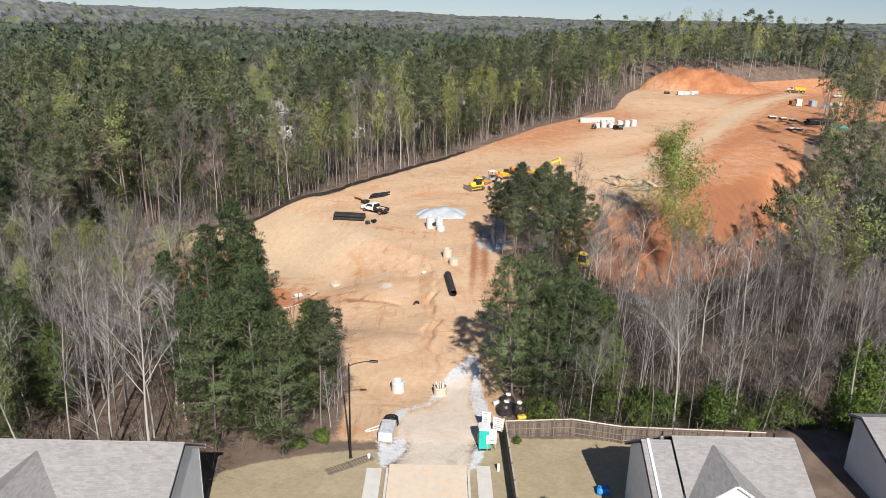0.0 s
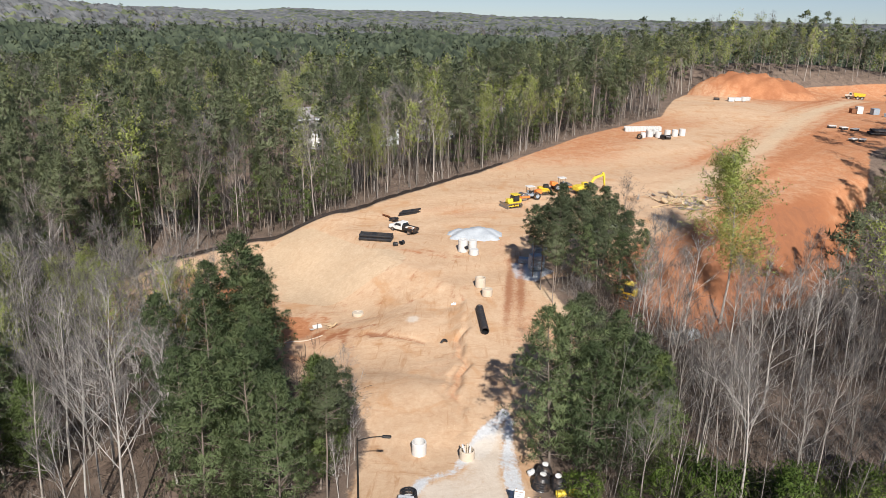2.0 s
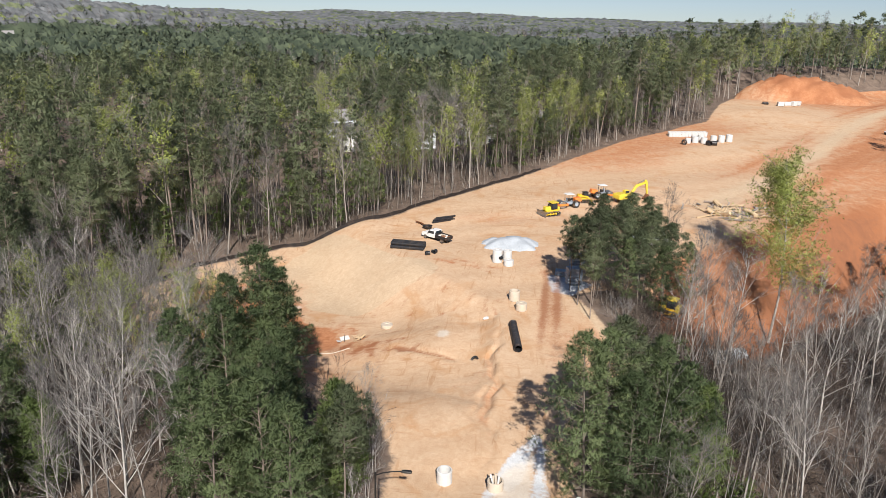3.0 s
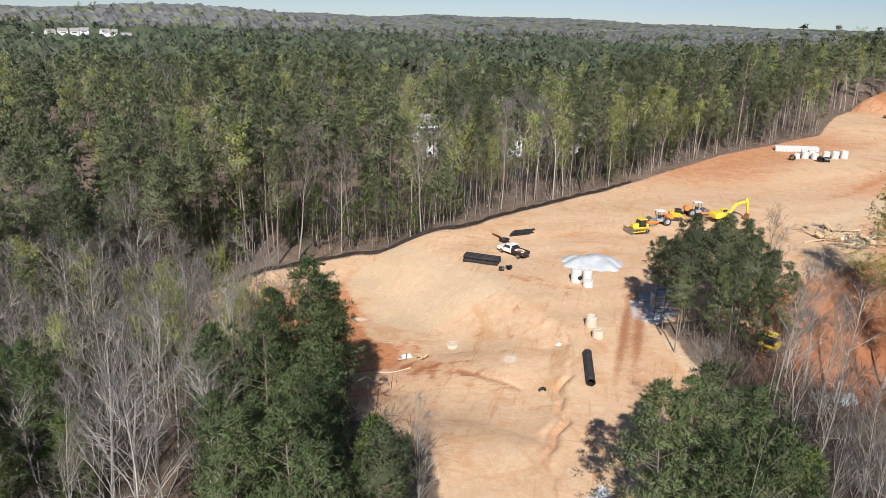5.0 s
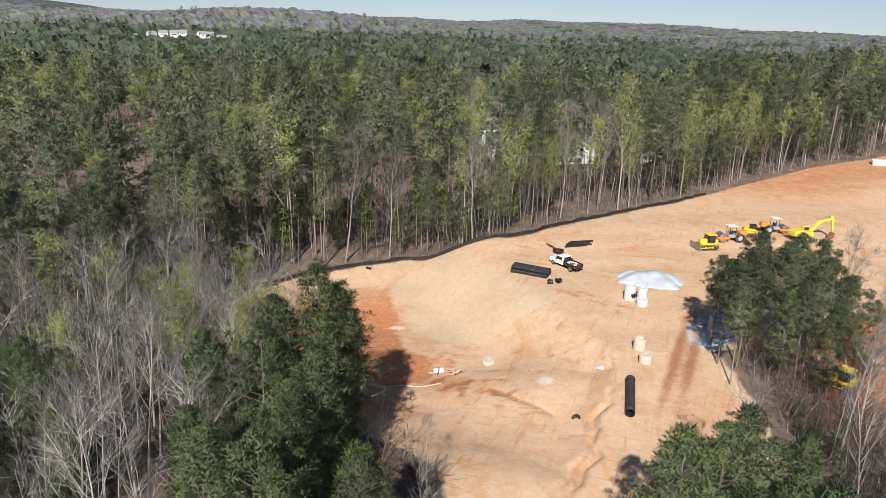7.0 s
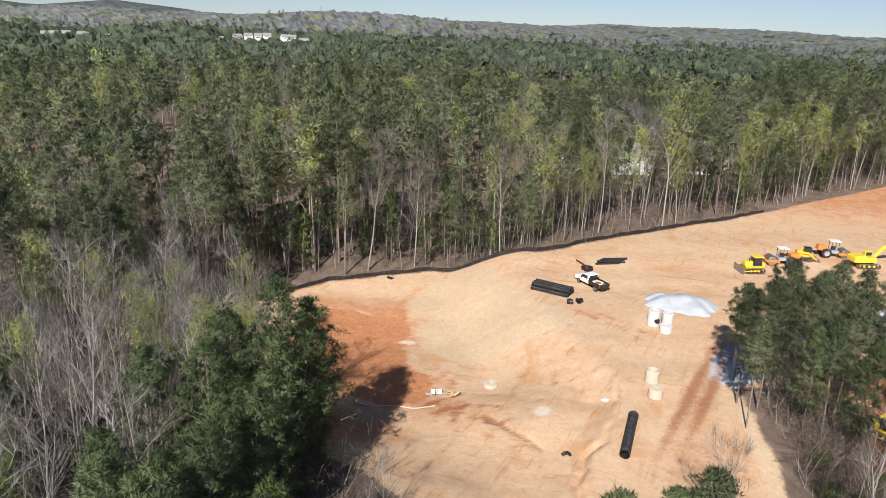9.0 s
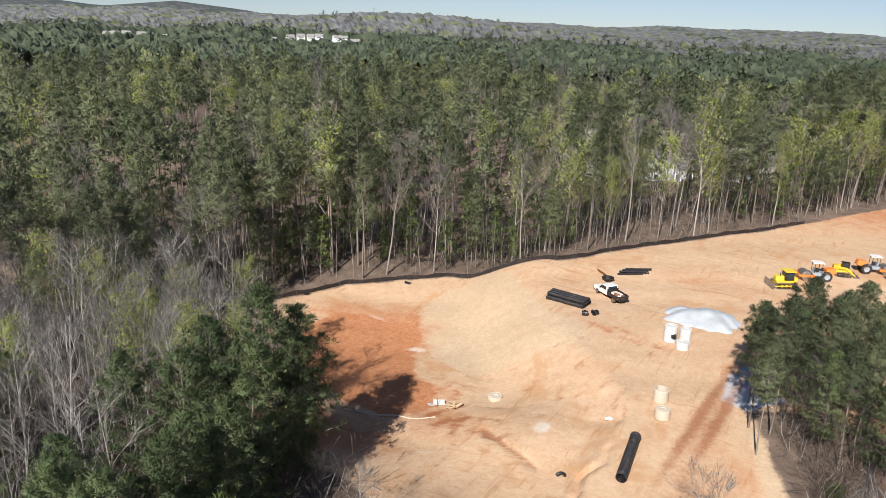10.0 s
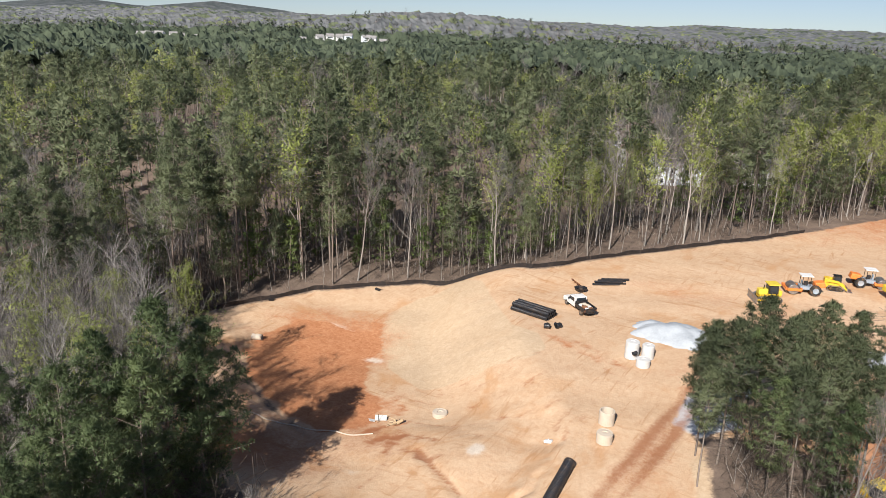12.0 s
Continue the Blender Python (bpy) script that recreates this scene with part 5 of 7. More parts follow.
def lod(kind, tier):
    """Arrays of lighter trees for the joined woods: tier 0 to about 290 m, tier 1 beyond, tier 2 far off."""
    tall = rng.uniform(19, 28)
    near = tier == 0
    if kind == 0:
        low, wide = tall * rng.choice([rng.uniform(0.38, 0.5), rng.uniform(0.55, 0.7)], p=[0.35, 0.65]), rng.uniform(3.1, 4.4)
        g = dome(rng, tall, low, wide, 54, 0.95, 14, 0.8, 0.29) if near else dome(rng, tall, low, wide * 1.2, 30, 1.25, 7, 1.3, 0.85)
    elif kind == 1:
        g = broadleaf(rng, tall, rng.uniform(0.4, 0.5), 9 if near else 6, 4 if near else 3, 4, 1.6 if near else 2.4, 0.055 if near else 0.13, 3, 3, spread=0.6, light=True)
    else:
        g = broadleaf(rng, tall, rng.uniform(0.35, 0.5), 12 if near else 8, 3, 2, 1.4, 0.06 if near else 0.12, 2, 3, 18 if near else 8, 0.44 if near else 0.9, 0.6, True)
    return g.arrays()


def woods(tier, places, labels):
    protos = [[lod(kind, tier) for _ in range(5)] for kind in range(3)]
    rows = [[], [], []]
    for x, y in places:
        kind = forest_kind(x, y, rng, 30 if tier == 0 else 99)
        rows[kind].append((x, y, rng.uniform(0.72, 1.1), rng.integers(5), rng.uniform()))
    for kind, (name, mats) in enumerate((("pine_woods", [BARK_PINE, PINE]), ("bare_woods", [BARK_GREY, TWIG]), ("budding_woods", [BARK_GREY, BUD]))):
        if rows[kind]:
            joined(name, labels[kind], "woods", protos[kind], rows[kind], mats, rng)


from_start = lambda x, y: np.hypot(x, y - 40)
woods(0, scatter(14000, -260, 150, 60, 330, 6.3, lambda x, y: wooded(x, y, 2) & in_view(x, y) & (from_start(x, y) < 290) & free(x, y) & ((x < 10) | (y > 150) | (x > 60)) & ((x < -76) | (y > 120) | (x > 60)), rng),
      ("dense green pine woods with bare lower trunks", "grey-brown leafless hardwoods between the pines", "hardwoods with fresh yellow-green leaves between the pines"))
woods(1, scatter(26000, -640, 480, 60, 720, 11.4, lambda x, y: wooded(x, y, 2) & in_view(x, y) & (from_start(x, y) >= 290) & (from_start(x, y) < 680), rng),
      ("green pine canopy further off", "grey-brown leafless canopy further off", "yellow-green budding canopy further off"))
woods(0, scatter(5000, 40, 300, 300, 450, 5.2, lambda x, y: wooded(x, y, 2) & in_view(x, y) & (site_distance(x, y) > -36) & (from_start(x, y) >= 290), rng),
      ("tall pines behind the spoil heap", "tall leafless hardwoods behind the spoil heap", "budding hardwoods behind the spoil heap"))


young = [dome(rng, t, t * 0.14, t * 0.2, 48, 0.6, 12, 0.6, 0.2, 1.3).arrays() for t in (7, 9, 11, 13, 8, 12)]
rows = [(x, y, rng.uniform(0.8, 1.15), rng.integers(6), rng.uniform()) for x, y in scatter(2600, -110, 60, 95, 260, 4.2, lambda x, y: wooded(x, y, 2.5) & in_view(x, y) & (site_distance(x, y) > -26) & (x < 0.3 * y + 8) & (y > 100 + 0.3 * (x + 60))
        & (ripple(x, y, 34, 3) + 0.3 - 1.2 * bell(x, y, -16, 172, 14, 20) > 0), rng)]
joined("young_pine_woods", "young olive-green pines under the tall trees along the silt fence", "woods", young, rows, [BARK_PINE, PINE_FRESH], rng)


def crowns(x, y, size, rng):
    """Rounded tree tops over the plan: how high each place stands in its crown (0 to 1), and the crown's own number."""
    table = rng.uniform(0, 1, (257, 3))
    best, tone = np.full(x.shape, 9.0), np.zeros(x.shape)
    i, j = np.floor(x / size).astype(int), np.floor(y / size).astype(int)
    for di in (-1, 0, 1):
        for dj in (-1, 0, 1):
            pick = table[((i + di) * 7919 + (j + dj) * 104729) % 257]
            d = np.hypot(x / size - i - di - pick[..., 0], y / size - j - dj - pick[..., 1]) * (0.8 + 0.5 * pick[..., 2])
            tone = np.where(d < best, pick[..., 2], tone)
            best = np.minimum(best, d)
    return np.sqrt(np.clip(1 - best * best, 0, 1)), tone


def far_canopy_material():
    k = Nodes("far_canopy", 0.9, 0, 0.15)
    sc = k.n("ShaderNodeSeparateColor")
    k.put(sc.inputs[0], k.attr("crown").outputs["Color"])
    v = k.math("ADD", k.math("MULTIPLY", sc.outputs[0], 0.86), k.math("MULTIPLY", k.noise(0.35, 4, 0.7), 0.14))
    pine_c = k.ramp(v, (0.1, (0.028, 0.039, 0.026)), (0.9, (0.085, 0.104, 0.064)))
    # grey hardwoods tinted towards blue: distance haze is put into their colour
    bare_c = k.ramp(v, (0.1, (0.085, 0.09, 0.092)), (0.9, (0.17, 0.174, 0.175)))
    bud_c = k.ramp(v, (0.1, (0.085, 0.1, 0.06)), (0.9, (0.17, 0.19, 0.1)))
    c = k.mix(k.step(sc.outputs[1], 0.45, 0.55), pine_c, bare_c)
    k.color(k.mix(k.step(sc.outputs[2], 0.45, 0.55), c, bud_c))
    k.bump(k.noise(0.7, 4, 0.7), 0.7, 1.2)
    return k.m


def far_canopy(r0, r1, columns, ratio):
    """The closed canopy of the woods far off, crown by crown, over the rolling land."""
    a, r = np.radians(np.linspace(-42, 74, columns)), [r0]
    while r[-1] < r1:
        r.append(r[-1] * ratio)
    ga, gr = np.meshgrid(a, np.array(r))
    x, y = -gr * np.sin(ga), 40 + gr * np.cos(ga)
    up, tone = crowns(x, y, 12.0, rng)
    up2, _ = crowns(x, y, 31.0, rng)
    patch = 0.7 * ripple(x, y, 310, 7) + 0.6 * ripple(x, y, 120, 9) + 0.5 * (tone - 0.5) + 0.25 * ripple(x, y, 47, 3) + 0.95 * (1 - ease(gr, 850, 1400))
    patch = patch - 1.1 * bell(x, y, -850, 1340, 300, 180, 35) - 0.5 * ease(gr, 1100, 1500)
    clear = np.zeros(x.shape)
    for hx, hy, rad in FAR_LOTS:
        clear = np.maximum(clear, 1 - ease(np.hypot(x - hx, y - hy), rad * 0.8, rad * 1.15))
    z = height(x, y) + (5 + 12 * up + 5 * up2 + 5 * np.maximum(patch, -0.2)) * (1 - clear) - 3 * clear
    z = z + rng.normal(0, 1.7, z.shape) * (1 - clear)
    ny, nx = x.shape
    i = (np.arange(ny - 1)[:, None] * nx + np.arange(nx - 1)).ravel()
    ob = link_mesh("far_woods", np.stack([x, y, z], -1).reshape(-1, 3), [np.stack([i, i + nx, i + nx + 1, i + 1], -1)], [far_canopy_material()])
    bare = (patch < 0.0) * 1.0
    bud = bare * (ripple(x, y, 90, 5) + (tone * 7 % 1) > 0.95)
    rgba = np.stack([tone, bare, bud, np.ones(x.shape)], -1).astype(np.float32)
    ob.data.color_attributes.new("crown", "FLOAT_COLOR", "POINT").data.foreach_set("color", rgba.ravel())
    tagged(ob, "distant canopy of dark pines and grey leafless hardwoods", "woods", kind="stuff")


far_canopy(575, 3300, 460, 1.0105)


def far_tops(n, r0, r1):
    """Single tree tops that stand out of the distant canopy."""
    a, r = np.radians(rng.uniform(-40, 72, n)), r0 * (r1 / r0) ** rng.uniform(0, 1, n)
    xs, ys = -r * np.sin(a), 40 + r * np.cos(a)
    patch = 0.7 * ripple(xs, ys, 310, 7) + 0.6 * ripple(xs, ys, 120, 9) + rng.normal(0, 0.3, n) + 0.95 * (1 - ease(r, 850, 1400))
    ok = wooded(xs, ys, 2)
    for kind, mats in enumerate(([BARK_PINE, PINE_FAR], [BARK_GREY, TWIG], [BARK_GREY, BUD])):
        protos = []
        for _ in range(6):
            g = Geo()
            g.tube([(0, 0, 2), (0, 0, 20)], [0.3, 0.12], 3)
            c = rng.normal(0, 1, (9, 3)) * (1.5, 1.5, 2.0) + (0, 0, 19.5)
            g.puffs(c, rng.uniform(1.0, 1.7, 9), (0, 0, 17.5), 5, (2.0, 2.8, 1.6)[kind], (1.1, 0.5, 1.0)[kind], rng)
            protos.append(g.arrays())
        pick = ok & ((patch >= 0) if kind == 0 else (patch < 0) & (rng.uniform(0, 1, n) < (0.8 if kind == 1 else 0.08)))
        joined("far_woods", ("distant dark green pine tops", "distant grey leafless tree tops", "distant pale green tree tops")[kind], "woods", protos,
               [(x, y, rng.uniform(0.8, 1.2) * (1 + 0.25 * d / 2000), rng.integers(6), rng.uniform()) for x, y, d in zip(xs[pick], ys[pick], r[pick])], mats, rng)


far_tops(4300, 560, 1500)


# brush, saplings and shrubs under the trees
def thicket(name, label, places, leaf, protos):
    joined(name, label, "brush", protos, [(x, y, rng.uniform(0.6, 1.35), rng.integers(len(protos)), rng.uniform()) for x, y in places], [BARK_GREY, leaf], rng)


brush_forms = [bush(rng, 2.4, 1.5, 13, 4, 1.05, 0.04).arrays() for _ in range(5)]
tall_forms = [bush(rng, 1.9, 4.2, 16, 4, 1.5, 0.04).arrays() for _ in range(4)]
under = scatter(9500, -75, -12, 53, 118, 1.6, lambda x, y: wooded(x, y, 0.6), rng) + scatter(17000, 9, 80, 62, 150, 1.4, lambda x, y: wooded(x, y, 0.8) & ((y < 80) | wooded(x, y, 3.2)), rng)
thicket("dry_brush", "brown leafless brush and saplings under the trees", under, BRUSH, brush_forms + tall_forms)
below = scatter(2600, 9, 34, 84, 124, 1.15, lambda x, y: wooded(x, y, 1.8) & (ripple(x, y, 7, 3) > -0.55), rng)
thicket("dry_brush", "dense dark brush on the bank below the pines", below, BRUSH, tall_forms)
edge = scatter(9000, -130, 75, 90, 290, 2.0, lambda x, y: wooded(x, y, 1.0) & (site_distance(x, y) > -20) & (x < 0.3 * y + 8) & (y > 100 + 0.3 * (x + 60)), rng)
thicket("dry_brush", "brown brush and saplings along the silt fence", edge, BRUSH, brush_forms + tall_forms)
SHRUBS = [tree_thing(bush(rng, w, h, 330, 8, 0.3, 0.13, True), "shrub", "dense bright green shrub behind the wooden fence", "shrub", "shrubs behind the fence", BARK_GREY, SHRUB, "foliage") for w, h in ((4.2, 3.8), (3.2, 4.8), (4.8, 3.2))]
for x, y in scatter(420, 11, 48, 63, 84, 3.2, lambda x, y: wooded(x, y, 0.5) & (y < 68 + 0.3 * x + 4 * np.sin(x * 0.8)) & (ripple(x, y, 11, 2) > -0.12), rng):
    stand(SHRUBS[rng.integers(3)], x, y, rng, rng.uniform(0.5, 1.15))
for x, y, s in ((22.5, 67.5, 1.15), (25.5, 69.5, 1.25), (29.5, 68.0, 1.0), (33.0, 70.0, 1.3), (36.5, 67.0, 1.0), (19.0, 68.5, 0.95), (40.0, 71.5, 1.2), (48.0, 70.0, 1.3)):
    stand(SHRUBS[rng.integers(3)], x, y, rng, s)
for x, y, s in ((17.2, 96.5, 0.5), (19.4, 101.5, 0.6), (18.6, 106, 0.45), (22.5, 104, 0.55), (20.2, 92, 0.5), (24.5, 110.5, 0.6), (27, 106.5, 0.5)):
    stand(SHRUBS[rng.integers(3)], x, y, rng, s)
for x, y, s in ((-12.5, 58.6, 0.32), (-10.6, 59.6, 0.4), (8.0, 60.0, 0.2), (9.5, 51.0, 0.18)):
    stand(SHRUBS[0], x, y, rng, s)
# thin saplings between the trunks at the edge of the woods
def sapling(tall):
    g = Geo()
    stem = bent(rng, (0, 0, -0.2), (rng.normal(0, 0.06), rng.normal(0, 0.06), 1), tall, 3, 0.02, 0.05)
    g.tube(stem, [0.06, 0.045, 0.03, 0.012], 3)
    p = np.array(stem)
    k = rng.integers(1, 3, 15)
    c = p[k] + (p[k + 1] - p[k]) * rng.uniform(0, 1, (15, 1))
    g.tufts(c, np.tile([0, 0, 0.7], (15, 1)), 0.17 * tall, 0.035, 3, rng, 1, 0.6)
    return g.arrays()


stems = [sapling(t) for t in (6, 8, 10, 12, 14, 9)]
places = scatter(9000, -130, 75, 90, 290, 1.9, lambda x, y: wooded(x, y, 1.2) & (site_distance(x, y) > -30) & (x < 0.3 * y + 8) & (y > 100 + 0.3 * (x + 60)), rng)
places += scatter(260, -75, -24, 60, 118, 2.6, lambda x, y: wooded(x, y, 1.0), rng) + scatter(1100, 9, 80, 64, 150, 2.2, lambda x, y: wooded(x, y, 3.5) & ((y < 100) | (x > 45)), rng)
joined("saplings", "thin grey leafless saplings between the trees", "saplings", stems, [(x, y, rng.uniform(0.7, 1.15), rng.integers(6), rng.uniform()) for x, y in places], [BARK_GREY, TWIG], rng)
for x, y in scatter(400, -66, -46, 62, 108, 6.0, lambda x, y: wooded(x, y, 2), rng)[:10]:
    stand(PINES_NEAR[4], x, y, rng, rng.uniform(0.5, 0.9))



# ---- things near the end of the road ----
def street_lamp():
    lamp = thing("street_lamp", "dark bronze street lamp with a single curved arm", "street lamp", -7.6, 57.2)
    part("pole", rod((0, 0, -0.3), (0, 0, 9.6), 0.11, 0.06, 14), DARK_METAL, lamp)
    part("base", lathe([(0.18, -0.05), (0.18, 0.05), (0.14, 0.1), (0.13, 0.3), (0.105, 0.34)], 16), DARK_METAL, lamp)
    bm = bmesh.new()
    pts = [(0, 0, 9.35), (0.5, 0, 9.6), (1.2, 0, 9.78), (1.9, 0, 9.86)]
    for a, b in zip(pts, pts[1:]):
        rod(a, b, 0.045, sides=8, bm=bm)
    part("arm", bm, DARK_METAL, lamp)
    head = part("lamp_head", box((0.75, 0.32, 0.14), (2.2, 0, 9.88), bevel=0.05, taper=(0.8, 0.7)), DARK_METAL, lamp)
    part("lens", box((0.4, 0.24, 0.03), (2.25, 0, 9.8), bevel=0.01), GLASS, head)


def portable_toilet():
    t = thing("portable_toilet", "teal portable toilet with white roof", "portable toilet", 4.75, 59.4, turn=4)
    part("cabin", box((1.1, 1.15, 2.0), (0, 0, 1.12), bevel=0.03), TEAL, t)
    part("base", box((1.2, 1.3, 0.14), (0, 0, 0.07), bevel=0.02), BLACK_PLASTIC, t)
    part("roof", prism([(-0.6, 0), (0.6, 0), (0.55, 0.12), (0.25, 0.24), (-0.25, 0.24), (-0.55, 0.12)], 1.22, Matrix.Translation((0, 0, 2.12)), bevel=0.02), WHITE_PAINT, t, "white domed roof")
    door = part("door", box((0.75, 0.05, 1.8), (0, -0.6, 1.15), bevel=0.015), TEAL, t)
    part("handle", box((0.05, 0.06, 0.16), (0.28, -0.65, 1.15), bevel=0.01), STEEL, door)
    part("vent_pipe", rod((0.35, 0.4, 2.1), (0.35, 0.4, 2.75), 0.06), WHITE_PAINT, t)
    for i in range(4):
        part("vent_slot", box((0.03, 0.8, 0.04), (-0.56, 0, 1.75 + i * 0.09)), BLACK_PLASTIC, t)


def notice_board(x, y, turn, w, h, low, rows, label):
    b = thing("notice_board", label, "sign", x, y, turn=turn, group="notices at the site entrance", tip=(-4, 0))
    for s in (-1, 1):
        part("post", box((0.07, 0.07, low + h + 0.3), (s * (w / 2 - 0.1), 0.03, (low + h) / 2 - 0.1)), RAW_WOOD, b)
    board = part("panel", box((w, 0.03, h), (0, -0.03, low + h / 2), bevel=0.006), WHITE_PAINT, b)
    for i in range(rows):
        part("line", box((w * random.uniform(0.5, 0.85), 0.012, 0.05), (random.uniform(-0.04, 0.04), -0.05, low + h * (i + 0.7) / (rows + 0.6))), RUST if i % 3 == 1 else GREY_PAINT, board)


def pallet_stack():
    p = thing("wrapped_pallet", "silver-wrapped bundle of material on a pallet beside the road", "pallet", -4.5, 60.9, turn=-6)
    for i in range(3):
        part("runner", box((0.12, 2.6, 0.12), (-0.6 + i * 0.6, 0, 0.1)), RAW_WOOD, p)
    for i in range(7):
        part("deck_board", box((1.4, 0.28, 0.03), (0, -1.15 + i * 0.38, 0.18)), RAW_WOOD, p)
    part("wrapping", box((1.45, 2.6, 0.95), (0, 0, 0.68), bevel=0.1, taper=(0.93, 0.96)), WRAP, p)
    for yy in (-0.85, 0.85):
        part("strap", box((1.46, 0.025, 0.96), (0, yy, 0.68), bevel=0.012, taper=(0.93, 1)), STEEL, p)


def coil(x, y, r, name_label):
    """A coil of black drain hose that lies flat."""
    c = thing("hose_coil", name_label, "hose", x, y)
    for n in range(5):
        bm = bmesh.new()
        rr, zz = r - 0.14 * (n % 2) - 0.02 * n, 0.1 + 0.15 * n
        pts = [(rr * math.cos(a), rr * math.sin(a), zz) for a in np.linspace(0, 2 * math.pi, 25)]
        for a, b in zip(pts, pts[1:]):
            rod(a, b, 0.09, sides=7, bm=bm)
        part("loop", bm, BLACK_PLASTIC, c)


def concrete_ring(x, y, r, h, label, material=PRECAST, turn=0.0, tip=(0, 0), z=None, lid=False):
    ring = thing("concrete_ring", label, "concrete ring", x, y, z, turn, "precast rings", tip)
    w = 0.13
    part("shell", lathe([(r - 0.03, 0), (r, 0.03), (r, h - 0.08), (r - 0.05, h - 0.06), (r - 0.05, h), (r - w, h), (r - w, 0), (r - 0.03, 0)], 28), material, ring)
    for a in (20, 200):
        # solid black discs: the dark inside the lifting holes is put into the colour
        part("lifting_hole", rod((math.cos(radians(a)) * (r - 0.02), math.sin(radians(a)) * (r - 0.02), h * 0.6), (math.cos(radians(a)) * (r + 0.006), math.sin(radians(a)) * (r + 0.006), h * 0.6), 0.05), BLACK_PLASTIC, ring)
    if lid:
        part("cover", lathe([(0.001, h - 0.12), (r - w, h - 0.12), (r - w, h - 0.04), (0.32, h - 0.02), (0.30, h - 0.1), (0.001, h - 0.1)], 28), material, ring)
    return ring


def black_tank(x, y, turn, tip):
    t = thing("black_tank", "round black plastic tank section with white cap", "tank", x, y, turn=turn, group="black tanks by the fence", tip=tip)
    part("body", lathe([(0.80, 0), (0.84, 0.08), (0.78, 0.16), (0.76, 0.5), (0.66, 0.95), (0.5, 1.2), (0.34, 1.3), (0.34, 1.42), (0.001, 1.43)], 26), BLACK_PLASTIC, t, smooth=False)
    for zz in (0.3, 0.55, 0.78):
        r = 0.77 - max(0, zz - 0.5) * 0.22
        part("rib", lathe([(r, zz - 0.03), (r + 0.03, zz), (r, zz + 0.03)], 26), BLACK_PLASTIC, t)
    part("cap", lathe([(0.30, 1.43), (0.30, 1.5), (0.24, 1.53), (0.001, 1.53)], 20), WHITE_PAINT, t, "white round cap")


def sack(x, y, turn, material, label, size=(1.0, 0.7, 0.45)):
    s = thing("filled_sack", label, "sack", x, y, turn=turn, group="sacks by the fence")
    bm = box(size, (0, 0, size[2] / 2), bevel=min(size) * 0.36)
    for v in bm.verts:
        v.co += Vector((0.05 * math.sin(v.co.y * 9), 0.05 * math.sin(v.co.x * 7), 0.04 * math.sin(v.co.x * 8 + v.co.y * 5) * (v.co.z > 0.1)))
    part("bag", bm, material, s, smooth=True)
    part("tie", box((0.1, 0.14, 0.16), (0, 0, size[2] + 0.04), bevel=0.03), material, s)


street_lamp()
portable_toilet()
notice_board(5.4, 58.75, 4, 0.95, 1.5, 0.75, 7, "white permit board on two timber posts in front of the toilet")
notice_board(5.1, 62.2, -14, 0.85, 1.2, 0.9, 5, "small white notice board on timber posts")
notice_board(6.15, 61.0, -28, 1.1, 1.35, 0.8, 6, "white site board on timber posts beside the fence")
pallet_stack()
coil(-4.3, 63.3, 0.72, "coil of black drain hose beside the wrapped bundle")
concrete_ring(-4.05, 71.0, 0.72, 1.35, "white precast concrete ring standing on bare soil")
pot = concrete_ring(0.6, 70.5, 0.74, 0.95, "tan concrete ring with short pipes standing inside", TAN_CONCRETE)
for n, (px, py, tx, ty, m) in enumerate(((-0.2, 0.1, -0.28, 0.2, WHITE_PAINT), (0.05, 0.2, -0.05, 0.3, TAN_CONCRETE), (0.2, -0.05, 0.1, 0.1, WHITE_PAINT), (-0.05, -0.2, -0.3, -0.1, PRECAST))):
    part("pipe_end", rod((px, py, 0.0), (px + tx, py + ty, 1.3), 0.09), m, pot)
for x, y, turn, tip in ((7.3, 66.2, 10, (0, 6)), (7.7, 68.0, 80, (4, 0)), (8.95, 66.3, 40, (0, -8))):
    black_tank(x, y, turn, tip)
sack(9.0, 65.2, 10, LIME_YELLOW, "full bright yellow sack behind the fence")
sack(10.15, 65.4, -6, LIME_YELLOW, "full bright yellow sack behind the fence")
sack(6.6, 68.4, 30, WHITE_PAINT, "crumpled white sack beside the black tanks", (0.8, 0.6, 0.4))
sack(-2.1, 105.8, 12, WHITE_PAINT, "small white sack on the sand", (0.75, 0.5, 0.3))
coil(18.6, 86.0, 0.95, "coil of black drain hose dumped on the wooded slope")
sheets = thing("sheet_stack", "slanting stack of grey corrugated sheets on the wooded slope", "sheet stack", 20.2, 84.2, turn=-52, tip=(0, 12))
for i in range(6):
    part("sheet", box((3.4, 0.3, 0.5), (0, -0.85 + i * 0.34, 0.35), bevel=0.12), GREY_PAINT, sheets)
bollard = thing("marker_post", "short yellow marker post at the fence corner", "post", 6.9, 62.6)
part("post", rod((0, 0, -0.2), (0, 0, 1.25), 0.09, bevel=0.02), LIME_YELLOW, bollard)
stake = thing("marker_post", "short white marker post beside the walkway", "post", 5.85, 55.6)
part("post", rod((0, 0, -0.2), (0, 0, 0.75), 0.13, bevel=0.03), WHITE_PAINT, stake)
grate = thing("slatted_panel", "weathered slatted timber panel lying on the grass", "panel", -7.5, 56.0, turn=34)
for i in range(6):
    part("slat", box((4.6, 0.07, 0.05), (0, -0.45 + i * 0.18, 0.1), (0, 0, random.uniform(-1, 1))), FENCE_WOOD, grate)
for xx in (-2.0, 0, 2.0):
    part("batten", box((0.09, 1.05, 0.06), (xx, 0, 0.05)), FENCE_WOOD, grate)
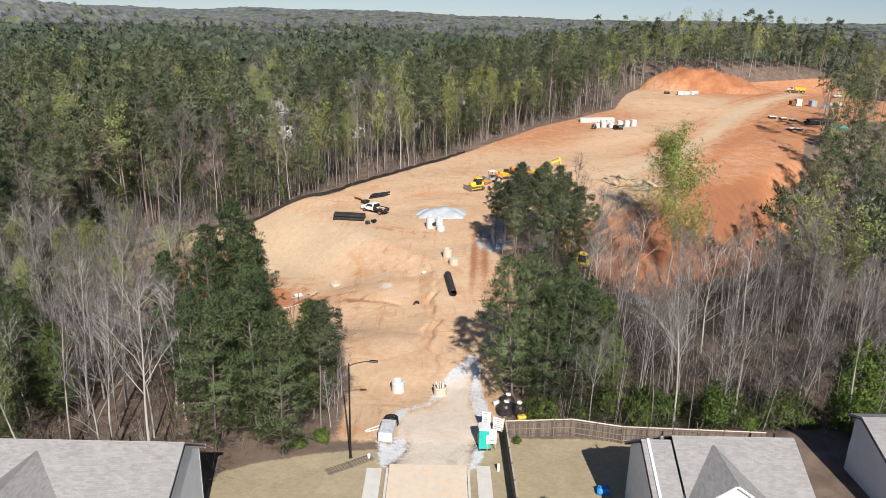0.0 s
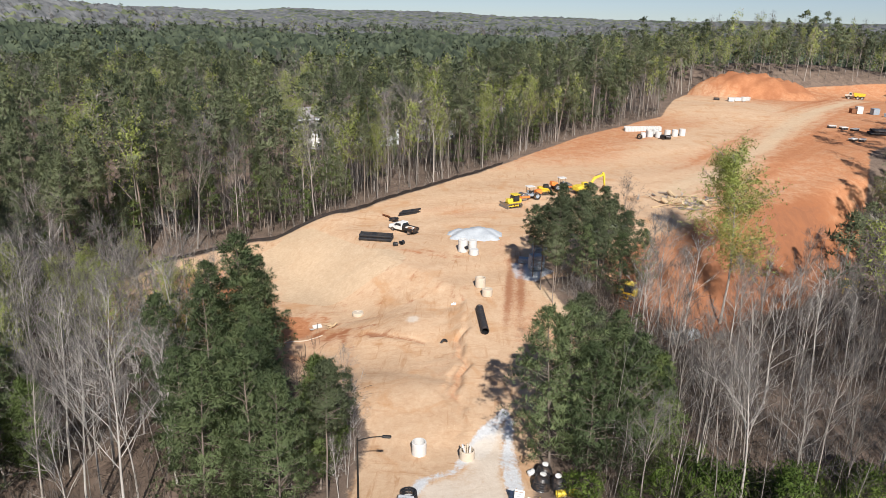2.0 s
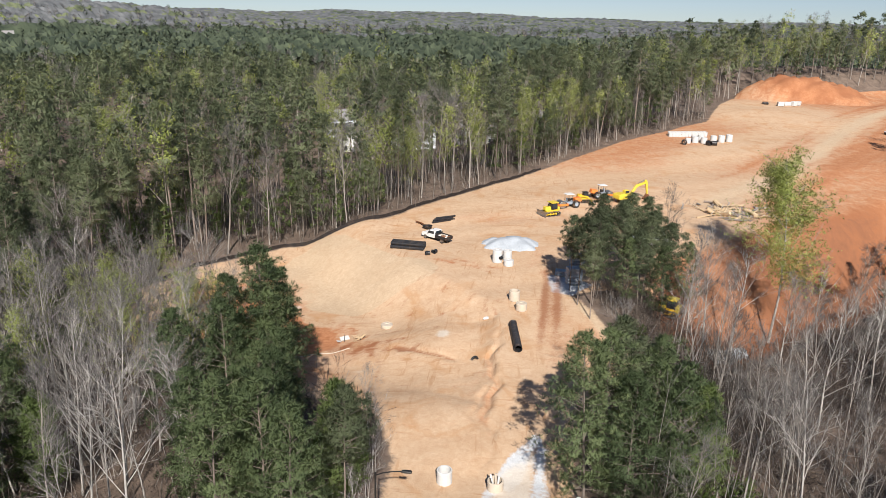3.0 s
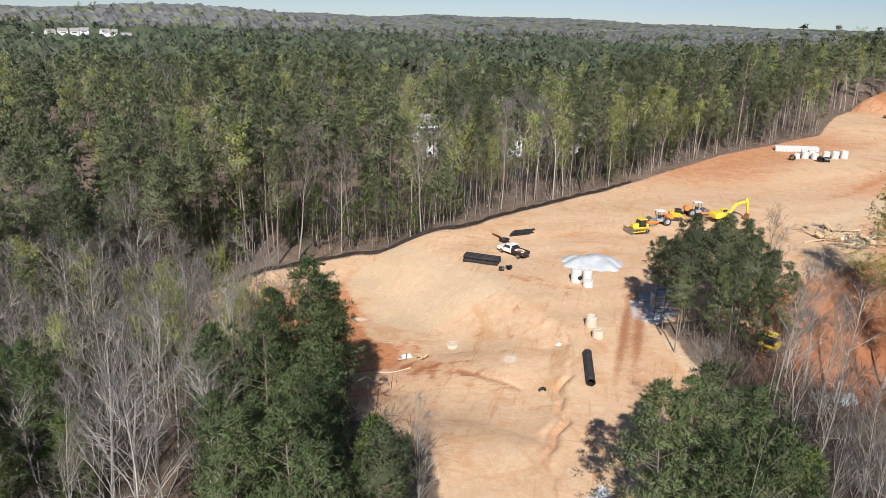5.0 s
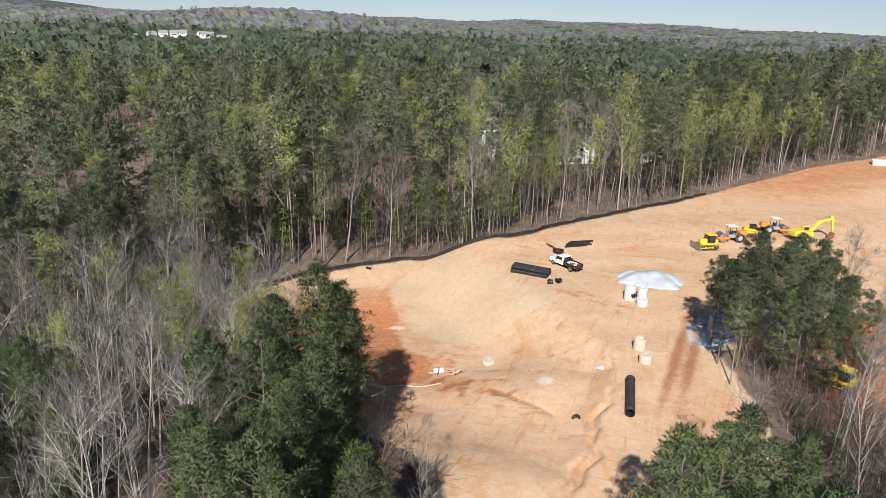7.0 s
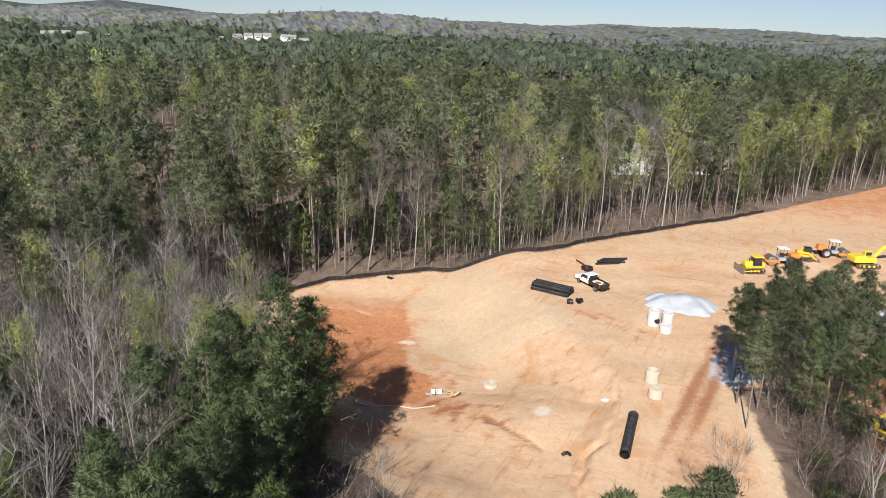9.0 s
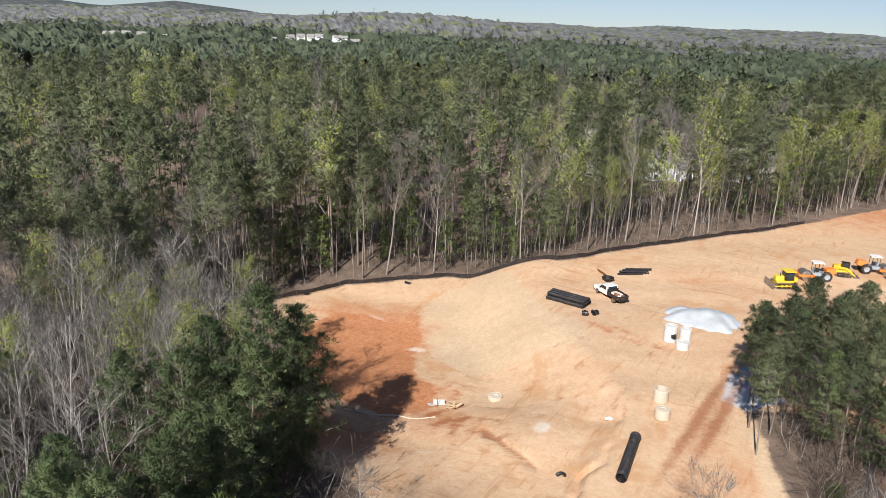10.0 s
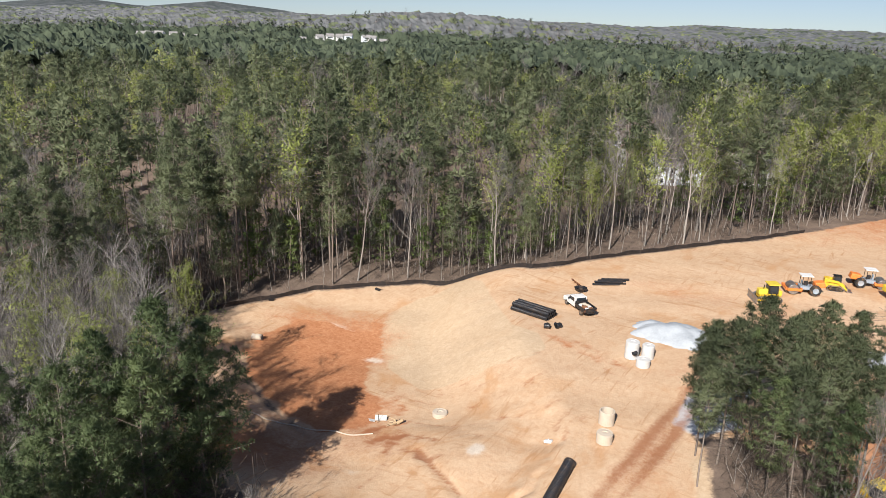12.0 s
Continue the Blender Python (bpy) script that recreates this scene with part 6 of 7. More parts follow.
bucket = thing("bucket", "small white bucket on the slatted panel", "bucket", -5.9, 57.05, ground_at(-5.9, 57.05) + 0.13)
part("body", lathe([(0.001, 0), (0.13, 0), (0.16, 0.36), (0.145, 0.36), (0.12, 0.03), (0.001, 0.03)], 18), WHITE_PAINT, bucket)
for n, (x, y, turn) in enumerate(((-6.1, 62.3, 38), (-5.9, 61.9, 24))):
    s = thing("plastic_pipe", "short white plastic pipe lying on the soil", "pipe", x, y, turn=turn, group="white pipes")
    part("tube", rod((-0.8, 0, 0.06), (0.8, 0, 0.06), 0.055), WHITE_PAINT, s)
tarp = thing("tarp_heap", "crumpled blue tarpaulin beside the house", "tarp", 14.6, 52.6)
bm = box((1.0, 0.8, 0.6), (0, 0, 0.3), bevel=0.2)
bmesh.ops.subdivide_edges(bm, edges=bm.edges[:], cuts=1)
for v in bm.verts:
    v.co += Vector((0.07 * math.sin(v.co.y * 11), 0.07 * math.sin(v.co.z * 13), 0.09 * math.sin(v.co.x * 12 + v.co.y * 9) * (v.co.z > 0.1)))
part("sheet", bm, BLUE_TARP, tarp)


# ---- pipes and building material on the pad ----
def corrugated_pipe(name, label, a, b, r, group="", pitch=0.16, sides=20, z=None):
    """A ribbed plastic pipe with a wall, lying between two points of the plan."""
    (ax, ay), (bx, by) = a, b
    za = ground_at(ax, ay) if z is None else z
    zb = ground_at(bx, by) if z is None else z
    way = Vector((bx - ax, by - ay, zb - za))
    root = tagged(new(name), label, "pipe", group)
    root.matrix_basis = Matrix.Translation((ax, ay, za + r)) @ way.to_track_quat("Z", "Y").to_matrix().to_4x4()
    n, prof = int(way.length / pitch), []
    for i in range(n):
        t = i * way.length / n
        prof += [(r * 0.94, t), (r, t + 0.25 * pitch), (r, t + 0.65 * pitch), (r * 0.94, t + 0.9 * pitch)]
    prof += [(r * 0.94, way.length), (r * 0.86, way.length), (r * 0.86, 0), (r * 0.94, 0)]
    part("shell", lathe(prof, sides), BLACK_PLASTIC, root)
    part("bell", lathe([(r * 0.95, way.length - 0.25), (r * 1.06, way.length - 0.22), (r * 1.06, way.length + 0.02), (r * 0.9, way.length + 0.02)], sides), BLACK_PLASTIC, root)
    return root


corrugated_pipe("drain_pipe", "large black corrugated drain pipe lying on the sand", (2.35, 95.6), (1.55, 102.4), 0.5, sides=26)
for i, (u, up) in enumerate(((0, 0), (1, 0), (2, 0), (3, 0), (0.5, 1), (1.5, 1), (2.5, 1))):
    ox, oy = 0.03 * u, 1.12 * u
    zz = ground_at(-16.5, 131) + 0.02 + up * 0.50
    corrugated_pipe("drain_pipe", "black corrugated drain pipe in a stack", (-19.6 + ox, 130.2 + oy * 0.62), (-13.9 + ox, 129.6 + oy * 0.62), 0.31, "stacked pipes", sides=14, z=zz)
for x, y, turn in ((-12.9, 127.3, 20), (-11.8, 128.3, 70)):
    el = thing("pipe_fitting", "short black pipe fitting with open ends", "pipe fitting", x, y, turn=turn, group="black fittings")
    part("body", lathe([(0.30, -0.4), (0.36, -0.3), (0.33, 0), (0.36, 0.3), (0.30, 0.4), (0.26, 0.4), (0.26, -0.4), (0.30, -0.4)], 16, pose(0, 0, 0.35, 0, 90, 0)), BLACK_PLASTIC, el)
    part("branch", lathe([(0.24, 0), (0.24, 0.5), (0.2, 0.5), (0.2, 0)], 14, pose(0, 0.1, 0.35, -90, 0, 0)), BLACK_PLASTIC, el)
for i in range(7):
    corrugated_pipe("drain_pipe", "thin black drain pipe in a loose pile", (-14.4 + 0.1 * i, 145.6 + 0.42 * i), (-11.2 + 0.35 * (i % 3), 148.0 + 0.42 * i), 0.17, "loose pipes", 0.3, 10, ground_at(-13, 147) + 0.3 * (i % 2))
bend = thing("pipe_fitting", "black wide pipe fitting on the sand", "pipe fitting", -14.9, 142.4, turn=30, group="black fittings")
part("body", lathe([(0.5, 0), (0.55, 0.3), (0.9, 0.5), (0.95, 0.62), (0.85, 0.6), (0.5, 0.4), (0.45, 0), (0.5, 0)], 18), BLACK_PLASTIC, bend)
box_frame = thing("trench_panel", "rusty orange-brown steel trench panel leaning on the sand", "panel", -16.3, 144.8, turn=-40, tip=(52, 0))
part("plate", box((1.9, 0.08, 0.9), (0, 0, 0.45), bevel=0.01), RUST, box_frame)
for xx in (-0.8, 0, 0.8):
    part("stiffener", box((0.1, 0.14, 0.9), (xx, -0.1, 0.45)), RUST, box_frame)

concrete_ring(1.6, 111.0, 0.78, 1.45, "tan concrete ring standing on the sand", TAN_CONCRETE)
concrete_ring(2.6, 108.0, 0.78, 1.05, "low tan concrete ring with a lid", TAN_CONCRETE, lid=True)
concrete_ring(-16.2, 108.2, 0.85, 0.5, "manhole cone half sunk in the sand", TAN_CONCRETE, lid=True)
pc = concrete_ring(-1.4, 126.2, 0.80, 2.1, "tall white precast section beside the gravel", PRECAST, lid=True)
# solid black disc whose colour stands in for the shade inside an uncut hole
part("opening", rod((0.55, -0.62, 0.9), (0.56, -0.72, 1.1), 0.34), BLACK_PLASTIC, pc)
concrete_ring(0.2, 127.2, 0.72, 1.7, "white precast section beside the gravel", PRECAST, lid=True)
concrete_ring(0.45, 124.9, 0.80, 0.95, "low white precast section beside the gravel", PRECAST, lid=True)
log_pipe = thing("pipe_stub", "short tan concrete pipe lying in the red basin", "pipe", -48.2, 110.9, turn=25)
part("shell", lathe([(0.42, -0.7), (0.42, 0.7), (0.32, 0.7), (0.32, -0.7), (0.42, -0.7)], 20, pose(0, 0, 0.4, 0, 90, 0)), TAN_CONCRETE, log_pipe)
elbow = thing("pipe_fitting", "small black bent pipe end at the washed-out edge", "pipe fitting", -2.9, 94.9, turn=40, group="black fittings")
bm = bmesh.new()
pts = [(0.45 * math.cos(a), 0, 0.05 + 0.45 * math.sin(a)) for a in np.linspace(0.2, 2.6, 8)]
for a, b in zip(pts, pts[1:]):
    rod(a, b, 0.15, sides=10, bm=bm)
part("bend", bm, BLACK_PLASTIC, elbow)


def heap_mesh(wx, wy, h, seed, lobes, rough=0.012, n=46):
    """A loose heap: a lobed mound on a grid, its rim at zero."""
    r = np.random.default_rng(seed)
    u = np.linspace(-1, 1, n)
    gx, gy = np.meshgrid(u * wx, u * wy)
    z = np.zeros_like(gx)
    for cx, cy, rad, hh in lobes:
        z = np.maximum(z, hh * np.clip(1 - (np.hypot(gx - cx, gy - cy) / (rad * (1 + 0.13 * np.sin(3 * np.arctan2(gy - cy, gx - cx) + seed) + 0.08 * np.sin(7 * np.arctan2(gy - cy, gx - cx))))) ** 1.6, 0, 1) ** 1.05)
    z = np.minimum(z, h) + r.normal(0, rough, z.shape) * (z > 0.05)
    keep = z > 0.01
    idx = np.arange(n * n).reshape(n, n)
    faces = [(idx[j, i], idx[j, i + 1], idx[j + 1, i + 1], idx[j + 1, i]) for j in range(n - 1) for i in range(n - 1) if keep[j:j + 2, i:i + 2].any()]
    z = np.where(keep, z, -0.15)
    return np.stack([gx, gy, z], -1).reshape(-1, 3), np.array(faces)


def gravel_material():
    k = Nodes("pale_gravel", 0.9, 0, 0.2)
    v = k.n("ShaderNodeTexVoronoi")
    k.put(v.inputs["Vector"], k.pos)
    v.inputs["Scale"].default_value = 9.0
    c = k.ramp(k.math("ADD", k.math("MULTIPLY", k.noise(0.5, 4), 0.8), k.math("MULTIPLY", v.outputs["Color"], 0.2)), (0.3, (0.31, 0.335, 0.36)), (0.7, (0.46, 0.49, 0.515)))
    k.color(c)
    k.bump(v.outputs["Distance"], 0.3, 0.04)
    return k.m


GRAVEL = gravel_material()


def heap(name, label, category, x, y, turn, shape, material):
    v, f = shape
    root = thing(name, label, category, x, y, turn=turn)
    m = root.matrix_basis
    base = ground_at(x, y)
    w = np.array([(m.to_3x3() @ Vector(p))[:] for p in v])
    v = v.copy()
    v[:, 2] += height(w[:, 0] + x, w[:, 1] + y) - base
    link_mesh("mound", v, [f], [material], smooth=True, parent=root)
    return root


heap("gravel_pile", "low pile of pale grey gravel on the pad", "gravel pile", 0.4, 135.4, 0, heap_mesh(7, 6, 1.7, 3, [(0.6, 0, 3.8, 1.4), (-1.0, -0.6, 3.3, 1.3), (-2.7, 1.0, 2.2, 0.8), (1.9, -1.3, 2.6, 1.0), (2.4, 0.6, 2.6, 1.0)]), GRAVEL)
heap("gravel_pile", "small spread pile of pale gravel behind the pines", "gravel pile", 24.5, 142.5, 0, heap_mesh(6, 4, 1.2, 5, [(0, 0, 3.8, 1.2), (2, 1, 3, 1.0)]), GRAVEL)

heap("stone_berm", "low berm of pale grey stones on the valley floor", "stone berm", 35.4, 122.0, 33, heap_mesh(4.6, 1.3, 1.0, 7, [(-3, 0, 1.2, 0.9), (-1.5, 0.1, 1.2, 1.0), (0, -0.1, 1.2, 1.0), (1.5, 0.1, 1.2, 0.9), (3, 0, 1.2, 0.9)], 0.12), GRAVEL)


def crate_stack(x, y, turn, n, size=(2.2, 1.5, 0.5)):
    s = thing("formwork_stack", "stack of grey-blue steel formwork panels beside the pines", "panel stack", x, y, turn=turn, group="formwork stacks")
    for i in range(n):
        part("panel", box((size[0], size[1], size[2] - 0.05), (random.uniform(-0.05, 0.05), random.uniform(-0.05, 0.05), 0.1 + size[2] * (i + 0.5)), (0, 0, random.uniform(-2, 2)), 0.03), GREY_PAINT, s)
    for sx in (-0.7, 0.7):
        part("bearer", box((0.12, size[1], 0.1), (sx, 0, 0.05)), RAW_WOOD, s)


crate_stack(10.3, 118.4, 15, 5)
crate_stack(11.2, 124.5, 10, 5)
crate_stack(8.6, 121.8, -8, 2, (1.8, 1.2, 0.4))

def cloth_scrap(x, y, turn):
    c = thing("cloth_scrap", "crumpled black scrap of silt cloth lying on the soil", "cloth", x, y, turn=turn, group="scraps by the silt fence")
    part("cloth", box((0.9, 0.5, 0.05), (0, 0, 0.22), (28, 14, 0), 0.02), SILT_CLOTH, c)
    part("fold", box((0.6, 0.45, 0.05), (0.35, 0.1, 0.18), (-24, -18, 30), 0.02), SILT_CLOTH, c)


cloth_scrap(-45.4, 133.6, 20)
cloth_scrap(-55.3, 120.2, 70)
cloth_scrap(-57.6, 109.4, 40)


# wreck of roots and boards in the low ground, and a long hose
def root_wad(x, y, turn, r, label):
    w = thing("root_wad", label, "stump", x, y, turn=turn, group="stumps and roots")
    rr = np.random.default_rng(int(abs(x * 13 + y)))
    bm = bmesh.new()
    rod((0, 0, 0.1), (0.8 * r, 0.2, 0.35 * r + 0.2), 0.22 * r, 0.17 * r, 9, bm)
    part("stem", bm, RAW_WOOD, w)
    for i in range(7):
        a, e = rr.uniform(0, 6.28), rr.uniform(0, 0.9)
        p = [Vector((0, 0, 0.15))]
        for k in range(3):
            p.append(p[-1] + Vector((-0.25 + 0.3 * math.cos(a), 0.4 * math.sin(a), 0.3 * e - 0.03 * k)) * r * 0.8 + Vector(rr.normal(0, 0.06, 3)))
        bm = bmesh.new()
        for k in range(3):
            rod(p[k], p[k + 1], 0.1 * r * (1 - k * 0.28), 0.1 * r * (0.72 - k * 0.28) + 0.01, 6, bm)
        part("root", bm, RAW_WOOD, w)


root_wad(-19.2, 104.2, 30, 0.9, "pale uprooted stump with roots on the red soil")
flume = thing("drain_headwall", "grey concrete slab and white sheet at the drain", "drain", -21.4, 104.3, turn=25)
part("slab", box((1.3, 0.7, 0.12), (0, 0, 0.3), (24, 0, 8), 0.02), CONCRETE, flume)
part("sheet", box((0.7, 0.4, 0.05), (-0.9, -0.5, 0.2), (10, 20, 30), 0.01), PRECAST, flume)
part("stake", rod((-0.2, -0.6, -0.2), (-0.1, -0.6, 1.1), 0.035), BLACK_PLASTIC, flume)
hose = thing("drain_hose", "long pale hose lying across the low ground", "hose", -26, 98.8)
bm, last = bmesh.new(), None
for i in range(26):
    x = -34 + i * 0.56
    y = 96.0 + 5.0 * ((i / 25) ** 1.2) + 0.25 * math.sin(i * 0.8)
    p = Vector((x + 26, y - 98.8, ground_at(x, y) - ground_at(-26, 98.8) + 0.08))
    if last is not None:
        rod(last, p, 0.07, sides=6, bm=bm)
    last = p
part("tube", bm, TAN_CONCRETE, hose)


# ---- vehicles ----
def wheel(name, parent, at, r, w, rim=STEEL, lugs=0):
    """A tyre across y with its rim as a part of it."""
    m = pose(*at, 90, 0, 0)
    bm = lathe([(r * 0.55, -w / 2), (r * 0.93, -w / 2), (r, -w * 0.32), (r, w * 0.32), (r * 0.93, w / 2), (r * 0.55, w / 2)], 22, m)
    for i in range(lugs):
        a = 2 * math.pi * i / lugs
        box((0.07, w * 0.9, 0.07), (at[0] + r * math.cos(a), at[1], at[2] + r * math.sin(a)), (0, -math.degrees(a), 0), bm=bm)
    tyre = part(name, bm, RUBBER, parent)
    part("rim", lathe([(0.001, -w * 0.3), (r * 0.3, -w * 0.36), (r * 0.56, -w * 0.48), (r * 0.56, w * 0.48), (r * 0.3, w * 0.36), (0.001, w * 0.3)], 16, m), rim, tyre)
    return tyre


def pickup(x, y, turn, label, body=WHITE_PAINT, bed=BLACK_PLASTIC, loaded=True):
    """Front towards +x."""
    t = thing("pickup_truck", label, "truck", x, y, turn=turn)
    out = [(-0.3, 0.55), (2.85, 0.5), (2.95, 0.85), (2.85, 1.12), (1.75, 1.22), (1.05, 1.85), (-0.25, 1.88), (-0.35, 1.2)]
    part("cab", prism(out, 1.85, bevel=0.06), body, t, "white cab and bonnet")
    part("windscreen", prism([(1.68, 1.25), (1.12, 1.8), (1.06, 1.77), (1.6, 1.22)], 1.55, Matrix.Translation((0.04, 0, 0.02))), GLASS, t)
    part("rear_window", box((0.04, 1.4, 0.42), (-0.36, 0, 1.58), (0, 6, 0)), GLASS, t)
    for s in (-1, 1):
        part("side_window", prism([(-0.1, 1.28), (1.45, 1.28), (1.0, 1.76), (-0.1, 1.78)], 0.03, Matrix.Translation((0, s * 0.93, 0))), GLASS, t)
        part("headlight", box((0.06, 0.35, 0.2), (2.92, s * 0.68, 0.95), bevel=0.02), STEEL, t)
        part("tail_light", box((0.05, 0.14, 0.25), (-2.93, s * 0.85, 0.95)), RUST, t)
        part("mirror", box((0.1, 0.2, 0.24), (1.15, s * 1.06, 1.35), bevel=0.03), BLACK_PLASTIC, t)
        part("bed_side", box((2.5, 0.1, 0.5), (-1.65, s * 0.92, 1.0), bevel=0.02), bed, t)
        for wx in (-1.95, 1.95):
            wheel("wheel", t, (wx, s * 0.82, 0.4), 0.4, 0.27)
    part("chassis", box((5.6, 0.9, 0.2), (-0.05, 0, 0.55)), BLACK_PLASTIC, t)
    part("bed_floor", box((2.55, 1.75, 0.1), (-1.65, 0, 0.75)), bed, t)
    part("tailgate", box((0.08, 1.85, 0.5), (-2.9, 0, 1.0), bevel=0.02), bed, t)
    part("headboard", box((0.08, 1.85, 0.75), (-0.45, 0, 1.15), bevel=0.02), bed, t)
    part("bumper", box((0.15, 1.8, 0.2), (2.98, 0, 0.6), bevel=0.04), STEEL, t)
    if loaded:
        for i in range(9):
            part("load", box((random.uniform(0.4, 0.8), random.uniform(0.3, 0.5), random.uniform(0.2, 0.4)), (-0.85 - 0.22 * i + random.uniform(-0.1, 0.1), random.uniform(-0.5, 0.5), 0.95 + random.uniform(0, 0.2)), (random.uniform(-12, 12), random.uniform(-12, 12), random.uniform(0, 90)), 0.04), (TAN_CONCRETE, WHITE_PAINT, RUST)[i % 3], t)
    return t


pickup(-12.4, 136.2, 143, "white pickup truck with a loaded black bed on the pad")


def track_frame(parent, y, length, h, w, material):
    """A crawler track: a loop of plates round its wheels."""
    r, bm = h / 2, bmesh.new()
    pts = [(length / 2 * s * 1.0 + r * math.cos(a) * 1.0, r + r * math.sin(a)) for s, a0 in ((1, -90), (-1, 90)) for a in np.radians(np.linspace(a0, a0 + 180, 8))]
    pts = pts + pts[:1]
    for (ax, az), (bx, bz) in zip(pts, pts[1:]):
        ln = math.hypot(bx - ax, bz - az)
        n = max(1, round(ln / 0.22))
        for i in range(n):
            f = (i + 0.5) / n
            box((ln / n * 0.88, w, 0.07), (ax + (bx - ax) * f, y, az + (bz - az) * f), (0, -math.degrees(math.atan2(bz - az, bx - ax)), 0), bm=bm)
    track = part("track", bm, STEEL, parent, "worn steel crawler track")
    part("track_frame", box((length * 0.98, w * 0.6, h * 0.5), (0, y, r), bevel=0.05), material, track)
    for i in range(4):
        part("roller", rod((length * (-0.4 + 0.27 * i), y - w * 0.42, r), (length * (-0.4 + 0.27 * i), y + w * 0.42, r), h * 0.3, sides=12), RUBBER, track)


def bulldozer(x, y, turn):
    d = thing("bulldozer", "yellow crawler bulldozer with a straight blade, parked", "bulldozer", x, y, turn=turn, group="parked machines")
    for s in (-1, 1):
        track_frame(d, s * 0.95, 2.5, 0.85, 0.5, MACHINE_YELLOW)
        part("blade_arm", rod((-0.6, s * 1.3, 0.5), (2.1, s * 1.2, 0.45), 0.09, sides=6), MACHINE_YELLOW, d)
    part("hull", box((3.0, 1.35, 0.6), (-0.1, 0, 0.85), bevel=0.06), MACHINE_YELLOW, d)
    part("engine_hood", box((1.35, 1.0, 0.75), (0.85, 0, 1.45), bevel=0.08, taper=(0.94, 0.85)), LIME_YELLOW, d)
    part("exhaust", rod((0.8, 0.25, 1.8), (0.8, 0.25, 2.45), 0.06), DARK_METAL, d)
    cab = part("cab", box((1.35, 1.4, 1.25), (-0.5, 0, 1.85), bevel=0.05, taper=(0.92, 0.94)), BLACK_PLASTIC, d, "dark glazed cab")
    for s in (-1, 1):
        part("window", box((1.0, 0.03, 0.8), (-0.5, s * 0.7, 1.95), (s * 2, 0, 0)), GLASS, cab)
    part("window", box((0.03, 1.1, 0.8), (0.18, 0, 1.95)), GLASS, cab)
    part("roof", box((1.65, 1.7, 0.18), (-0.5, 0, 2.58), bevel=0.07), LIME_YELLOW, d, "bright yellow roof")
    part("tank", box((0.5, 1.5, 0.7), (-1.45, 0, 1.35), bevel=0.08), LIME_YELLOW, d)
    out = [(0, 0), (0.16, 0.05), (0.06, 0.4), (0.05, 0.75), (0.2, 1.1), (0.1, 1.12), (-0.06, 0.75), (-0.06, 0.4)]
    part("blade", prism(out, 3.1, Matrix.Translation((2.1, 0, 0.05))), STEEL, d, "worn steel blade")


def roller(x, y, turn, faded=False):
    paint = MACHINE_ORANGE
    r = thing("road_roller", "orange soil compactor with smooth drum and white canopy, parked", "road roller", x, y, turn=turn, group="parked machines")
    drum = part("drum", lathe([(0.001, -1.0), (0.70, -1.0), (0.75, -0.95), (0.75, 0.95), (0.70, 1.0), (0.001, 1.0)], 28, pose(2.1, 0, 0.75, 90, 0, 0)), STEEL, r, "smooth steel drum")
    for s in (-1, 1):
        part("drum_frame", box((2.0, 0.14, 0.4), (2.0, s * 1.12, 0.8), bevel=0.03), paint, r)
        wheel("wheel", r, (-0.9, s * 0.85, 0.78), 0.78, 0.55, GREY_PAINT, 18)
        for px in (-0.15, 0.95):
            part("canopy_post", rod((px, s * 0.62, 1.3), (px, s * 0.62, 2.75), 0.04, sides=6), DARK_METAL, r)
    for px in (1.05, 3.15):
        part("drum_beam", box((0.2, 2.3, 0.4), (px, 0, 0.85), bevel=0.03), paint, r)
    part("deck", box((1.9, 1.4, 0.5), (0.2, 0, 1.0), bevel=0.05), GREY_PAINT, r)
    part("seat", box((0.5, 0.5, 0.6), (0.3, 0, 1.55), bevel=0.08), BLACK_PLASTIC, r)
    part("console", box((0.2, 0.5, 0.8), (0.85, 0, 1.6), bevel=0.04), GREY_PAINT, r)
    part("engine_hood", box((1.5, 1.35, 0.85), (-1.55, 0, 1.55), (0, 8, 0), 0.14, taper=(0.9, 0.88)), paint, r)
    part("canopy", box((1.7, 1.6, 0.12), (0.4, 0, 2.8), bevel=0.05), WHITE_PAINT, r, "white canopy roof")


def skid_loader(x, y, turn):
    k = thing("skid_loader", "small yellow tracked skid loader with dark cab, parked", "loader", x, y, turn=turn, group="parked machines")
    for s in (-1, 1):
        track_frame(k, s * 0.72, 1.5, 0.75, 0.4, DARK_METAL)
        part("lift_arm", prism([(-1.4, 1.3), (-1.2, 1.75), (0.3, 1.55), (1.5, 0.55), (1.7, 0.3), (1.5, 0.25), (1.2, 0.5), (0.1, 1.3)], 0.14, Matrix.Translation((0, s * 0.72, 0))), MACHINE_YELLOW, k)
    part("body", box((2.2, 1.05, 0.9), (-0.35, 0, 0.9), bevel=0.07), MACHINE_YELLOW, k)
    cab = part("cab", box((1.1, 1.0, 1.1), (0.15, 0, 1.65), bevel=0.05, taper=(0.9, 0.95)), BLACK_PLASTIC, k)
    for s in (-1, 1):
        part("window", box((0.8, 0.03, 0.7), (0.15, s * 0.5, 1.7)), GLASS, cab)
    part("roof", box((1.15, 1.05, 0.08), (0.1, 0, 2.22), bevel=0.03), DARK_METAL, cab)
    part("engine_cover", box((0.7, 1.15, 0.9), (-1.25, 0, 1.3), bevel=0.08), MACHINE_YELLOW, k)
    part("bucket", prism([(1.5, 0.05), (2.3, 0.02), (2.3, 0.08), (1.65, 0.15), (1.65, 0.6), (1.5, 0.65)], 1.75), STEEL, k)


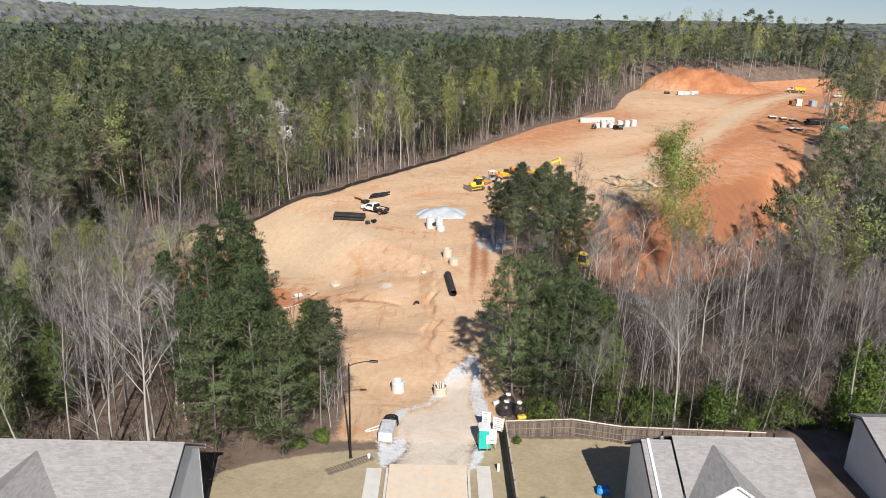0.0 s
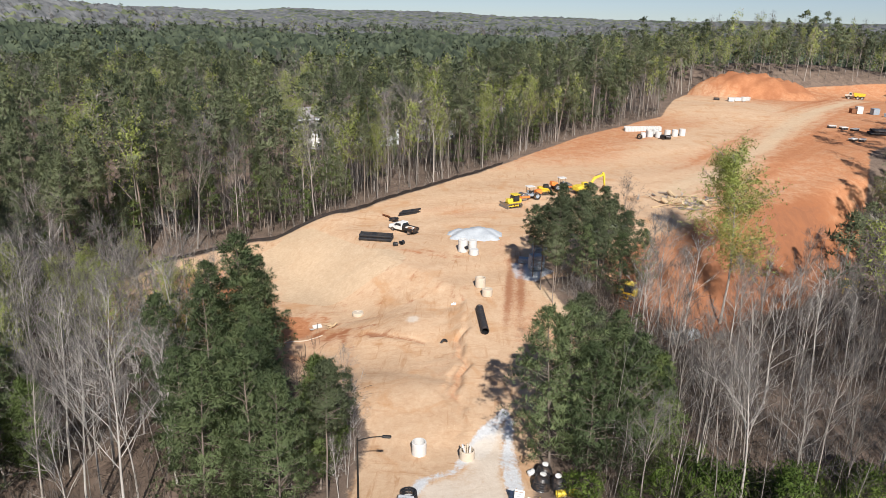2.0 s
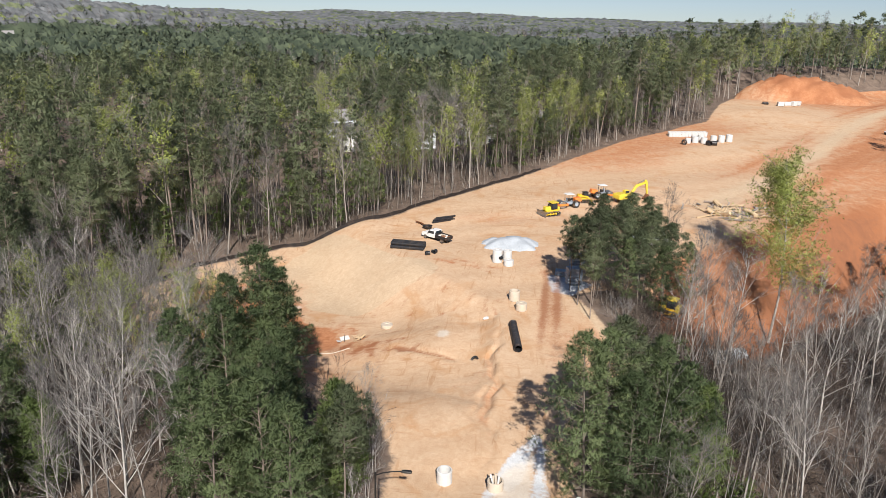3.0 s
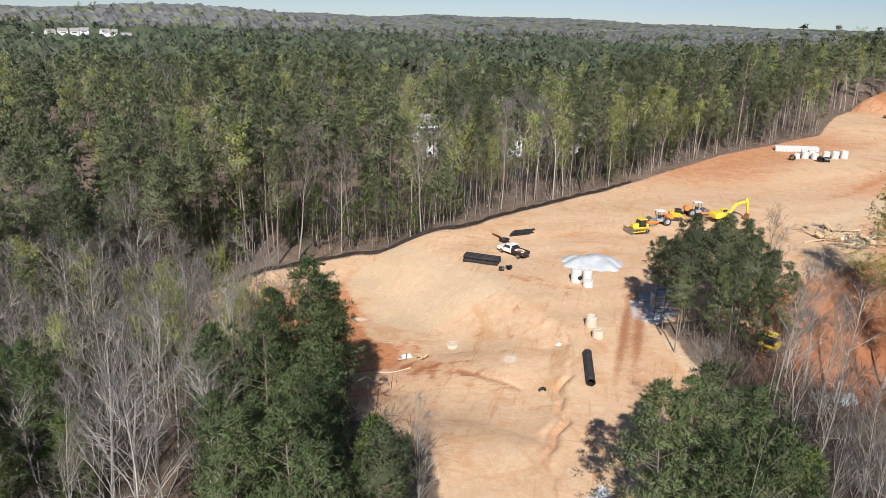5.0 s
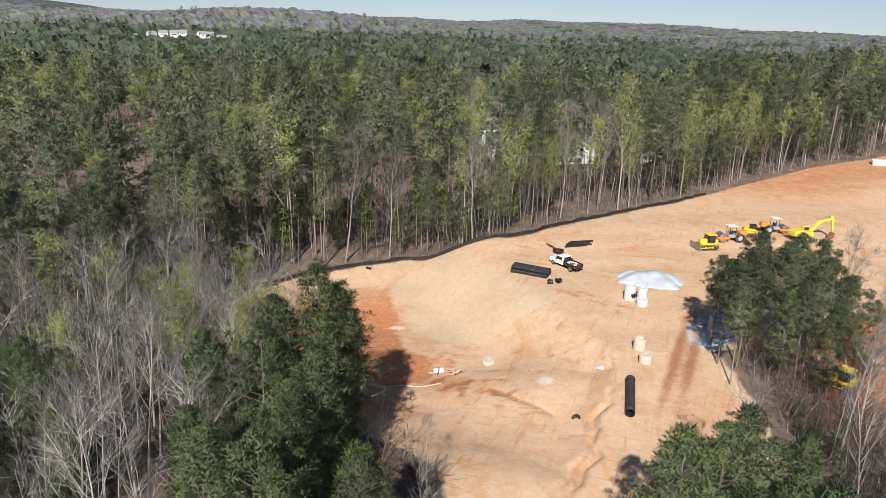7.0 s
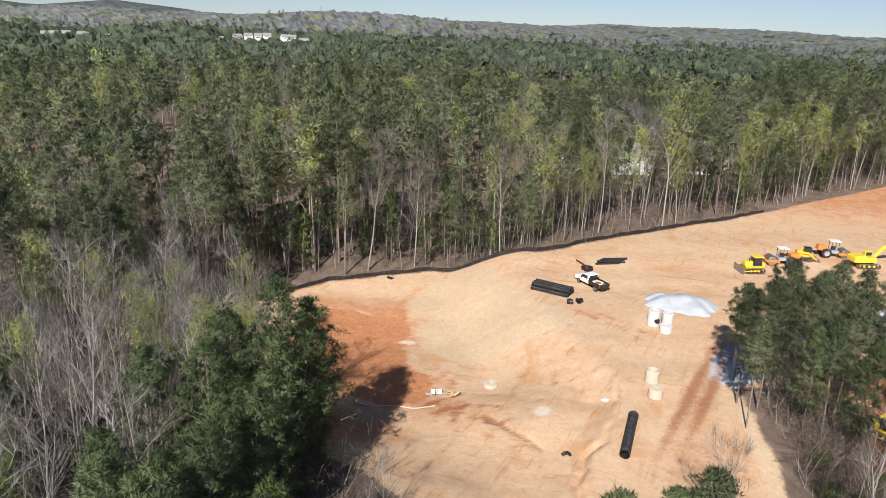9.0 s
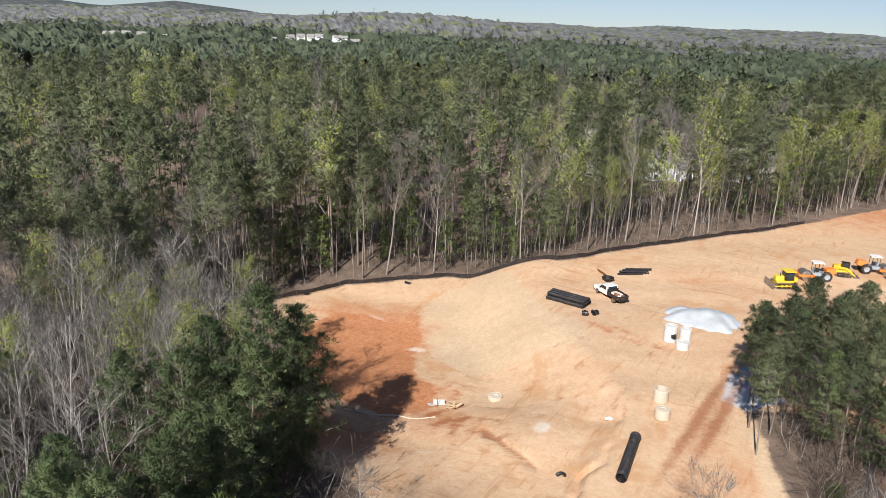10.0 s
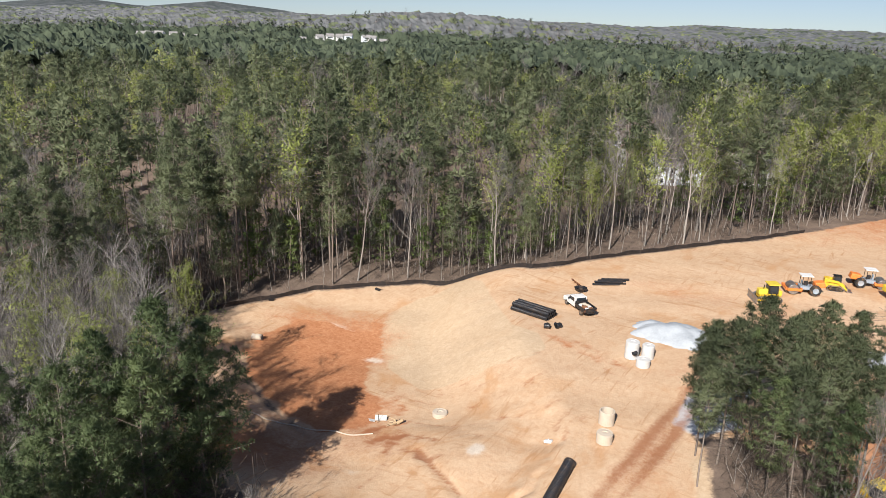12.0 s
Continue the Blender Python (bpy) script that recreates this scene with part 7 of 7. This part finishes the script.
def excavator(x, y, turn, swing, label):
    e = thing("excavator", label, "excavator", x, y, turn=turn, group="parked machines")
    for s in (-1, 1):
        track_frame(e, s * 1.15, 3.3, 0.85, 0.6, LIME_YELLOW)
    part("carbody", box((2.0, 1.9, 0.4), (0, 0, 0.7), bevel=0.05), DARK_METAL, e)
    part("slew_ring", rod((0, 0, 0.85), (0, 0, 1.1), 0.75, sides=24), DARK_METAL, e)
    c, s = math.cos(radians(swing)), math.sin(radians(swing))
    m = Matrix.Rotation(radians(swing), 4, "Z")

    def up(bm):
        bmesh.ops.transform(bm, matrix=m, verts=bm.verts)
        return bm
    part("house", up(box((4.0, 2.6, 0.95), (-0.85, 0, 1.6), bevel=0.12)), LIME_YELLOW, e)
    part("counterweight", up(box((0.8, 2.6, 1.15), (-2.75, 0, 1.7), bevel=0.25)), LIME_YELLOW, e)
    part("engine_hood", up(box((1.8, 2.2, 0.4), (-1.7, 0, 2.2), bevel=0.1)), LIME_YELLOW, e)
    cab = part("cab", up(box((1.6, 1.0, 1.7), (0.45, 0.75, 2.0), bevel=0.1, taper=(0.82, 0.95))), LIME_YELLOW, e)
    for yy in (0.23, 1.27):
        part("window", up(box((1.15, 0.03, 0.9), (0.45, yy, 2.25))), GLASS, cab)
    part("window", up(box((0.03, 0.8, 1.2), (1.2, 0.75, 2.15), (0, -9, 0))), GLASS, cab)
    boom = [(0.7, 1.5), (1.0, 1.9), (2.6, 3.9), (3.2, 4.2), (5.9, 4.55), (6.0, 4.2), (3.4, 3.65), (2.9, 3.35), (1.2, 1.3)]
    part("boom", up(prism(boom, 0.5, bevel=0.04)), LIME_YELLOW, e)
    stick = [(5.2, 5.0), (5.75, 5.1), (6.25, 4.3), (6.55, 1.5), (6.3, 1.45), (5.7, 3.9)]
    part("stick", up(prism(stick, 0.38, bevel=0.03)), LIME_YELLOW, e)
    bucket = [(6.3, 1.55), (6.75, 1.4), (6.6, 0.45), (6.1, 0.1), (5.5, 0.15), (5.3, 0.55), (5.75, 0.6), (6.0, 0.9)]
    part("bucket", up(prism(bucket, 1.0, bevel=0.03)), RUST, e, "rust-brown digging bucket")
    part("boom_ram", up(rod((0.9, 0, 1.35), (2.75, 0, 3.3), 0.1)), STEEL, e)
    part("stick_ram", up(rod((3.2, 0, 4.35), (5.3, 0, 5.0), 0.09)), STEEL, e)
    e.matrix_basis = e.matrix_basis @ Matrix.Scale(0.88, 4)


bulldozer(8.0, 155.4, 213)
roller(12.2, 161.6, 205)
skid_loader(15.4, 166.0, 15)
roller(19.0, 170.0, 20)
excavator(24.2, 167.4, 25, 8, "yellow crawler excavator with its bucket on the ground")
bulldozer(24.8, 119.0, 150)


# ---- the far end of the site ----
ring_proto = concrete_ring(47.7, 246.2, 0.62, 1.3, "white precast ring in a long double row", PRECAST)
for i in range(1, 24):
    x, y = 47.7 + (i // 2) * 0.98, 246.2 + (i % 2) * 1.5 + (i // 2) * 0.12
    copy_thing(ring_proto, pose(x, y, ground_at(x, y), 0, 0, 17 * i))
for i, (x, y, h, r) in enumerate(((51.0, 236.5, 2.0, 1.0), (53.3, 237.6, 2.4, 1.15), (55.6, 236.6, 2.3, 1.1), (55.3, 239.5, 2.6, 1.1), (58.8, 238.5, 2.6, 1.1), (61.2, 238.9, 2.7, 1.1), (63.6, 239.6, 2.8, 1.15), (53.5, 240.2, 2.4, 1.0))):
    concrete_ring(x, y, r * 0.85, h * 0.75, "large white precast chamber far up the site", PRECAST, lid=True)
for x, y in ((49.4, 233.8), (56.3, 233.2), (57.8, 232.9)):
    fit = thing("pipe_fitting", "black pipe fitting beside the precast chambers", "pipe fitting", x, y, turn=x * 31, group="black fittings")
    part("body", lathe([(0.7, -0.7), (0.7, 0.7), (0.58, 0.7), (0.58, -0.7), (0.7, -0.7)], 18, pose(0, 0, 0.7, 0, 90, 0)), BLACK_PLASTIC, fit)
for i, (x, y, w, h) in enumerate(((104.5, 322, 2.4, 1.6), (107.6, 324.5, 2.8, 1.4), (110.5, 324.8, 2.2, 1.8), (112.8, 326.5, 2.6, 1.5), (99.5, 325.0, 3.0, 0.8))):
    b = thing("wrapped_bundle", "pale wrapped bundle at the foot of the spoil heap" if i < 4 else "dark wrapped bundle at the foot of the spoil heap", "bundle", x, y, turn=20 * i, group="bundles by the spoil heap")
    part("wrapping", box((w, w * 0.7, h), (0, 0, h / 2 + 0.1), bevel=0.15), PRECAST if i < 4 else BLACK_PLASTIC, b)
    part("bearer", box((w * 0.9, 0.2, 0.14), (0, 0, 0.07)), RAW_WOOD, b)


def dump_truck(x, y, turn):
    t = thing("dump_truck", "dusty tan articulated dump truck on the far haul road", "dump truck", x, y, turn=turn)
    part("dump_body", prism([(-4.4, 2.6), (-3.6, 1.4), (0.2, 1.3), (0.9, 3.0), (0.6, 3.1), (-4.2, 2.8)], 2.8, bevel=0.05), MACHINE_YELLOW, t)
    part("chassis", box((8.0, 1.1, 0.5), (0, 0, 1.1)), DARK_METAL, t)
    cab = part("cab", box((1.5, 1.8, 1.6), (2.0, 0, 2.3), bevel=0.1, taper=(0.88, 0.9)), TAN_CONCRETE, t)
    for s in (-1, 1):
        part("window", box((1.0, 0.04, 0.7), (2.0, s * 0.88, 2.55)), GLASS, cab)
        for wx in (-3.0, -1.2, 2.6):
            wheel("wheel", t, (wx, s * 1.2, 0.85), 0.85, 0.6)
    part("hood", box((1.6, 1.6, 1.0), (3.4, 0, 1.8), bevel=0.15), TAN_CONCRETE, t)


dump_truck(176, 366, 160)
pickup(181, 336, 20, "white pickup truck parked far up the site", WHITE_PAINT, WHITE_PAINT, False)
for i, (x, y, sx, sy, sz, m, text) in enumerate(((145, 298, 2.2, 2.2, 2.6, PRECAST, "white precast box"), (143, 298.4, 2.0, 2.0, 1.6, RUST, "brown steel box"), (150.8, 297.6, 2.6, 2.0, 2.2, GREY_PAINT, "grey steel box"),
                                            (155.5, 293.0, 2.6, 2.2, 2.0, TAN_CONCRETE, "tan precast box"), (159, 294, 2.4, 2.2, 2.6, TAN_CONCRETE, "tan precast box"), (153, 293, 1.6, 1.4, 1.2, GREY_PAINT, "small grey steel box"))):
    b = thing("storage_box", text + " standing on red clay up the site", "box", x, y, turn=7 * i, group="boxes up the site")
    part("body", box((sx, sy, sz), (0, 0, sz / 2 + 0.08), bevel=0.06), m, b)
    part("lid", box((sx + 0.08, sy + 0.08, 0.12), (0, 0, sz + 0.14), bevel=0.03), m, b)
    part("bearer", box((sx * 0.9, 0.2, 0.1), (0, 0, 0.05)), RAW_WOOD, b)
for i in range(8):
    corrugated_pipe("drain_pipe", "large black drain pipe in a stack up the site", (127.5 + 0.2 * i, 253.5 + (i % 4) * 1.0), (135.5 + 0.2 * i, 252.5 + (i % 4) * 1.0), 0.48, "pipe stack up the site", 0.5, 12, ground_at(131, 255) + 0.85 * (i // 4))
for i in range(5):
    p = thing("green_pipe", "green plastic pipe in a bundle up the site", "pipe", 135.5, 247.4 + 0.5 * i, turn=-6, group="green pipes")
    part("tube", rod((-3, 0, 0.25), (3, 0, 0.25), 0.25), TEAL, p)
    part("collar", rod((2.7, 0, 0.25), (3.05, 0, 0.25), 0.3), TEAL, p)
for i, (x, y) in enumerate(((119, 262), (122.2, 260.4), (125, 258.5), (116.5, 241.5), (119.2, 241))):
    f = thing("pallet_pile", "flat pile of pale plates on dark bearers", "pallet", x, y, turn=12 * i, group="flat piles")
    part("plates", box((2.5, 1.6, 0.3), (0, 0, 0.75), bevel=0.03), PRECAST, f)
    part("bearer", box((2.3, 1.5, 0.6), (0, 0, 0.3)), BLACK_PLASTIC, f)
excavator(79, 156, 200, 30, "yellow excavator working at the edge of the trees on red clay")

# brush and stump pile beyond the pines
rr = np.random.default_rng(8)
for i in range(9):
    root_wad(45 + rr.uniform(-4, 5), 163.5 + rr.uniform(-4, 4), rr.uniform(0, 360), rr.uniform(1.6, 3.0), "grubbed-out stump with torn roots in a debris pile")
for i in range(60):
    x, y, ln = 45 + rr.normal(0, 3.4), 163 + rr.normal(0, 3.4), rr.uniform(1.5, 5.5)
    lg = thing("felled_log", "pale broken log in a debris pile on red clay", "log", x, y, turn=rr.uniform(0, 360), group="debris logs", tip=(0, rr.uniform(-9, 3)))
    part("stem", rod((-ln / 2, 0, 0.3), (ln / 2, 0, 0.3), rr.uniform(0.14, 0.3), rr.uniform(0.06, 0.14), 8), (RAW_WOOD, BARK_GREY, BARK_PINE)[i % 3], lg)
    part("snag", rod((0.2 * ln, 0, 0.3), (0.35 * ln, rr.uniform(-0.7, 0.7), rr.uniform(0.6, 1.1)), 0.06, 0.02, 5), BARK_PALE, lg)


# ---- houses beyond the woods ----
def far_house(x, y, turn, wide, deep, storeys, material, label):
    h = thing("house", label, "house", x, y, turn=turn, group="houses beyond the woods")
    tall = 2.8 * storeys
    part("wall", box((wide, deep, tall + 0.6), (0, 0, tall / 2 - 0.3)), material, h)
    gable = part("gable", prism([(-deep / 2, 0), (deep / 2, 0), (0, deep * 0.32)], wide - 0.1, pose(0, 0, tall, 0, 0, 90)), material, h)
    for s in (-1, 1):
        part("roof", roof_slope((-wide / 2 - 0.4, s * (deep / 2 + 0.4), tall - 0.2), (wide / 2 + 0.4, s * (deep / 2 + 0.4), tall - 0.2), (wide / 2 + 0.4, 0, tall + deep * 0.33), (-wide / 2 - 0.4, 0, tall + deep * 0.33)), SHINGLE, h)
        for i in range(int(wide / 3)):
            for f in range(storeys):
                at = (-wide / 2 + 1.6 + i * 3, s * deep / 2, 1.5 + f * 2.8)
                w = part("window", box((1.1, 0.16, 1.4), at), WHITE_TRIM, h)
                part("pane", box((0.9, 0.2, 1.2), at), GLASS, w)
    part("door", box((1.0, 0.14, 2.1), (0.2, -deep / 2, 1.05)), GREY_PAINT, h)


for i, (x, y, r) in enumerate(HOUSE_LOTS):
    far_house(x, y, 25 + 9 * math.sin(i * 2.1), 11 + i % 3, 8.5, 2, (WHITE_PAINT, SIDING, PRECAST)[i % 3], ("white", "pale blue-grey", "cream")[i % 3] + " two-storey house seen between the trunks of the woods")


def distant_house(x, y, turn, wide, material):
    h = thing("house", "pale house on a cleared hillside in the distance", "house", x, y, turn=turn, group="distant houses")
    part("wall", box((wide, 9, 5.6), (0, 0, 3.2)), material, h)
    part("gable", prism([(-4.5, 0), (4.5, 0), (0, 2.9)], wide - 0.1, pose(0, 0, 6, 0, 0, 90)), material, h)
    for s in (-1, 1):
        part("roof", roof_slope((-wide / 2 - 0.4, s * 4.9, 5.8), (wide / 2 + 0.4, s * 4.9, 5.8), (wide / 2 + 0.4, 0, 9.05), (-wide / 2 - 0.4, 0, 9.05)), SHINGLE, h)
        part("window_band", box((wide * 0.6, 0.1, 0.9), (0, s * 4.52, 4.4)), GLASS, h)


for i in range(26):
    cx, cy = ((-757, 593), (-602, 762))[i % 2]
    a = i // 2
    distant_house(cx + (a - 6) * 7.5 + rr.uniform(-4, 4), cy + (a - 6) * 8.5 + rr.uniform(-18, 18) + 16 * (a % 2), 40 + rr.uniform(-25, 25), rr.uniform(8.5, 11.5), (WHITE_PAINT, PRECAST, SIDING)[i % 3])
